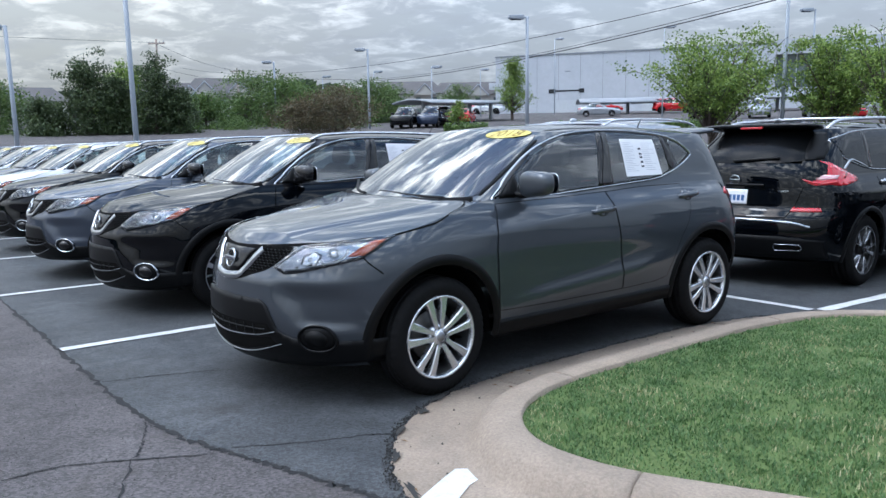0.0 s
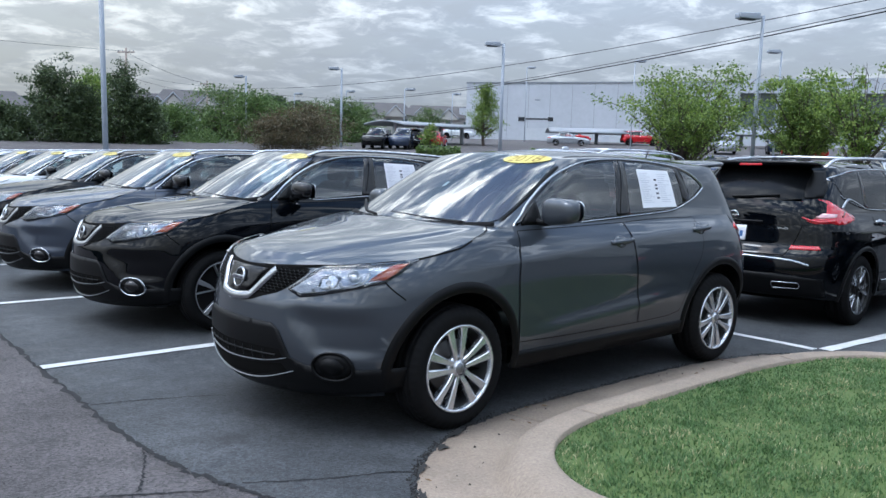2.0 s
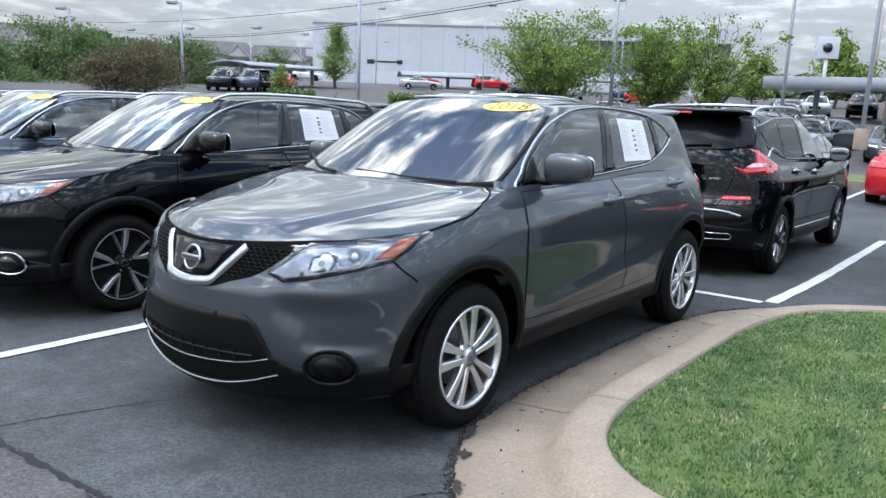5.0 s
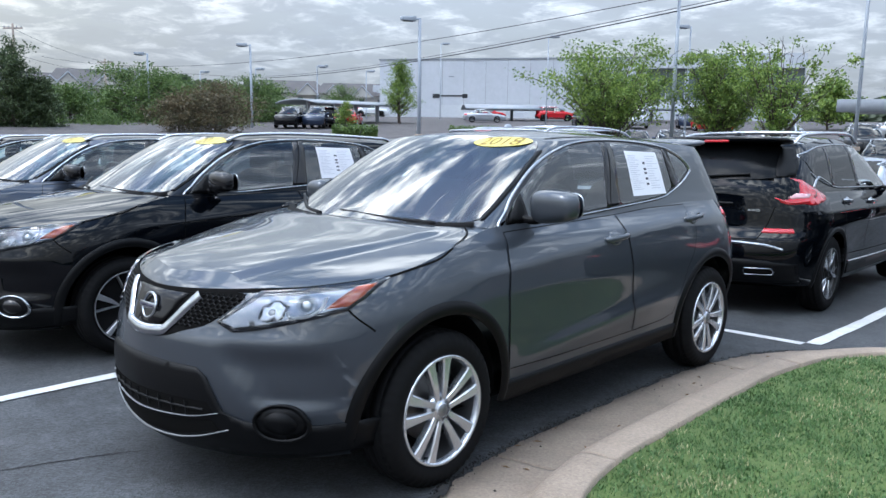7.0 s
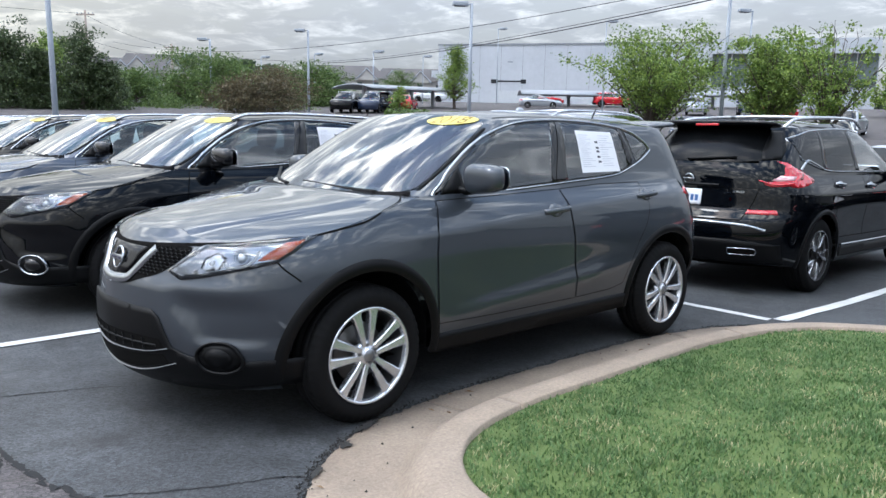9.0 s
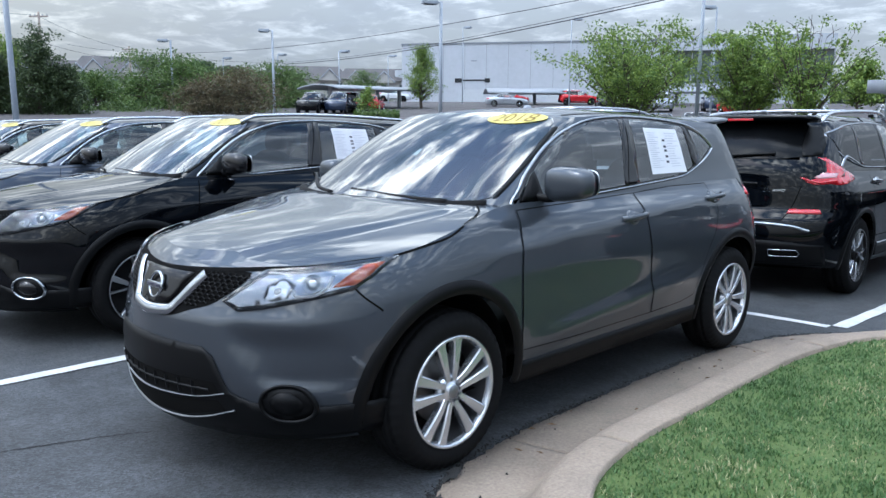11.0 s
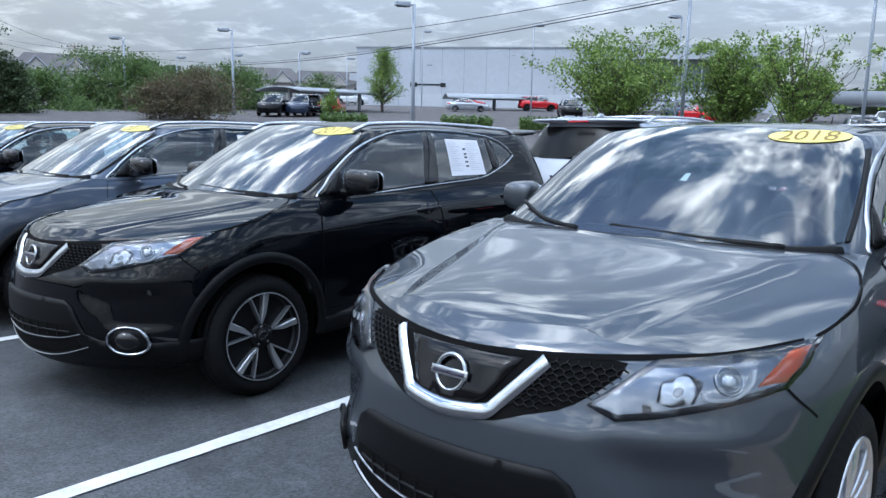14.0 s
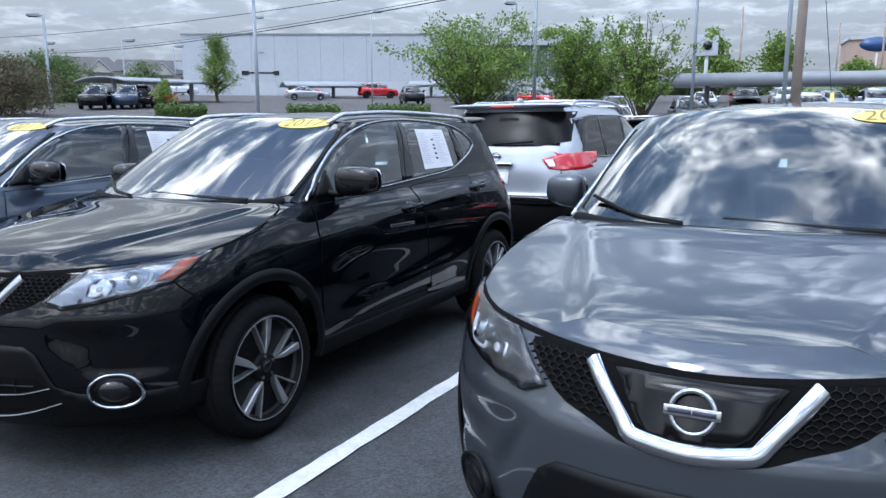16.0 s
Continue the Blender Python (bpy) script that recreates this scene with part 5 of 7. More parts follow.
    cabin(car)
    for yw in (s.fa, s.ra):
        if dark_wheels:
            args = (0.345, 0.250, 0.225, "split", MACHINED_SHADED, ALLOY_DARK)
        else:
            args = (0.345, 0.237, 0.215, "twin", ALLOY, None)
        wheel("wheel", car, pose(0.795, yw, 0.345, 7 if yw < 0 else 40), *args)
        wheel("wheel", car, pose(-0.795, yw, 0.345, 0, 0, 180), *args)
    return car


def dense(poly, step=0.06):
    """A closed outline with more points on its straight runs."""
    out = []
    for a, b in zip(poly, poly[1:] + poly[:1]):
        k = max(1, int(math.dist(a, b) / step))
        out += [(a[0] + (b[0] - a[0]) * i / k, a[1] + (b[1] - a[1]) * i / k) for i in range(k)]
    return out


def curve_list(points, n=3):
    return [tuple(q) for q in curve(points, n, True)]


def repaint(car, old, mat, label):
    """Another colour on a copied car."""
    for ob in car.children_recursive:
        for slot in ob.material_slots:
            if slot.material == old:
                slot.link = "OBJECT"
                slot.material = mat
    return tagged(car, label)


# ---- other vehicles ----
class Tall(Shape):
    """A mid-size SUV, 4.9 m long."""
    glass_top, rear_low, rear_high, wheel_z = 1.60, 1.27, 1.56, 0.37
    fa, ra, lf, pf, qf, lr, pr, qr, cl, crl = -1.4125, 1.4125, 0.95, 3.0, 1.8, 0.78, 2.8, 1.9, 0.42, 0.62
    yf = staticmethod(prof((0.2, -2.30), (0.35, -2.41), (0.55, -2.43), (0.8, -2.38), (0.95, -2.28), (1.05, -2.1), (1.2, -1.9)))
    yr = staticmethod(prof((0.25, 2.30), (0.4, 2.42), (0.6, 2.47), (0.72, 2.45), (0.85, 2.365), (1.05, 2.345), (1.2, 2.315), (1.3, 2.27)))
    w = staticmethod(prof((0.2, 0.84), (0.3, 0.91), (0.5, 0.93), (0.7, 0.945), (0.85, 0.955), (0.95, 0.945), (1.05, 0.915), (1.15, 0.86), (1.25, 0.82)))
    cf = staticmethod(prof((1.0, -1.35), (1.15, -1.15), (1.3, -0.90), (1.45, -0.62), (1.6, -0.30), (1.68, -0.1)))
    cr = staticmethod(prof((1.0, 2.345), (1.15, 2.325), (1.3, 2.27), (1.45, 2.11), (1.56, 1.97), (1.66, 1.89)))
    cw = staticmethod(prof((1.0, 0.86), (1.15, 0.825), (1.3, 0.775), (1.45, 0.725), (1.56, 0.68), (1.62, 0.63), (1.68, 0.52)))
    mid = staticmethod(prof((-2.45, 0.90), (-2.3, 0.98), (-2.0, 1.04), (-1.2, 1.14), (0.3, 1.16), (2.4, 1.20)))
    drop = staticmethod(prof((-2.4, 0.14), (-1.6, 0.09), (-1.1, 0.03), (2.4, 0.02)))
    bottom = staticmethod(prof((-2.5, 0.24), (-0.9, 0.26), (0.9, 0.27), (1.9, 0.30), (2.5, 0.36)))
    crease = staticmethod(lambda y: 0.95 + 0.03 * (np.asarray(y) + 0.9) / 2.5)
    peak, hump, fall = 1.71, 0.2, 0.07

    def lid(self, x, y):
        return self.mid(y) - self.drop(y) * (np.abs(x) / 0.9) ** 2.5

    def roof(self, x, y):
        d = np.asarray(y) - self.hump
        return self.peak - np.where(d < 0, 0.07 * (d / 0.9) ** 2, self.fall * (d / 1.6) ** 2) - 0.06 * (np.abs(x) / 0.68) ** 2.4


class Large(Tall):
    """A full family SUV, 5.0 m long, with an upright tail."""
    glass_top, rear_low, rear_high, wheel_z = 1.68, 1.32, 1.65, 0.37
    fa, ra = -1.45, 1.45
    lr, pr, qr, crl = 0.62, 3.0, 2.2, 0.46
    yr = staticmethod(prof((0.25, 2.36), (0.4, 2.48), (0.6, 2.53), (0.74, 2.51), (0.82, 2.44), (1.05, 2.41), (1.2, 2.37), (1.3, 2.33)))
    cr = staticmethod(prof((1.0, 2.41), (1.15, 2.38), (1.3, 2.33), (1.45, 2.25), (1.62, 2.14), (1.74, 2.08)))
    cw = staticmethod(prof((1.0, 0.90), (1.15, 0.87), (1.3, 0.835), (1.45, 0.79), (1.60, 0.75), (1.69, 0.70), (1.78, 0.56)))
    w = staticmethod(prof((0.2, 0.85), (0.3, 0.92), (0.5, 0.95), (0.7, 0.965), (0.85, 0.975), (0.95, 0.97), (1.05, 0.95), (1.15, 0.91), (1.25, 0.87)))
    peak, hump, fall = 1.785, 0.6, 0.04


class Saloon(Tall):
    """A saloon, 4.8 m long."""
    glass_top, rear_low, rear_high, wheel_z = 1.37, 1.02, 1.36, 0.33
    fa, ra, cl, crl = -1.38, 1.38, 0.36, 0.36
    w = staticmethod(prof((0.18, 0.80), (0.28, 0.87), (0.45, 0.895), (0.65, 0.91), (0.8, 0.905), (0.9, 0.875), (1.0, 0.82), (1.1, 0.78)))
    yf = staticmethod(prof((0.18, -2.28), (0.3, -2.38), (0.5, -2.40), (0.65, -2.36), (0.76, -2.25), (0.9, -2.0)))
    yr = staticmethod(prof((0.2, 2.28), (0.35, 2.38), (0.6, 2.42), (0.8, 2.38), (0.95, 2.32), (1.05, 2.25)))
    cf = staticmethod(prof((0.9, -1.10), (1.0, -0.92), (1.15, -0.66), (1.3, -0.36), (1.38, -0.18), (1.45, 0.0)))
    cr = staticmethod(prof((0.9, 1.98), (1.0, 1.84), (1.15, 1.56), (1.3, 1.22), (1.38, 1.02), (1.45, 0.8)))
    cw = staticmethod(prof((0.9, 0.80), (1.0, 0.765), (1.15, 0.71), (1.3, 0.645), (1.38, 0.60), (1.45, 0.48)))
    mid = staticmethod(prof((-2.42, 0.70), (-2.3, 0.77), (-2.0, 0.84), (-1.0, 0.97), (0.3, 0.98), (1.6, 1.03), (2.2, 1.03), (2.42, 0.98)))
    drop = staticmethod(prof((-2.4, 0.10), (-1.6, 0.07), (-1.1, 0.03), (2.4, 0.03)))
    crease = staticmethod(lambda y: 0.80 + 0.03 * (np.asarray(y) + 0.9) / 2.5)
    bottom = staticmethod(prof((-2.5, 0.20), (-0.9, 0.22), (0.9, 0.22), (2.5, 0.28)))
    peak, hump, fall = 1.45, 0.35, 0.16
    cab_low = 0.92


def glazing(car, s, belt, tops, cuts, mat_f, mat_r, trim=SATIN, off=0.0):
    """Side windows between a belt line and a roof line, cut by pillars at the given places along the car."""
    up = offset_map(s.cab_side, "x")
    lo, hi = prof(*belt), prof(*tops)
    holes = []
    for k, (y0, y1, lean0, lean1) in enumerate(cuts):
        n = 8
        bot = [(y0 + lean0 + (y1 + lean1 - y0 - lean0) * i / n, 0) for i in range(n + 1)]
        bot = [(y, float(lo(y))) for y, _ in bot]
        tp = [(y1 + (y0 - y1) * i / n, 0) for i in range(n + 1)]
        tp = [(y, float(hi(y))) for y, _ in tp]
        holes.append([q for i, q in enumerate(bot + tp)])
    first, last = holes[0], holes[-1]
    outline = [(float(y), float(lo(y)) - 0.012) for y in np.linspace(first[0][0] - 0.02, last[8][0] + 0.02, 24)]
    outline += [(float(y), float(hi(y)) + 0.014) for y in np.linspace(last[9][0] + 0.02, first[17][0] - 0.02, 24)]
    both("window_surround", strip(shrink(outline, 0.014), up, 0.034, 0.001, closed=True), GLOSS_BLACK, car)
    for a, b in zip(holes, holes[1:]):
        both("pillar_cover", drape([a[8], b[0], b[17], a[9]], up, 0.06, 0.006, 0.005), GLOSS_BLACK, car)
    for k, h in enumerate(holes):
        window(car, "side_window", h, up, mat_f if k == 0 else mat_r, 0.016, 0.06)
    both("window_moulding", strip(outline, up, 0.018, 0.005, 0.006, True), trim, car)
    return holes


def fittings(car, s, mat, rails, style, rear_glass, cladding=None, alloy=ALLOY, nuts=False, rail_at=0.58):
    up, low = offset_map(s.cab_side, "x"), offset_map(s.side, "x")
    rear = offset_map(s.cab_rear, "y")
    screen = offset_map(s.cab_front, "y")
    screen.sign = -1
    wells(car, s, s.wheel_z + 0.06)
    part("rear_window", drape(rear_glass, rear, 0.05, 0.005, 0.0), REAR_GLASS, car, "dark rear window")
    z0, z1 = s.rear_low - 0.06, s.glass_top + 0.01
    wide = [float(s.cw(z)) for z in (z0, z1)]
    part("windscreen", drape([(-wide[0] * 0.9, z0), (wide[0] * 0.9, z0), (wide[1] * 0.9, z1), (-wide[1] * 0.9, z1)], screen, 0.06, 0.005, 0.0), GLASS_DARK, car)
    for yw in (s.fa, s.ra):
        ra = s.wheel_z + 0.065
        arc = [(yw + ra * math.cos(a), s.wheel_z + ra * math.sin(a)) for a in (math.pi * (-0.06 + 1.12 * k / 28) for k in range(29))]
        both("arch_trim", strip(arc, low, 0.05, 0.003, 0.010), cladding or mat, car)
        for sx in (1, -1):
            x = sx * (float(s.w(0.6)) - 0.12)
            wheel("wheel", car, pose(x, yw, s.wheel_z, 20 * sx, 0, 0 if sx > 0 else 180), s.wheel_z, s.wheel_z * 0.67, 0.225, style, alloy, ALLOY_DARK if style == "split" else None, nuts)
    if rails:
        ys = np.linspace(-0.35, s.cr(s.peak) - 0.25, 14)
        lift = [0.0, 0.055] + [0.07] * 10 + [0.055, 0.0]
        pts = [(rail_at, float(y), float(s.roof(rail_at, y)) + h) for y, h in zip(ys, lift)]
        both("roof_rail", tube(curve(pts, 3), 0.019, 8), ALLOY, car, "silver roof rail")
        for y in (0.15, 1.0):
            z = float(s.roof(rail_at, y)) + 0.075
            part("cross_bar", tube([(-rail_at, y, z), (0, y, z + 0.012), (rail_at, y, z)], 0.017, 8), ALLOY, car)
        part("roof_aerial", moved(blob(0.03, 0.07, 0.045, 2.4, 14, 10), pose(0, float(s.cr(s.peak)) - 0.35, float(s.roof(0, 1.5)) + 0.02)), mat, car)


def door_lines(car, s, ys, z0, z1):
    low = offset_map(s.side, "x")
    for y in ys:
        seam(car, low, [(y, z1), (y + 0.015, (z0 + z1) / 2), (y, z0)], 0.007, 0.0015)
    seam(car, low, [(ys[0], z0), ((ys[0] + ys[-1]) / 2, z0 + 0.01), (ys[-1], z0 + 0.03)], 0.007, 0.0015)


def tall_suv(m, mat, label, group=""):
    """The mid-size SUV seen from its tail: boomerang lights, floating roof, chrome bumper strip."""
    s = Tall()
    car = thing("suv_car", label, "car", m, group)
    holes = glazing(car, s, ((-0.95, 1.165), (0.3, 1.185), (1.0, 1.20), (1.55, 1.30), (1.9, 1.42)), ((-0.95, 1.20), (-0.5, 1.47), (-0.1, 1.575), (0.4, 1.605), (1.2, 1.575), (1.9, 1.46)),
                    ((-0.45, 0.24, -0.40, 0.0), (0.34, 1.02, 0.0, 0.06), (1.10, 1.72, 0.06, -0.10)), GLASS, GLASS_DARK)
    shell_part(car, s, mat, ([shrink(h, 0.012) for h in holes], lambda z: 0.68 - 0.25 * (z - 1.12), 0.62), -1.1, s.wheel_z + 0.05)
    fittings(car, s, mat, True, "split", [(-0.66, 1.305), (-0.4, 1.275), (0.4, 1.275), (0.66, 1.305), (0.60, 1.585), (-0.60, 1.585)], PLASTIC)
    rear, low, crear = offset_map(s.rear, "y"), offset_map(s.side, "x"), offset_map(s.cab_rear, "y")
    for fix in (lambda q: q, mirror):
        t = part("tail_light", fix(drape([(0.43, 1.205), (0.54, 1.12), (0.72, 1.055), (0.84, 1.065), (0.86, 1.12), (0.835, 1.19), (0.75, 1.28), (0.66, 1.30), (0.54, 1.255)], rear, 0.03, 0.010, 0.012)), RED_LENS, car, "red and clear boomerang tail light")
        part("clear_lens", fix(drape([(0.60, 1.185), (0.70, 1.16), (0.825, 1.15), (0.83, 1.115), (0.74, 1.105), (0.64, 1.13), (0.56, 1.175)], rear, 0.03, 0.013, 0.003)), PINK_LENS, t)
        part("light_bar", fix(strip(curve([(0.48, 1.205), (0.58, 1.13), (0.73, 1.075), (0.835, 1.085)], 6), rear, 0.016, 0.013, 0.004)), RED_LENS, t)
        part("rear_side_lamp", fix(drape(curve_list([(1.58, 1.12), (1.82, 1.205), (1.98, 1.20), (1.96, 1.06), (1.74, 1.07)]), low, 0.03, 0.008, 0.01)), RED_LENS, car)
        part("reflector", fix(drape([(0.56, 0.80), (0.80, 0.80), (0.78, 0.84), (0.57, 0.84)], rear, 0.03, 0.006, 0.006)), RED_LENS, car)
        e = part("exhaust_tip", fix(strip([(0.46, 0.42), (0.66, 0.42), (0.68, 0.45), (0.66, 0.48), (0.46, 0.48), (0.45, 0.45)], rear, 0.010, 0.008, 0.005, True)), SATIN, car)
        part("exhaust_opening", fix(drape([(0.46, 0.425), (0.66, 0.425), (0.67, 0.45), (0.66, 0.475), (0.46, 0.475)], rear, 0.03, 0.006, 0.0)), GAP, e)
        part("swoosh_trim", fix(strip(curve([(1.72, 1.205), (1.52, 1.29), (1.38, 1.27), (1.20, 1.215)], 6), offset_map(s.cab_side, "x"), 0.03, 0.008, 0.008)), CHROME, car)
        part("tailgate_gap", fix(strip(curve([(0.64, 1.06), (0.60, 0.9), (0.54, 0.74)], 5), rear, 0.008, 0.002)), GAP, car)
    for fix in (lambda q: q, mirror):
        part("d_pillar_cover", fix(drape([(0.60, 1.30), (0.715, 1.31), (0.70, 1.40), (0.655, 1.48), (0.60, 1.575), (0.52, 1.575), (0.56, 1.40)], crear, 0.03, 0.009, 0.006)), PLASTIC, car)
    part("bumper_strip", strip(curve([(-0.74, 0.655), (-0.55, 0.70), (0, 0.715), (0.55, 0.70), (0.74, 0.655)], 8), rear, 0.028, 0.008, 0.010), CHROME, car, "chrome bumper strip")
    part("tailgate_gap", strip([(x, 0.742) for x in np.linspace(-0.54, 0.54, 14)], rear, 0.010, 0.002), GAP, car)
    part("lower_bumper", drape([(-0.84, 0.33), (0.84, 0.33), (0.84, 0.52), (0.5, 0.56), (-0.5, 0.56), (-0.84, 0.52)], rear, 0.05, 0.004, 0.004), PLASTIC, car)
    plate = part("number_plate", drape([(-0.15, 0.86), (0.15, 0.86), (0.15, 1.01), (-0.15, 1.01)], rear, 0.05, 0.015, 0.004), PAPER, car, "white and blue number plate")
    for x in (-0.12, -0.075, -0.03, 0.015, 0.06):
        part("plate_bar", drape([(x, 0.895), (x + 0.032, 0.895), (x + 0.032, 0.955), (x, 0.955)], rear, 0.05, 0.0165, 0.0), PLATE_BLUE, plate)
    part("tailgate_grip", strip([(x, 1.055) for x in np.linspace(-0.30, 0.30, 12)], rear, 0.03, 0.004, 0.014), PLASTIC, car)
    em = rear(0.0, 1.10, 0.008)
    ring = [(0.05 * math.cos(2 * math.pi * k / 28), 0, 0.05 * math.sin(2 * math.pi * k / 28)) for k in range(29)]
    part("emblem", moved(join(tube(ring, 0.007, 8), box(0, 0.004, 0, 0.125, 0.008, 0.024, 0.002)), Matrix.Translation(em)), CHROME, car)
    for words, x, size in (("SL", -0.38, 0.045), ("AWD", -0.475, 0.030)):
        v, f = text_piece(words, size)
        part("badge_letters", ([rear(x - p.x * 1.35, 1.0 + p.y, 0.007) for p in v], [q[::-1] for q in f]), CHROME, car)
    part("spoiler", moved(blob(0.66, 0.16, 0.03, 3.5), pose(0, 1.90, 1.635, 8)), mat, car)
    part("brake_light", box(0, 2.064, 1.632, 0.24, 0.02, 0.022, 0.004), RED_LENS, car)
    part("rear_wiper", tube(curve([tuple(crear(x, z, 0.022)) for x, z in ((0.05, 1.285), (-0.15, 1.30), (-0.40, 1.315))], 5), 0.011, 6), PLASTIC, car)
    door_lines(car, s, (-0.95, 0.30, 1.12), 0.50, 1.12)
    handle(car, s, CHROME, 0.16, 1.03)
    handle(car, s, CHROME, 0.98, 1.06)
    door_mirror(car, mat, (1.02, -0.62, 1.22), (0.12, 0.085, 0.09))
    both("sill_trim", drape([(-0.90, 0.30), (-0.90, 0.40), (0.90, 0.42), (0.90, 0.32)], low, 0.06, 0.008, 0.014), PLASTIC, car)
    both("sill_chrome", strip(curve([(-0.85, 0.42), (0, 0.425), (0.88, 0.44)], 8), low, 0.022, 0.006, 0.008), CHROME, car)
    seats(car, (-0.15, 0.85), 0.68)
    cabin(car, -0.75, 1.05)
    return car


def large_suv(m, mat, label):
    s = Large()
    car = thing("suv_car", label, "car", m)
    holes = glazing(car, s, ((-0.95, 1.17), (0.3, 1.18), (1.3, 1.19), (2.1, 1.25)), ((-0.95, 1.20), (-0.5, 1.47), (-0.1, 1.585), (0.4, 1.63), (1.4, 1.625), (2.1, 1.56)),
                    ((-0.45, 0.24, -0.40, 0.0), (0.34, 1.16, 0.0, 0.0), (1.25, 1.93, 0.0, 0.04)), GLASS, GLASS_DARK)
    shell_part(car, s, mat, ([shrink(h, 0.012) for h in holes], lambda z: 0.72 - 0.25 * (z - 1.12), 0.68), -1.1, s.wheel_z + 0.05)
    fittings(car, s, mat, True, "split", [(-0.74, 1.36), (-0.45, 1.31), (0.45, 1.31), (0.74, 1.36), (0.70, 1.675), (-0.70, 1.675)], None, rail_at=0.62)
    rear, low = offset_map(s.rear, "y"), offset_map(s.side, "x")
    for fix in (lambda q: q, mirror):
        t = part("tail_light", fix(drape([(0.50, 1.175), (0.58, 1.075), (0.72, 1.06), (0.90, 1.07), (0.925, 1.14), (0.905, 1.25), (0.72, 1.235)], rear, 0.03, 0.010, 0.012)), RED_LENS, car, "red tail light with a clear corner")
        part("clear_lens", fix(drape([(0.53, 1.165), (0.585, 1.095), (0.645, 1.10), (0.60, 1.18)], rear, 0.03, 0.013, 0.003)), WHITE_LENS, t)
        part("rear_side_lamp", fix(drape([(1.92, 1.085), (2.24, 1.07), (2.24, 1.25), (1.98, 1.24)], low, 0.03, 0.008, 0.01)), RED_LENS, car)
        part("tailgate_gap", fix(strip([(0.70, z) for z in np.linspace(0.74, 1.18, 8)], rear, 0.008, 0.002)), GAP, car)
    part("plate_trim", box(0, 2.425, 1.12, 0.42, 0.05, 0.045, 0.012), CHROME, car)
    part("number_plate", drape([(-0.16, 0.91), (0.16, 0.91), (0.16, 1.07), (-0.16, 1.07)], rear, 0.05, 0.008, 0.004), PAPER, car, "blank white number plate")
    part("bumper_top", moved(blob(0.80, 0.10, 0.05, 4), pose(0, 2.44, 0.76)), GLOSS_BLACK, car, "dark rear bumper top")
    part("lower_bumper", drape([(-0.9, 0.33), (0.9, 0.33), (0.9, 0.76), (-0.9, 0.76)], rear, 0.05, 0.004, 0.004), PLASTIC, car)
    part("spoiler", moved(blob(0.72, 0.15, 0.024, 3.5), pose(0, 2.03, 1.735, 6)), mat, car)
    part("brake_light", box(0, 2.228, 1.73, 0.26, 0.02, 0.022, 0.004), RED_LENS, car)
    part("rear_wiper", tube(curve([(0.05, 2.345, 1.335), (-0.15, 2.35, 1.345), (-0.40, 2.32, 1.36)], 5), 0.012, 6), PLASTIC, car)
    em = rear(0.0, 1.20, 0.010)
    ring = [(0.045 * math.cos(2 * math.pi * k / 28), 0, 0.045 * math.sin(2 * math.pi * k / 28)) for k in range(29)]
    part("emblem", moved(join(tube(ring, 0.007, 8), box(0, 0.004, 0, 0.115, 0.008, 0.024, 0.002)), Matrix.Translation(em)), CHROME, car)
    door_lines(car, s, (-0.95, 0.30, 1.20), 0.50, 1.14)
    handle(car, s, mat, 0.16, 1.03)
    handle(car, s, mat, 1.06, 1.05)
    door_mirror(car, mat, (1.05, -0.62, 1.25), (0.12, 0.085, 0.10))
    seats(car, (-0.15, 0.85), 0.68)
    return car


def saloon(m, mat, label, group=""):
    s = Saloon()
    car = thing("saloon_car", label, "car", m, group)
    holes = glazing(car, s, ((-0.75, 0.985), (0.3, 1.0), (1.5, 1.03)), ((-0.75, 1.01), (-0.3, 1.25), (0.1, 1.36), (0.5, 1.375), (1.0, 1.32), (1.5, 1.09)),
                    ((-0.15, 0.33, -0.38, 0.0), (0.40, 1.12, 0.0, 0.20)), GLASS, GLASS)
    shell_part(car, s, mat, ([shrink(h, 0.012) for h in holes], lambda z: 0.66 - 0.35 * (z - 1.0), 0.56), -0.85, s.wheel_z + 0.05)
    fittings(car, s, mat, False, "twin", [(-0.62, 1.03), (0.62, 1.03), (0.52, 1.37), (-0.52, 1.37)])
    edge = s.shell(True, 4, s.bottom, s.lid)[2]
    part("boot_lid", s.lid_grid(edge, s.lid, 25, lambda x, y: y > 1.35), mat, car)
    rear, low, front = offset_map(s.rear, "y"), offset_map(s.side, "x"), offset_map(s.front, "y")
    front.sign = -1
    both("tail_light", drape([(0.45, 0.80), (0.78, 0.80), (0.80, 0.94), (0.50, 0.93)], rear, 0.04, 0.008, 0.01), RED_LENS, car)
    both("rear_side_lamp", drape([(1.88, 0.82), (2.16, 0.80), (2.16, 0.93), (1.95, 0.93)], low, 0.04, 0.008, 0.01), RED_LENS, car)
    both("headlight", drape([(0.48, 0.62), (0.80, 0.66), (0.80, 0.73), (0.52, 0.70)], front, 0.04, 0.008, 0.01), WHITE_LENS, car)
    part("grille", drape([(-0.36, 0.56), (0.36, 0.56), (0.38, 0.70), (-0.38, 0.70)], front, 0.05, 0.004, 0.0), GLOSS_BLACK, car)
    part("number_plate", drape([(-0.15, 0.72), (0.15, 0.72), (0.15, 0.84), (-0.15, 0.84)], rear, 0.05, 0.008, 0.004), PAPER, car)
    door_lines(car, s, (-0.85, 0.36, 1.25), 0.38, 0.96)
    handle(car, s, mat, 0.20, 0.86)
    handle(car, s, mat, 1.10, 0.88)
    door_mirror(car, mat, (0.97, -0.45, 1.04), (0.11, 0.075, 0.075))
    return car


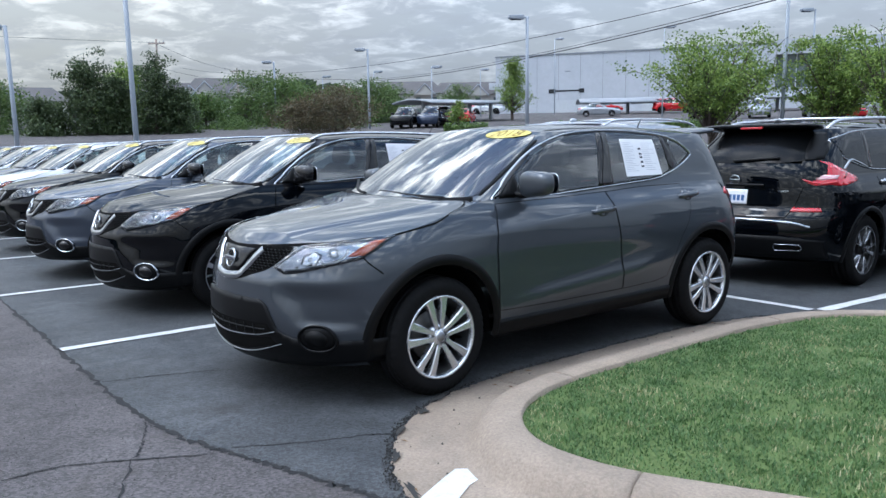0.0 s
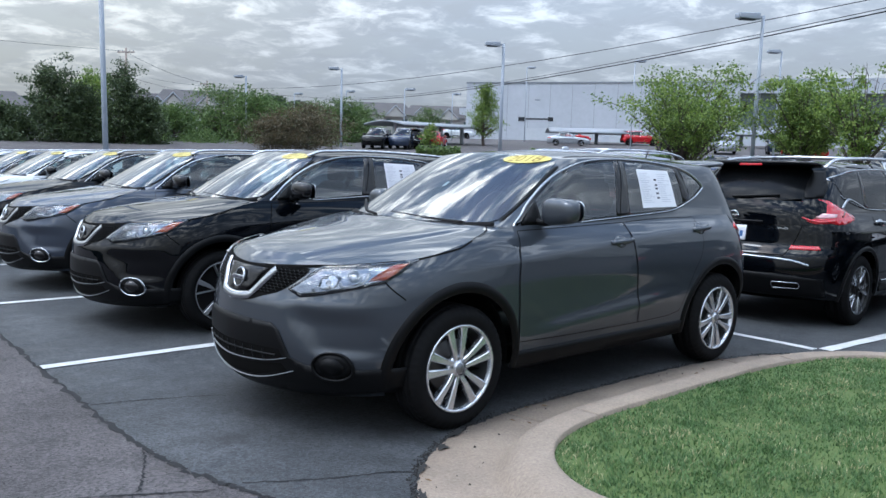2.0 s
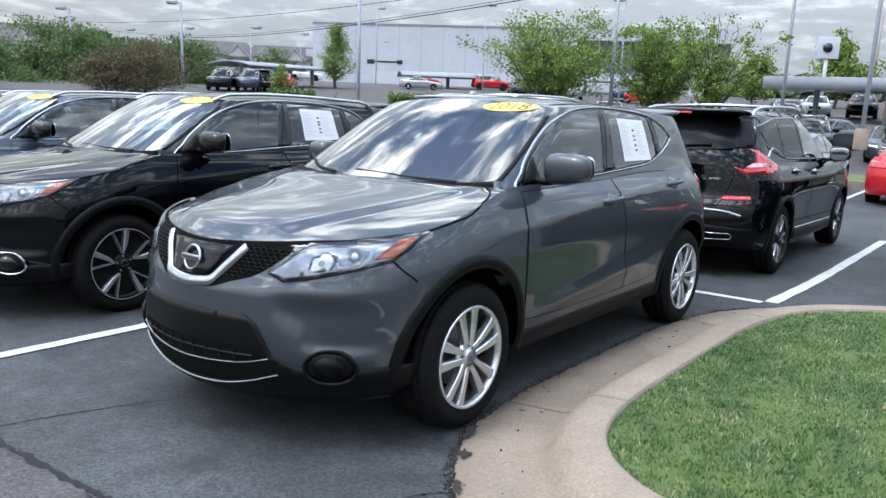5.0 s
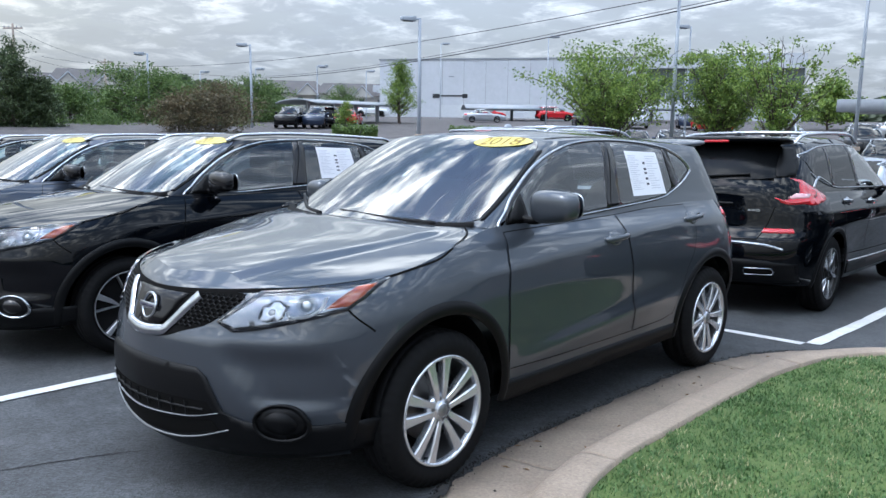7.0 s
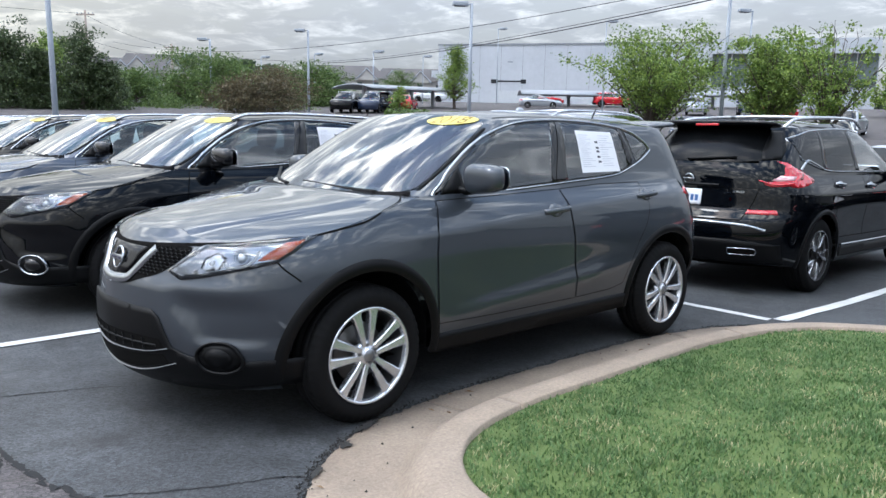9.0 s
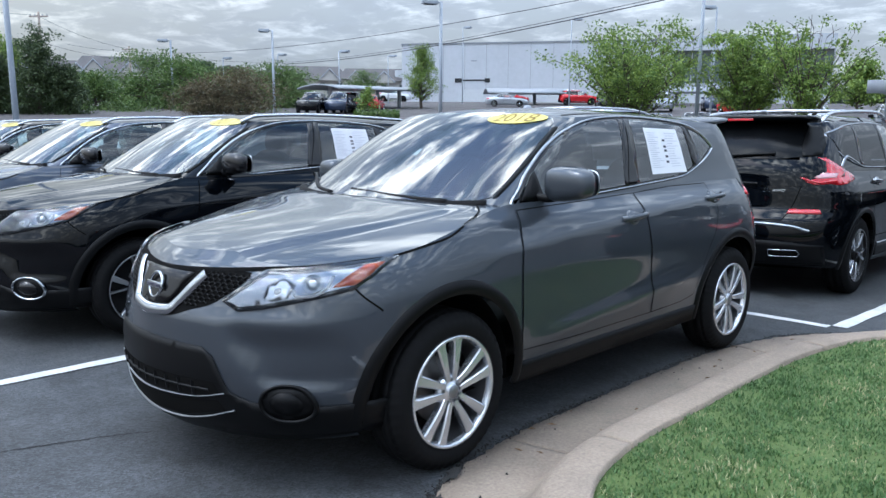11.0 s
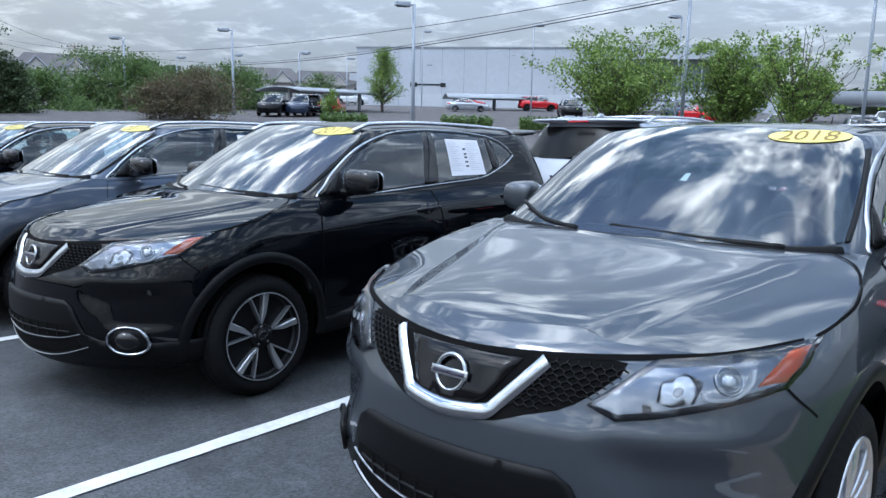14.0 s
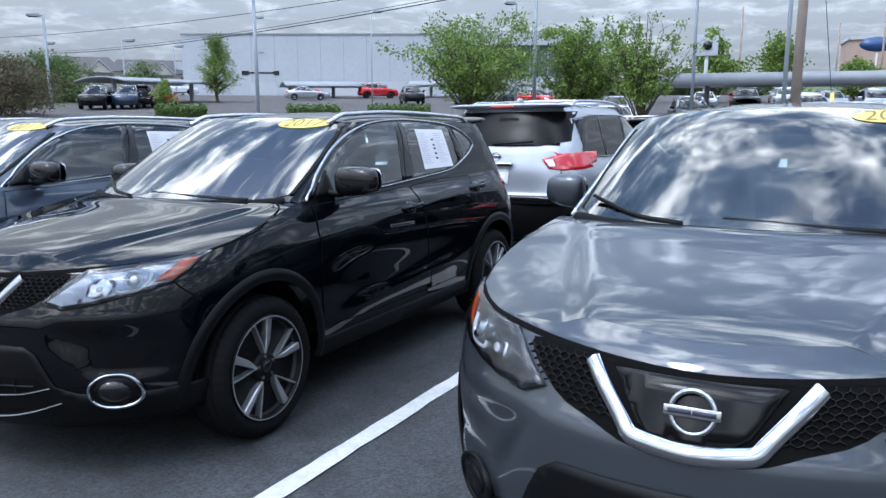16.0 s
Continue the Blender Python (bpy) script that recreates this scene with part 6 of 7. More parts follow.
# ---- trees ----
def leaf_material(name, low, high, dry=None, patch=0.0):
    m = material(name, low, 0.55)
    t, l = m.node_tree.nodes, m.node_tree.links
    b = t["Principled BSDF"]
    g = t.new("ShaderNodeNewGeometry")
    r = t.new("ShaderNodeValToRGB")
    r.color_ramp.elements[0].color, r.color_ramp.elements[1].color = (*low, 1), (*high, 1)
    if dry:
        e = r.color_ramp.elements.new(0.93)
        e.color = (*high, 1)
        r.color_ramp.elements[-1].color = (*dry, 1)
        r.color_ramp.elements[1].position = 0.90
    if patch:
        co, no, ad = t.new("ShaderNodeTexCoord"), t.new("ShaderNodeTexNoise"), t.new("ShaderNodeMath")
        no.inputs["Scale"].default_value, no.inputs["Detail"].default_value, no.inputs["Roughness"].default_value = 3.2, 5.0, 0.7
        sc_ = t.new("ShaderNodeMapRange")
        sc_.inputs["From Min"].default_value, sc_.inputs["From Max"].default_value = 0.35, 0.65
        sc_.inputs["To Min"].default_value, sc_.inputs["To Max"].default_value = -patch, patch
        ad.operation = "ADD"; ad.use_clamp = True
        l.new(co.outputs["Object"], no.inputs["Vector"])
        l.new(no.outputs["Fac"], sc_.inputs["Value"])
        l.new(g.outputs["Random Per Island"], ad.inputs[0])
        l.new(sc_.outputs[0], ad.inputs[1])
        l.new(ad.outputs[0], r.inputs[0])
    else:
        l.new(g.outputs["Random Per Island"], r.inputs[0])
    l.new(r.outputs[0], b.inputs["Base Color"])
    b.inputs["Subsurface Weight"].default_value = 0.0
    tr = t.new("ShaderNodeBsdfTranslucent")
    l.new(r.outputs[0], tr.inputs[0])
    mix_ = t.new("ShaderNodeMixShader")
    mix_.inputs[0].default_value = 0.30
    out = t["Material Output"]
    l.new(b.outputs[0], mix_.inputs[1])
    l.new(tr.outputs[0], mix_.inputs[2])
    l.new(mix_.outputs[0], out.inputs[0])
    return m


BLADE = leaf_material("grass_blades", (0.046, 0.096, 0.026), (0.120, 0.210, 0.068), (0.37, 0.35, 0.19), 0.33)
LEAF_SPRING = leaf_material("spring_leaves", (0.060, 0.115, 0.018), (0.25, 0.34, 0.065))
LEAF_PINE = leaf_material("pine_needles", (0.030, 0.050, 0.020), (0.085, 0.120, 0.042))
LEAF_GREEN = leaf_material("green_leaves", (0.042, 0.085, 0.020), (0.13, 0.19, 0.045))
LEAF_DUSK = leaf_material("dark_red_leaves", (0.045, 0.050, 0.022), (0.14, 0.105, 0.055))
BARK = grain(material("bark", (0.075, 0.060, 0.050), 0.9), 25, 0.8, bump=0.6, big=3)


def tree(name, label, x, y, base, top, radius, leaves, mat, size, shape, seed, limbs=14, gap=0.35):
    """A trunk with limbs and a crown of single leaves. shape: 'vase', 'cone', 'round' or 'pine'."""
    rng = random.Random(seed)
    x, y = turned(x, y)
    t = thing(name, label, "tree" if name != "bush" else "bush", Matrix.Translation((x, y, base)))
    h = top - base
    wood, tips = [], []
    stem = (0.07 if shape == "pine" else 0.10) * h if shape in ("round", "pine") else (0.17 * h if shape == "cone" else 0.06 * h)
    lead = curve([(0, 0, -0.3), (rng.uniform(-0.05, 0.05) * h, 0, h * 0.4), (rng.uniform(-0.04, 0.04) * h, rng.uniform(-0.04, 0.04) * h, h * (0.93 if shape in ("cone", "pine") else 0.62))], 6)
    wood.append(tube(lead, 0.022 * h + 0.02, 8, 0.012))
    for k in range(limbs):
        u = (k + rng.random()) / limbs
        a = k * 2.4 + rng.uniform(-0.4, 0.4)
        z0 = stem + (h * 0.80 - stem) * u if shape != "vase" else stem + 0.25 * h * u
        if shape == "cone":
            reach, rise = radius * (1.0 - 0.88 * u) * rng.uniform(0.8, 1.1), 0.15 * h * (1 - u) + 0.06 * h
        elif shape == "pine":
            reach, rise = radius * (1.0 - 0.55 * u) * rng.uniform(0.65, 1.1), 0.04 * h
        elif shape == "vase":
            reach, rise = radius * rng.uniform(0.15, 0.98), h * rng.uniform(0.36, 0.88) - z0 * 0.5
        else:
            reach, rise = radius * math.sqrt(max(0.05, 1 - (2 * u - 0.75) ** 2)) * rng.uniform(0.75, 1.05), 0.12 * h
        end = (reach * math.cos(a), reach * math.sin(a), min(h * 0.98, z0 + rise))
        bow = (end[0] * 0.45, end[1] * 0.45, z0 + (end[2] - z0) * (0.35 if shape != "vase" else 0.5))
        line = curve([(lead[3][0] * 0.5, lead[3][1] * 0.5, z0), bow, end], 5)
        wood.append(tube(line, 0.009 * h + (0.012 if shape != "vase" else 0.0), 5, 0.006))
        tips += [(Vector(q), 0.35 + 0.65 * i / len(line)) for i, q in enumerate(line) if i > (2 if shape != "vase" else 4)]
        if shape == "vase":                   # side twigs
            for q in line[4::2]:
                way = Vector((rng.uniform(-1, 1) + q[0] / radius, rng.uniform(-1, 1) + q[1] / radius, rng.uniform(0.2, 1.1))) * radius * rng.uniform(0.15, 0.32)
                tip = Vector(q) + way
                if tip.z < h * 0.97:
                    wood.append(tube([q, Vector(q) + way * 0.5 + Vector((0, 0, 0.04)), tip], 0.014, 4, 0.005))
                    tips += [(Vector(q) + way * f, 1.0) for f in (0.5, 0.8, 1.0)]
    if shape in ("cone", "pine"):
        tips += [(Vector(q), 0.35) for q in lead[len(lead) // 2:]] * 2
    part("trunk", join(*wood), BARK, t)
    v, f = [], []
    clumps = []
    for _ in range(max(30, leaves // 40)):
        c, s = rng.choice(tips)
        spread = radius * {"pine": 0.22, "cone": 0.12, "vase": 0.06}.get(shape, 0.24)
        clumps.append(c + Vector((rng.gauss(0, spread), rng.gauss(0, spread), rng.gauss(0, spread * 0.55))))
    for _ in range(leaves):
        c = rng.choice(clumps)
        r = radius * (0.085 if shape != "vase" else 0.045) + size * 0.4
        p = c + Vector((rng.gauss(0, r), rng.gauss(0, r), rng.gauss(0, r * 0.7)))
        if p.z < 0.02 * h or p.z > h * 1.03:
            continue
        n = Vector((rng.gauss(0, 1), rng.gauss(0, 1), rng.gauss(0.5, 1))).normalized()
        a = n.orthogonal().normalized()
        a.rotate(Matrix.Rotation(rng.uniform(0, 6.3), 3, n))
        b = n.cross(a)
        w = size * rng.uniform(0.6, 1.2)
        k = len(v)
        v += [p - a * w * 0.5, p + b * w * 0.32 + n * w * 0.06, p + a * w * 0.5, p - b * w * 0.32 + n * w * 0.06]
        f.append([k, k + 1, k + 2, k + 3])
    tagged(part("crown", (v, f), mat, t, "", False), kind="stuff")
    return t

# ---- the front row ----
GREY_CAR = crossover(DOWN @ pose(0, 0, 0.006), PAINT_GREY, "gunmetal grey crossover car with a yellow 2018 sticker")
BLACK_CAR = crossover(DOWN @ pose(-3.024, 0.018, 0.006, 0, 0, 0.54), PAINT_BLACK, "glossy black crossover car with a yellow 2017 sticker and roof rails", True, True, "2017", True)
ROW = ((-5.52, -0.07, PAINT_BLUE, "dark blue-grey crossover car parked in the row"), (-8.45, 0.02, PAINT_BLACK, "black crossover car with roof rails parked in the row"),
       (-11.3, 0.0, PAINT_WHITE, "white crossover car parked in the row"), (-14.0, 0.02, PAINT_BLUE, "blue-grey crossover car parked in the row"),
       (-16.7, 0.0, PAINT_SILVER, "silver crossover car parked in the row"), (-19.4, 0.0, PAINT_BLACK, "black crossover car parked far along the row"),
       (-22.1, 0.0, PAINT_GREY, "grey crossover car parked far along the row"))
def thin_out(car, names):
    """Leave out the parts that are too far off to be seen."""
    for ob in list(car.children_recursive):
        if ob.name.split(".")[0] in names:
            bpy.data.objects.remove(ob)
    return car


for k, (x, y, mat, label) in enumerate(ROW):
    c = repaint(copy_thing(BLACK_CAR, DOWN @ pose(x, y, 0.006)), PAINT_BLACK, mat, label)
    if k:
        thin_out(c, ("print_line", "wheel_nut", "drum_back"))

# ---- the back row, tails towards the front row ----
SUV = tall_suv(DOWN @ pose(-0.12, 5.69, -0.06, 0.0, 0, 180), PAINT_BLACK, "black SUV with boomerang tail lights and silver roof rails")
LARGE = large_suv(DOWN @ pose(-3.15, 5.95, -0.045, 0, 0, 180), PAINT_SILVER, "silver family SUV with red tail lights")
repaint(copy_thing(GREY_CAR, DOWN @ pose(2.76, 5.72, -0.07, 0, 0, 180)), PAINT_GREY, PAINT_BLACK, "black crossover car in the back row")
SALOON = saloon(DOWN @ pose(-5.75, 5.6, -0.10, 0, 0, 180), PAINT_SILVER, "silver saloon car parked in the back row")
repaint(copy_thing(SUV, DOWN @ pose(-8.5, 5.6, -0.10, 0, 0, 180)), PAINT_BLACK, PAINT_NAVY, "dark blue SUV parked in the back row")
repaint(copy_thing(SALOON, DOWN @ pose(-11.2, 5.6, -0.10, 0, 0, 180)), PAINT_SILVER, PAINT_BLACK, "black saloon car parked in the back row")
repaint(copy_thing(SUV, DOWN @ pose(-13.9, 5.6, -0.10, 0, 0, 180)), PAINT_BLACK, PAINT_WHITE, "white SUV parked in the back row")
repaint(copy_thing(SALOON, DOWN @ pose(-1.9, 16.0, -0.06, 0, 0, 180)), PAINT_SILVER, PAINT_SILVER, "pale silver saloon car parked across the aisle")
repaint(copy_thing(SALOON, DOWN @ pose(0.95, 15.4, -0.06, 0, 0, 180)), PAINT_SILVER, PAINT_RED, "bright red saloon car parked across the aisle")

# ---- the third row, its grass strip and kerb ----
for k, x in enumerate((-6.0, -3.25, -0.42, 2.45, 5.2)):
    lot_strip("stall_line", run((x + 0.10, 12.6), (x - 0.10, 18.2), 24), 0.10, LINE, 0.0135, "white painted line between parking stalls", seed=k + 90, jitter=0.10)
repaint(copy_thing(SUV, DOWN @ pose(-4.6, 15.9, -0.06, 0, 0, 180)), PAINT_BLACK, PAINT_GREY, "grey SUV parked across the aisle")
repaint(copy_thing(SALOON, DOWN @ pose(3.8, 15.3, -0.06, 0, 0, 180)), PAINT_SILVER, PAINT_BLACK, "black saloon car parked across the aisle")


def strip_box(x0, x1, y0, y1, lift, name, mat, label, category):
    xs = np.linspace(x0, x1, 24)
    top = [DOWN @ Vector((x, y, lot_height(x, y) + lift)) for y in (y0, y1) for x in xs]
    foot = [DOWN @ Vector((x, y, lot_height(x, y) - 0.05)) for y in (y0, y1) for x in xs]
    n = len(xs)
    f = grid_faces(2, n) + [[i + 1, i, 2 * n + i, 2 * n + i + 1] for i in range(n - 1)] + [[n + i, n + i + 1, 3 * n + i + 1, 3 * n + i] for i in range(n - 1)]
    tagged(part(name, (top + foot, f), mat, None, "", False), label, category, kind="structure")


GRASS_STRIP = grain(material("strip_grass", (0.085, 0.125, 0.035), 0.95), 14, 0.7, bump=0.6, big=1.5)
strip_box(-9.0, 9.0, 18.75, 19.0, 0.14, "kerb", CONCRETE, "concrete kerb along the far grass strip", "kerb")
strip_box(-9.0, 9.0, 19.0, 22.5, 0.125, "lawn", GRASS_STRIP, "mown grass strip behind the third row", "grass")

# ---- lawn, trees ----
blades(26000, (4.8, -1.2, 9.3, 3.3), 6, 0.026, BLADE, "grass", "short mown green grass with some dry blades")
blades(120000, (1.4, -1.75, 4.8, 2.85), 5, 0.026, BLADE, "grass", "short mown green grass with some dry blades")
tree("tree", "spreading green shrub tree with thin upper twigs", -14.5, 23.0, 0.2, 4.9, 3.0, 19000, LEAF_SPRING, 0.12, "vase", 11, 60)
tree("tree", "dense green shrub tree by the lamp post", -11.1, 25.8, 0.4, 4.75, 2.1, 17000, LEAF_SPRING, 0.12, "vase", 12, 46)
tree("tree", "green shrub tree with airy upper twigs", -7.6, 22.8, 0.3, 4.75, 1.7, 5000, LEAF_SPRING, 0.12, "vase", 13, 34)
tree("tree", "slim upright young tree", -56.6, 49.4, 1.0, 8.9, 2.1, 9000, LEAF_SPRING, 0.16, "cone", 14, 38)
tree("tree", "small young tree by the carport", -44.5, 33.0, 1.0, 3.3, 0.9, 1500, LEAF_SPRING, 0.16, "cone", 15, 12)
for k, (x, y, top, r) in enumerate(((-59.2, 6.2, 4.0, 1.9), (-58.7, 8.9, 7.7, 1.9), (-58.2, 11.0, 6.2, 1.6), (-57.5, 13.5, 7.6, 2.0), (-57.1, 15.1, 5.4, 1.5))):
    tree("pine_tree", "tall dark green pine tree", x, y, 0.0, top, r, 11000, LEAF_PINE, 0.20, "pine", 20 + k, 34)
for k, (x, y, top, r, mat) in enumerate(((-64.9, 20.0, 4.8, 2.6, LEAF_GREEN), (-64.1, 27.4, 6.1, 3.2, LEAF_GREEN), (-71.1, 26.3, 4.4, 2.6, LEAF_GREEN), (-77.2, 47.0, 6.6, 2.7, LEAF_GREEN), (-75.5, 40.1, 5.6, 3.0, LEAF_GREEN), (-66.6, 3.8, 5.6, 3.4, LEAF_GREEN), (-68.9, 0.2, 6.0, 3.6, LEAF_GREEN), (-66.8, 13.8, 7.6, 2.4, LEAF_SPRING), (-90.5, 68.1, 7.6, 3.2, LEAF_GREEN), (-69.0, 26.1, 6.9, 4.2, LEAF_GREEN), (-69.1, 30.7, 6.6, 3.6, LEAF_GREEN), (-68.9, 35.6, 6.0, 3.8, LEAF_GREEN), (-65.1, 38.0, 6.2, 3.2, LEAF_GREEN))):
    tree("tree", "round leafy green tree", x, y, 0.3, top, r, 9000, mat, 0.22, "round", 40 + k, 22)
for k, (x, y) in enumerate(((-64.5, -1.0), (-64.0, 3.0), (-63.8, 7.0), (-63.4, 11.0), (-63.0, 15.0), (-62.5, 18.5), (-61.5, 21.5), (-60.0, 27.0), (-58.0, 31.0))):
    tree("bush", "dense green bush at the edge of the lot", x, y, 0.0, 2.1 + 0.5 * math.sin(k * 2.1), 2.7, 5000, LEAF_GREEN, 0.17, "round", 90 + k, 20)
tree("bush", "broad dark reddish bush", -46.1, 23.1, 0.6, 4.3, 2.7, 12000, LEAF_DUSK, 0.15, "round", 60, 30)
tree("bush", "broad dark reddish bush", -48.1, 21.3, 0.6, 3.7, 2.0, 7000, LEAF_DUSK, 0.15, "round", 61, 20)
for k, (x, y, top, r) in enumerate(((-15.6, 72.0, 8.6, 3.0), (-10.1, 73.5, 8.6, 3.2), (-22.0, 70.0, 6.5, 3.0), (-4.0, 80.0, 6.0, 2.6))):
    tree("tree", "pointed young green tree", x, y, 1.2, top, r, 4200, LEAF_SPRING, 0.34, "cone", 70 + k, 26)


def hedge(x, y, length, turn, z, seed, height=0.8):
    rng = random.Random(seed)
    x, y = turned(x, y)
    t = thing("hedge", "low clipped green hedge", "hedge", pose(x, y, z, 0, 0, turn))
    v, f = [], []
    for _ in range(int(length * 420)):
        p = Vector((rng.uniform(-length / 2, length / 2), rng.gauss(0, 0.28), abs(rng.gauss(height * 0.62, height * 0.2))))
        p.z = min(p.z, height + rng.uniform(0, 0.08))
        n = Vector((rng.gauss(0, 1), rng.gauss(0, 1), rng.gauss(0.6, 1))).normalized()
        a = n.orthogonal().normalized() * 0.09
        b = n.cross(a)
        k = len(v)
        v += [p - a, p + b * 0.6, p + a, p - b * 0.6]
        f.append([k, k + 1, k + 2, k + 3])
    part("foliage", (v, f), LEAF_GREEN, t, "", False)
    part("core", box(0, 0, height * 0.42, length, 0.45, height * 0.8, 0.08), SOIL, t)
    return t


hedge(-37.5, 28.4, 3.0, 52, 0.75, 1)
hedge(-31.0, 33.0, 3.2, 50, 0.75, 2)
hedge(-27.0, 36.5, 4.0, 45, 0.75, 3)

# ---- lamp posts, poles and wires ----
def lamp_post(x, y, base, top, turn, label="pale grey lamp post with one box head", r=0.075, head=True):
    x, y = turned(x, y)
    p = thing("lamp_post", label, "lamp post", pose(x, y, base, 0, 0, turn), "lamp posts of the lot")
    h = top - base
    part("pole", tube([(0, 0, 0), (0, 0, h * 0.5), (0, 0, h)], r, 10, r * 0.75), POST_GREY, p)
    part("base_plate", box(0, 0, 0.03, 0.34, 0.34, 0.06, 0.01), METAL_GREY, p)
    part("pole_base", lathe([(0.24, 0.0), (0.24, 0.7), (0.20, 0.74), (0.0, 0.74)], 20, "z"), CONCRETE, p)
    if head:
        part("arm", box(0.16, 0, h - 0.06, 0.32, 0.09, 0.09, 0.01), POST_GREY, p)
        v, f = box(0.66, 0, h - 0.05, 0.86, 0.44, 0.26, 0.03)
        v = [(a, b * (1 - 0.12 * (a - 0.3)), c + (0.05 * (a - 0.3) if c < h - 0.05 else -0.03 * (a - 0.3))) for a, b, c in v]
        lamp = part("lamp_head", (v, f), POST_GREY, p)
        part("lamp_glass", box(0.68, 0, h - 0.185, 0.6, 0.26, 0.03, 0.008), LAMP_DARK, lamp)
    return p


for x, y, top in ((-29.7, 26.9, 7.55), (-53.3, 30.2, 7.85), (-64.4, 26.6, 7.5), (-24.1, 3.4, 7.4), (-36.9, 1.3, 6.33)):
    lamp_post(x, y, 0.35 if y > 10 else -0.6, top, 238, r=0.10 if x > -30 and y < 10 else 0.115)
for x, y, top in ((-12.7, 25.0, 7.0), (-8.3, 33.0, 10.5), (-26.1, 51.4, 9.2), (-3.6, 26.9, 10.5)):
    lamp_post(x, y, 0.2, top, 238, "tall pale grey lamp post", 0.085)
for x, y, top in ((-65.7, 64.1, 11.5), (-46.0, 59.9, 10.6), (-57.0, 39.4, 6.9), (-69.7, 55.6, 7.9), (-72.8, 42.5, 7.5), (-75.6, 37.4, 7.0), (-86.0, 33.0, 7.4), (3.5, 62.0, 8.0)):
    lamp_post(x, y, 0.9, top, 20, "thin distant lamp post with a flat head", 0.07)

WOOD = grain(material("pole_wood", (0.30, 0.25, 0.215), 0.9), 40, 0.7, bump=0.4, big=2)
WIRE = material("cable", (0.02, 0.02, 0.022), 0.7)


def utility_pole(x, y, base, top, arms=True, r=0.15):
    x, y = turned(x, y)
    p = thing("utility_pole", "weathered wooden utility pole", "utility pole", pose(x, y, base, 0, 0, 35))
    h = top - base
    part("pole", tube([(0, 0, 0), (0, 0, h * 0.5), (0, 0, h)], r, 12, r * 0.75), WOOD, p)
    if arms:
        part("crossarm", box(0, 0, h - 0.5, 2.3, 0.12, 0.14, 0.01), WOOD, p)
        for k in (-1.0, -0.45, 0.45, 1.0):
            part("insulator", moved(lathe([(0.03, 0.0), (0.055, 0.06), (0.04, 0.16), (0.0, 0.18)], 10, "z"), pose(k, 0, h - 0.43)), METAL_GREY, p)
    return p


utility_pole(-91.0, 23.7, 0.9, 11.9)
utility_pole(-108.6, 40.3, 0.9, 10.2, r=0.14)
utility_pole(-3.8, 32.2, 0.0, 13.0, r=0.22)
for x, y, top in ((-2.6, 100.0, 13.0), (-8.0, 110.0, 12.0), (-17.5, 96.0, 13.0), (-14.0, 118.0, 11.0)):
    utility_pole(x, y, 1.5, top, False, 0.14)


guard = thing("guy_guard", "yellow plastic guard on the pole's guy wire", "guy wire")
gx, gy = turned(-1.5, 21.6)
px_, py_ = turned(-3.8, 32.2)
part("guard_tube", tube([(gx, gy, -0.35), (gx + (px_ - gx) * 0.08, gy + (py_ - gy) * 0.08, 1.9)], 0.055, 8), YELLOW, guard)
part("guy_wire", tube([(gx + (px_ - gx) * 0.07, gy + (py_ - gy) * 0.07, 1.6), (px_, py_, 12.0)], 0.012, 6), WIRE, guard)


def cable(a, b, sag, r, label="thin dark overhead cable between poles"):
    a, b = (Vector((*turned(*q[:2]), q[2])) for q in (a, b))
    pts = [a.lerp(b, k / 24) - Vector((0, 0, 4 * sag * (k / 24) * (1 - k / 24))) for k in range(25)]
    tagged(part("overhead_cable", tube(pts, r, 6), WIRE), label, "cable", "overhead cables")


cable((-3.8, 32.2, 8.7), (-118.5, 65.7, 9.2), 1.52, 0.035)
cable((-3.8, 32.2, 8.85), (-118.5, 65.7, 9.45), 1.5, 0.02)
cable((-3.8, 32.2, 9.2), (-120.8, 35.9, 10.85), 3.0, 0.02)
cable((-100.0, 55.0, 8.3), (-108.6, 40.3, 9.5), 0.3, 0.02)
cable((-108.6, 40.3, 9.8), (-91.0, 23.7, 11.4), 0.5, 0.02)
cable((-108.6, 40.3, 8.4), (-91.0, 23.7, 8.7), 0.4, 0.02)
cable((-91.0, 23.7, 11.5), (-70.0, -70.0, 12.0), 1.0, 0.02)

# ---- buildings ----
def rect_wall(a, b, z0, z1, depth):
    """A wall box from a to b, going back by depth."""
    a, b = Vector((*a, 0)), Vector((*b, 0))
    d = (b - a).normalized()
    n = Vector((-d.y, d.x, 0)) * depth
    v = [a, b, b + n, a + n]
    verts = [q + Vector((0, 0, z)) for z in (z0, z1) for q in v]
    return verts, [[0, 1, 5, 4], [1, 2, 6, 5], [2, 3, 7, 6], [3, 0, 4, 7], [4, 5, 6, 7], [3, 2, 1, 0]]


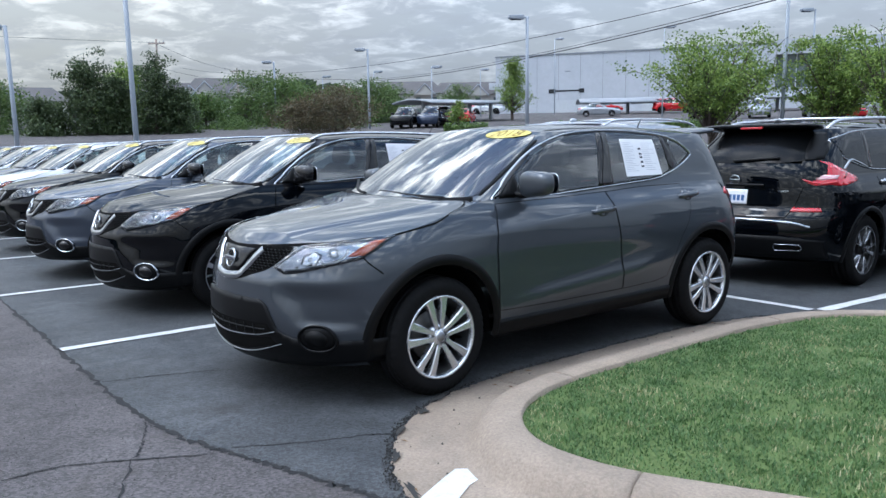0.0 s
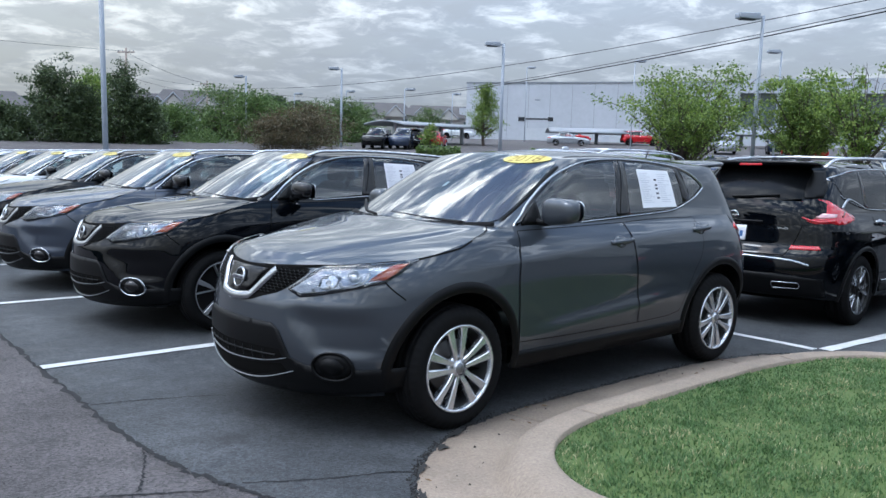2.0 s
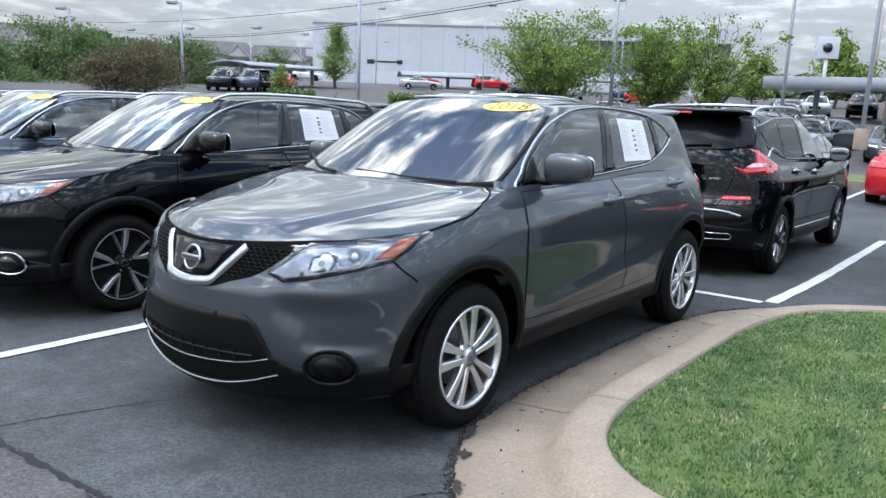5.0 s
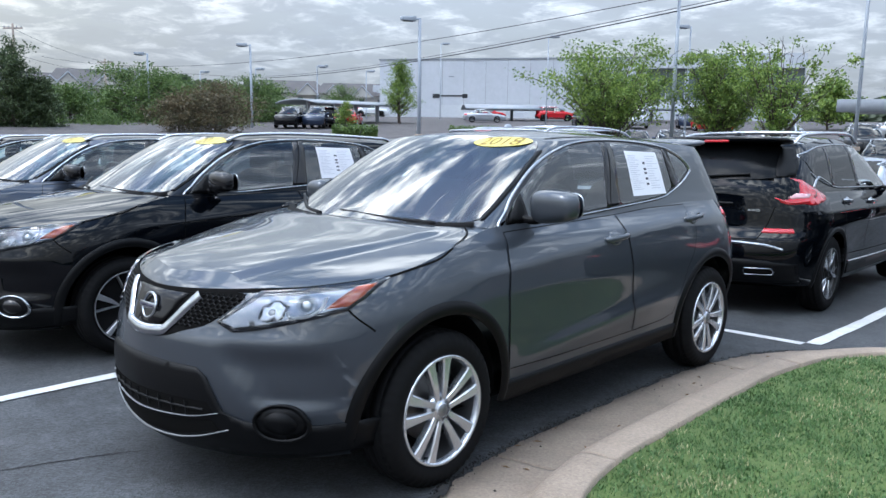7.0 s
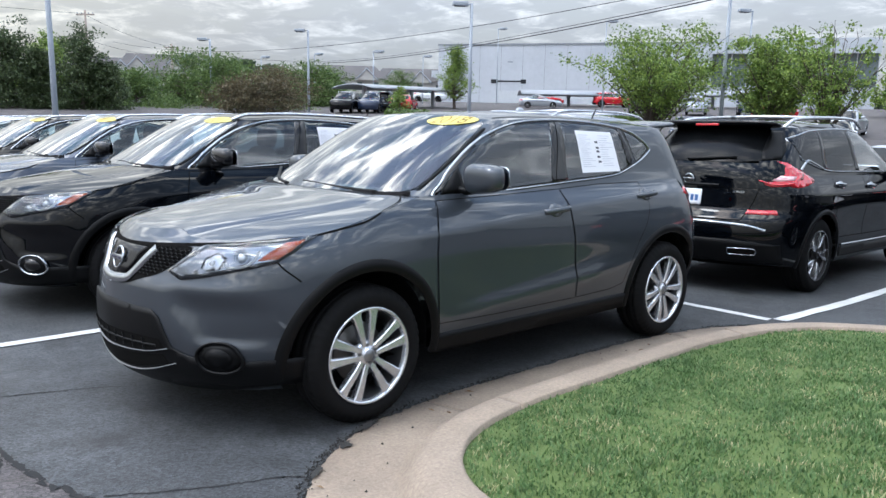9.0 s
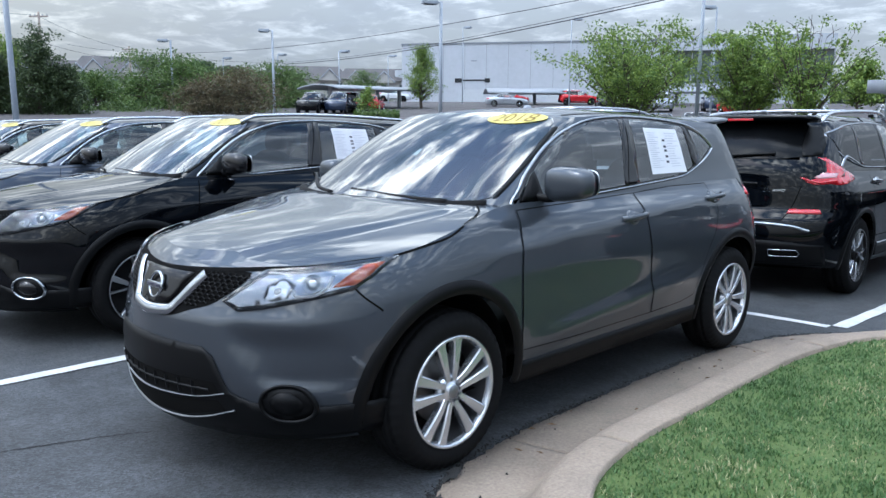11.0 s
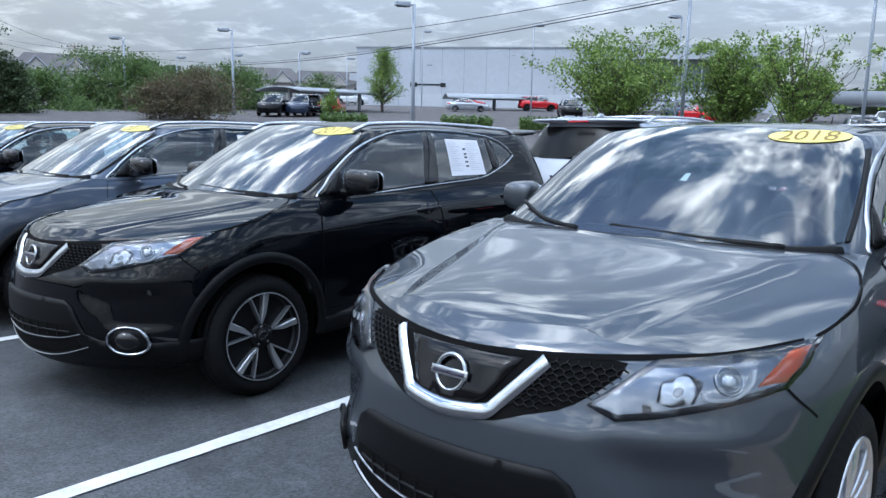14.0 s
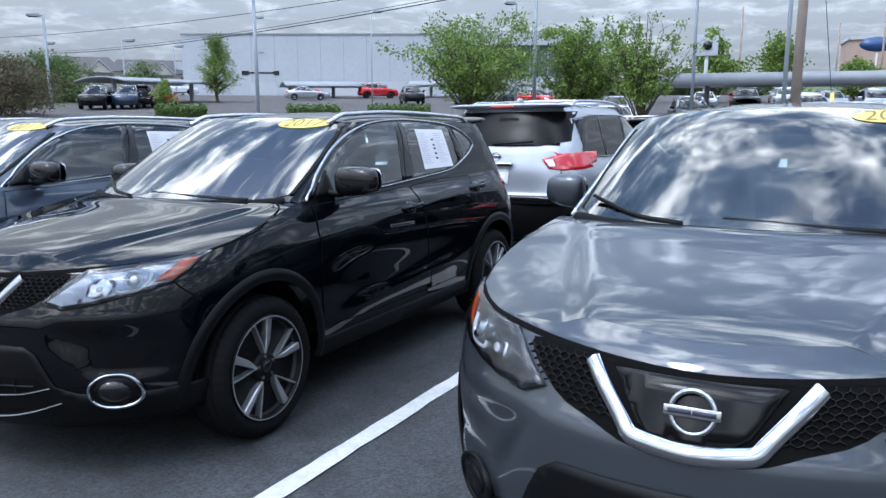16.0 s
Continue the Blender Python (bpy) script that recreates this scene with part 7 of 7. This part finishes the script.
def warehouse():
    t = thing("warehouse", "large pale grey panelled dealership building", "building")
    a, b = Vector(turned(-111.5, 93.0)), Vector(turned(-47.1, 131.1))
    d = (b - a).normalized()
    n = Vector((-d.y, d.x))
    L = (b - a).length

    def at(s, off):
        q = a + d * s + n * off
        return (q.x, q.y)
    part("wall", rect_wall(at(0, 0), at(L * 0.66, 0), 2.00, 13.63, 40), WALL_WHITE, t, "", False)
    part("side_wing", rect_wall(at(-3.2, 5), at(0, 5), 2.00, 9.28, 30), WALL_WHITE, t, "", False)
    part("showroom_fascia", rect_wall(at(L * 0.66, -0.6), at(L, -0.6), 11.89, 14.28, 30), WALL_WHITE, t, "", False)
    glass_wall = part("showroom_glass", rect_wall(at(L * 0.66, 0.6), at(L, 0.6), 6.46, 11.89, 25), GLASS_WALL, t, "dark glazed showroom front", False)
    part("showroom_base", rect_wall(at(L * 0.66, 0.3), at(L, 0.3), 2.00, 6.46, 25), WALL_WHITE, t, "", False)
    for k in range(9):
        s = L * 0.66 + (L * 0.34) * k / 8
        part("mullion", rect_wall(at(s - 0.08, 0.45), at(s + 0.08, 0.45), 6.46, 11.89, 0.3), METAL_WHITE, glass_wall, "", False)
    for k in range(1, 12):
        s = L * 0.66 * k / 12
        part("panel_joint", rect_wall(at(s - 0.03, -0.02), at(s + 0.03, -0.02), 2.00, 13.63, 0.06), METAL_GREY, t, "", False)
    part("parapet", rect_wall(at(-0.1, -0.12), at(L * 0.66, -0.12), 13.63, 13.90, 1.0), METAL_GREY, t, "", False)
    for s, w, z1 in ((11.9, 4.7, 5.4), (18.7, 2.2, 5.0), (27.7, 4.7, 5.6), (35.0, 4.7, 5.6)):
        part("door", rect_wall(at(s, -0.06), at(s + w, -0.06), 2.0, z1, 0.1), LAMP_DARK if w < 3 else METAL_WHITE, t, "", False)
    part("vent_band", rect_wall(at(10.7, -0.05), at(17.0, -0.05), 6.94, 7.22, 0.1), LAMP_DARK, t, "", False)
    part("vent", rect_wall(at(10.5, -0.08), at(11.8, -0.08), 6.67, 7.43, 0.1), LAMP_DARK, t, "", False)
    part("vent", rect_wall(at(16.2, -0.08), at(17.2, -0.08), 6.67, 7.43, 0.1), LAMP_DARK, t, "", False)
    part("wall_sign", rect_wall(at(13.6, -0.06), at(14.6, -0.06), 10.48, 10.69, 0.1), METAL_GREY, t, "", False)


GLASS_WALL = material("building_glass", (0.12, 0.15, 0.155), 0.12)
ROOF = grain(material("shingle_roof", (0.085, 0.080, 0.082), 0.9), 6, 0.5, big=0.8)
SIDING = grain(material("siding", (0.46, 0.45, 0.43), 0.8), 4, 0.3, big=0.5)
warehouse()


def house(x, y, z, turn, w, dpt, h, ridge, gables):
    x, y = turned(x, y)
    t = thing("apartment_house", "grey sided apartment house with a dark gabled roof", "house", pose(x, y, z, 0, 0, turn))
    part("wall", box(0, 0, h / 2, w, dpt, h), SIDING, t, "", False)
    o = 0.5
    v = [(-w / 2 - o, -dpt / 2 - o, h), (w / 2 + o, -dpt / 2 - o, h), (w / 2 + o, dpt / 2 + o, h), (-w / 2 - o, dpt / 2 + o, h), (-w / 2 + 1.5, 0, h + ridge), (w / 2 - 1.5, 0, h + ridge)]
    part("roof", (v, [[0, 1, 5, 4], [1, 2, 5], [2, 3, 4, 5], [3, 0, 4], [3, 2, 1, 0]]), ROOF, t, "", False)
    for gx in gables:
        g = [(gx - 1.9, -dpt / 2 - 0.9, h - 0.3), (gx + 1.9, -dpt / 2 - 0.9, h - 0.3), (gx, -dpt / 2 - 0.9, h + ridge * 0.62), (gx - 1.9, 0, h - 0.3), (gx + 1.9, 0, h - 0.3), (gx, 0, h + ridge * 0.62)]
        gable = part("gable", (g, [[0, 1, 2], [3, 5, 4], [0, 3, 4, 1]]), SIDING, t, "", False)
        up_ = [(gx - 2.2, -dpt / 2 - 1.1, h - 0.5), (gx, -dpt / 2 - 1.1, h + ridge * 0.66), (gx + 2.2, -dpt / 2 - 1.1, h - 0.5), (gx - 2.2, 0, h - 0.5), (gx, 0, h + ridge * 0.66), (gx + 2.2, 0, h - 0.5)]
        part("gable_roof", ([(a, b, c + k) for k in (0.02, 0.14) for a, b, c in up_], [[6, 7, 10, 9], [7, 8, 11, 10], [0, 3, 4, 1], [1, 4, 5, 2], [0, 1, 7, 6], [1, 2, 8, 7]]), ROOF, gable, "", False)
        part("gable_trim", ([(a, b - 0.02, c) for a, b, c in [(gx - 2.2, -dpt / 2 - 1.1, h - 0.5), (gx, -dpt / 2 - 1.1, h + ridge * 0.66), (gx + 2.2, -dpt / 2 - 1.1, h - 0.5), (gx + 2.2, -dpt / 2 - 1.1, h - 0.25), (gx, -dpt / 2 - 1.1, h + ridge * 0.66 + 0.25), (gx - 2.2, -dpt / 2 - 1.1, h - 0.25)]], [[0, 1, 4, 5], [1, 2, 3, 4]]), WALL_WHITE, gable, "", False)
        part("window", box(gx, -dpt / 2 - 0.92, h * 0.55, 1.1, 0.08, 1.3), GLASS_WALL, t, "", False)
        part("window", box(gx, -dpt / 2 - 0.02, h * 0.2, 1.1, 0.08, 1.3), GLASS_WALL, t, "", False)
    n = int(w / 3.2)
    for k in range(n):
        for zz in (0.28, 0.72):
            part("window", box(-w / 2 + (k + 0.5) * w / n, -dpt / 2 - 0.02, h * zz, 1.0, 0.08, 1.25), GLASS_WALL, t, "", False)


house(-121, 33, 1.5, 73, 13, 10, 4.6, 2.4, (-3.5, 3.5))
house(-117, 43, 1.5, 68, 15, 10, 5.0, 2.7, (-4.5, 0.5, 5.0))
house(-128, 82, 2.5, 56, 16, 10, 4.8, 2.6, (-4.5, 4.5))
house(-121, 96, 2.5, 51, 18, 10, 4.6, 2.6, (-5.5, 0.0, 5.5))
house(-124, 12, 1.5, 82, 14, 10, 4.0, 2.2, (0.0,))

# ---- carports ----
def carport(ax, ay, bx, by, z, depth, posts, arch=0.5, thick=0.28, base=0.6, dark=False):
    t = thing("carport", "white steel carport over parked cars", "carport")
    a, b = Vector(turned(ax, ay)), Vector(turned(bx, by))
    d = (b - a).normalized()
    n = Vector((-d.y, d.x))
    verts, cols = [], 13
    for layer in (0, -thick):
        for i in range(cols):
            u = i / (cols - 1)
            zz = z + arch * (1 - (2 * u - 1) ** 2) + layer
            for k in (0, 1):
                q = (a, b)[k] + n * depth * u
                verts.append((q.x, q.y, zz))
    f = grid_faces(cols, 2) + [[cols * 2 + i for i in q][::-1] for q in grid_faces(cols, 2)]
    m = cols * 2
    f += [[i * 2, (i + 1) * 2, m + (i + 1) * 2, m + i * 2] for i in range(cols - 1)]
    f += [[i * 2 + 1, m + i * 2 + 1, m + (i + 1) * 2 + 1, (i + 1) * 2 + 1] for i in range(cols - 1)]
    f += [[0, m, m + 1, 1], [m - 2, m - 1, 2 * m - 1, 2 * m - 2]]
    part("canopy", (verts, f), METAL_GREY, t)
    L = (b - a).length
    for k in range(posts):
        q = a + d * L * (k + 0.5) / posts + n * depth * 0.5
        part("post", box(q.x, q.y, (base + z) / 2, 0.3, 0.3, z - base + arch, 0.02), METAL_GREY if dark else METAL_WHITE, t)
    return t


carport(-55.5, 38.2, -57.6, 51.3, 3.55, 5.5, 4, 0.35, 0.14)
carport(-60.2, 62.9, -52.5, 72.0, 3.7, 5.5, 3, 0.5, 0.16, base=1.0, dark=True)
carport(-51.7, 75.0, -38.0, 81.0, 3.9, 5.5, 3, 0.5, 0.16, base=1.0, dark=True)
carport(-13.5, 46.0, 14.0, 49.5, 3.45, 6.0, 5, 0.1, 0.75, 0.8, True)

# ---- far parked cars ----
FAR = ((-51.8, 32.9, 40, PAINT_BLACK, "v"), (-51.3, 35.3, 40, PAINT_NAVY, "v"), (-52.2, 37.5, 220, PAINT_BLACK, "v"), (-54.4, 41.2, 220, PAINT_RED, "s"), (-81.7, 66.4, 130, PAINT_WHITE, "v"),
       (-78.0, 87.4, 130, PAINT_RED, "s"), (-53.5, 71.5, 130, PAINT_RED, "v"), (-55.0, 60.5, 130, PAINT_SILVER, "s"), (-40.0, 58.0, 40, PAINT_BLACK, "v"), (-36.0, 61.0, 30, PAINT_SILVER, "v"), (-32.5, 64.0, 30, PAINT_NAVY, "v"), (-28.0, 60.0, 60, PAINT_RED, "s"),
       (-6.5, 33.5, -20, PAINT_GREY, "s"), (-9.5, 38.0, 20, PAINT_BLACK, "v"), (-4.0, 40.5, 15, PAINT_WHITE, "v"), (-12.8, 36.0, 20, PAINT_WHITE, "s"), (-1.0, 44.0, 10, PAINT_SILVER, "v"), (2.2, 44.5, 10, PAINT_WHITE, "s"), (-14.5, 41.0, 10, PAINT_SILVER, "s"),
       (-16.5, 32.0, 30, PAINT_BLACK, "v"), (-19.5, 33.5, 30, PAINT_NAVY, "s"), (5.5, 45.5, 10, PAINT_BLACK, "s"), (8.8, 46.0, 10, PAINT_SILVER, "s"),
       (-9.6, 55.0, 10, PAINT_BLACK, "v"), (-6.9, 55.4, 10, PAINT_WHITE, "v"), (-4.2, 55.8, 10, PAINT_SILVER, "s"), (-12.4, 54.6, 10, PAINT_WHITE, "s"), (-8.0, 62.0, 10, PAINT_SILVER, "v"), (-5.0, 62.4, 10, PAINT_NAVY, "s"), (-11.0, 61.6, 10, PAINT_RED, "s"),
       (-3.4, 31.2, 10, PAINT_GREY, "s"), (-6.4, 30.8, 10, PAINT_BLACK, "v"), (-0.6, 31.5, 10, PAINT_WHITE, "v"))
for x, y, turn, mat, kind in FAR:
    x, y = turned(x, y)
    z = lot_height(x, y)
    base = (DOWN @ Vector((x, y, z)))
    src, old, word = (SALOON, PAINT_SILVER, "saloon") if kind == "s" else (SUV, PAINT_BLACK, "SUV")
    tint = {"black_paint": "black", "navy_paint": "dark blue", "silver_paint": "silver", "red_paint": "red", "white_paint": "white", "gunmetal_paint": "grey"}[mat.name]
    c = repaint(copy_thing(src, Matrix.Translation(base) @ pose(0, 0, 0, 0, 0, turn)), old, mat, f"{tint} {word} parked on the far lot")
    tagged(c, group="cars on the far lot")
    thin_out(c, ("drum_back", "brake_disc", "hub_cap", "plate_bar", "badge_letters", "exhaust_opening", "light_bar", "backrest", "headrest") + (("spoke",) if math.hypot(x, y) > 42 else ()))

# ---- signs ----
def sign_post(x, y, z0, z1, w, h, mat, disc, label):
    x, y = turned(x, y)
    t = thing("sign", label, "sign", pose(x, y, 0, 0, 0, 15))
    part("post", tube([(0, 0, z0), (0, 0, z1)], 0.14, 10), METAL_WHITE, t)
    part("panel", box(0, -0.1, z1 - h / 2, w, 0.25, h, 0.03) if disc else moved(lathe([(0.0, -0.15), (1.0, -0.15), (1.0, 0.15), (0.0, 0.15)], 36, "z"), pose(0, -0.1, z1) @ Matrix.Diagonal((w / 2, 1, h / 2, 1)) @ pose(0, 0, 0, 90)), mat, t)
    if disc:
        part("emblem", moved(lathe([(0.0, 0.0), (0.34, 0.0), (0.34, 0.06), (0.0, 0.06)], 28, "z"), pose(0, -0.24, z1 - h / 2, 90)), GLOSS_BLACK, t)


SIGN_BLUE = material("blue_sign", (0.03, 0.07, 0.20), 0.35)
sign_post(-13.6, 60.0, 1.0, 6.9, 1.6, 1.6, WALL_WHITE, True, "white square sign with a dark round emblem on a post")
sign_post(-4.4, 136.0, 2.0, 10.7, 5.2, 2.2, SIGN_BLUE, False, "blue oval sign on a post")
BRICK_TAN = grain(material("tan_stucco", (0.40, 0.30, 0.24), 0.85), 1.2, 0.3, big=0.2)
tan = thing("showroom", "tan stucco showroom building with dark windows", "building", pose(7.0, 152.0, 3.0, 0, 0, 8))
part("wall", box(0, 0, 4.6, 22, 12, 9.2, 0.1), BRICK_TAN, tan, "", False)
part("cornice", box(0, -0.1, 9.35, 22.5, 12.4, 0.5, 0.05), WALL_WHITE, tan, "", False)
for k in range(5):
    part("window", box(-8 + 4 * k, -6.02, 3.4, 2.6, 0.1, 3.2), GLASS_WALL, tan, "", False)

# ---- distant land ----
def ridge(name, label, pts, base, tops, mat, seed):
    rng = random.Random(seed)
    verts = []
    for (x, y), h in zip(pts, tops):
        verts += [(x, y, base), (x, y, h)]
    tagged(part(name, (verts, grid_faces(len(pts), 2)), mat), label, "hills", kind="structure")


FAR_WOOD = leaf_material("far_woods", (0.035, 0.055, 0.030), (0.07, 0.095, 0.05))
GRASS_FAR = grain(material("far_grass", (0.075, 0.105, 0.035), 0.95), 2.5, 0.5, big=0.2)


def far_woods(a0, a1, dist, low, high, count, seed):
    """A belt of woods round the place, as single tufts; one stretch is added out of view."""
    rng = random.Random(seed)
    v, f = [], []
    for _ in range(count):
        a = radians(rng.uniform(a0, a1))
        r = dist * rng.uniform(0.94, 1.06)
        hill = high * (0.55 + 0.45 * noise.noise(Vector((a * 7, seed, 0))) + 0.18 * noise.noise(Vector((a * 45, seed, 2))))
        p = Vector((r * math.cos(a), r * math.sin(a), low + (hill - low) * math.sqrt(rng.random())))
        n = Vector((rng.gauss(0, 1), rng.gauss(0, 1), rng.gauss(0.6, 0.8))).normalized()
        s = dist * 0.011 * rng.uniform(0.5, 1.2)
        u = n.orthogonal().normalized() * s
        w = n.cross(u)
        k = len(v)
        v += [p - u, p + w * 0.8, p + u, p - w * 0.8]
        f.append([k, k + 1, k + 2, k + 3])
    tagged(part("far_woods", (v, f), FAR_WOOD, None, "", False), "distant green woods along the horizon", "woods", kind="stuff")


far_woods(95, 215, 260, 1.0, 13.0, 16000, 2)
far_woods(150, 185, 420, 4.0, 26.0, 7000, 5)
# unseen belt behind the viewpoint, added to close the horizon in the cars' reflections
far_woods(215, 455, 230, -4.0, 10.0, 16000, 3)
bank = part("grass_bank", ([(-7, 84, 1.6), (60, 84, 1.6), (60, 128, 5.6), (-11, 128, 5.0)], [[0, 1, 2, 3]]), GRASS_FAR)
tagged(bank, "sloping green grass bank", "grass", kind="structure")
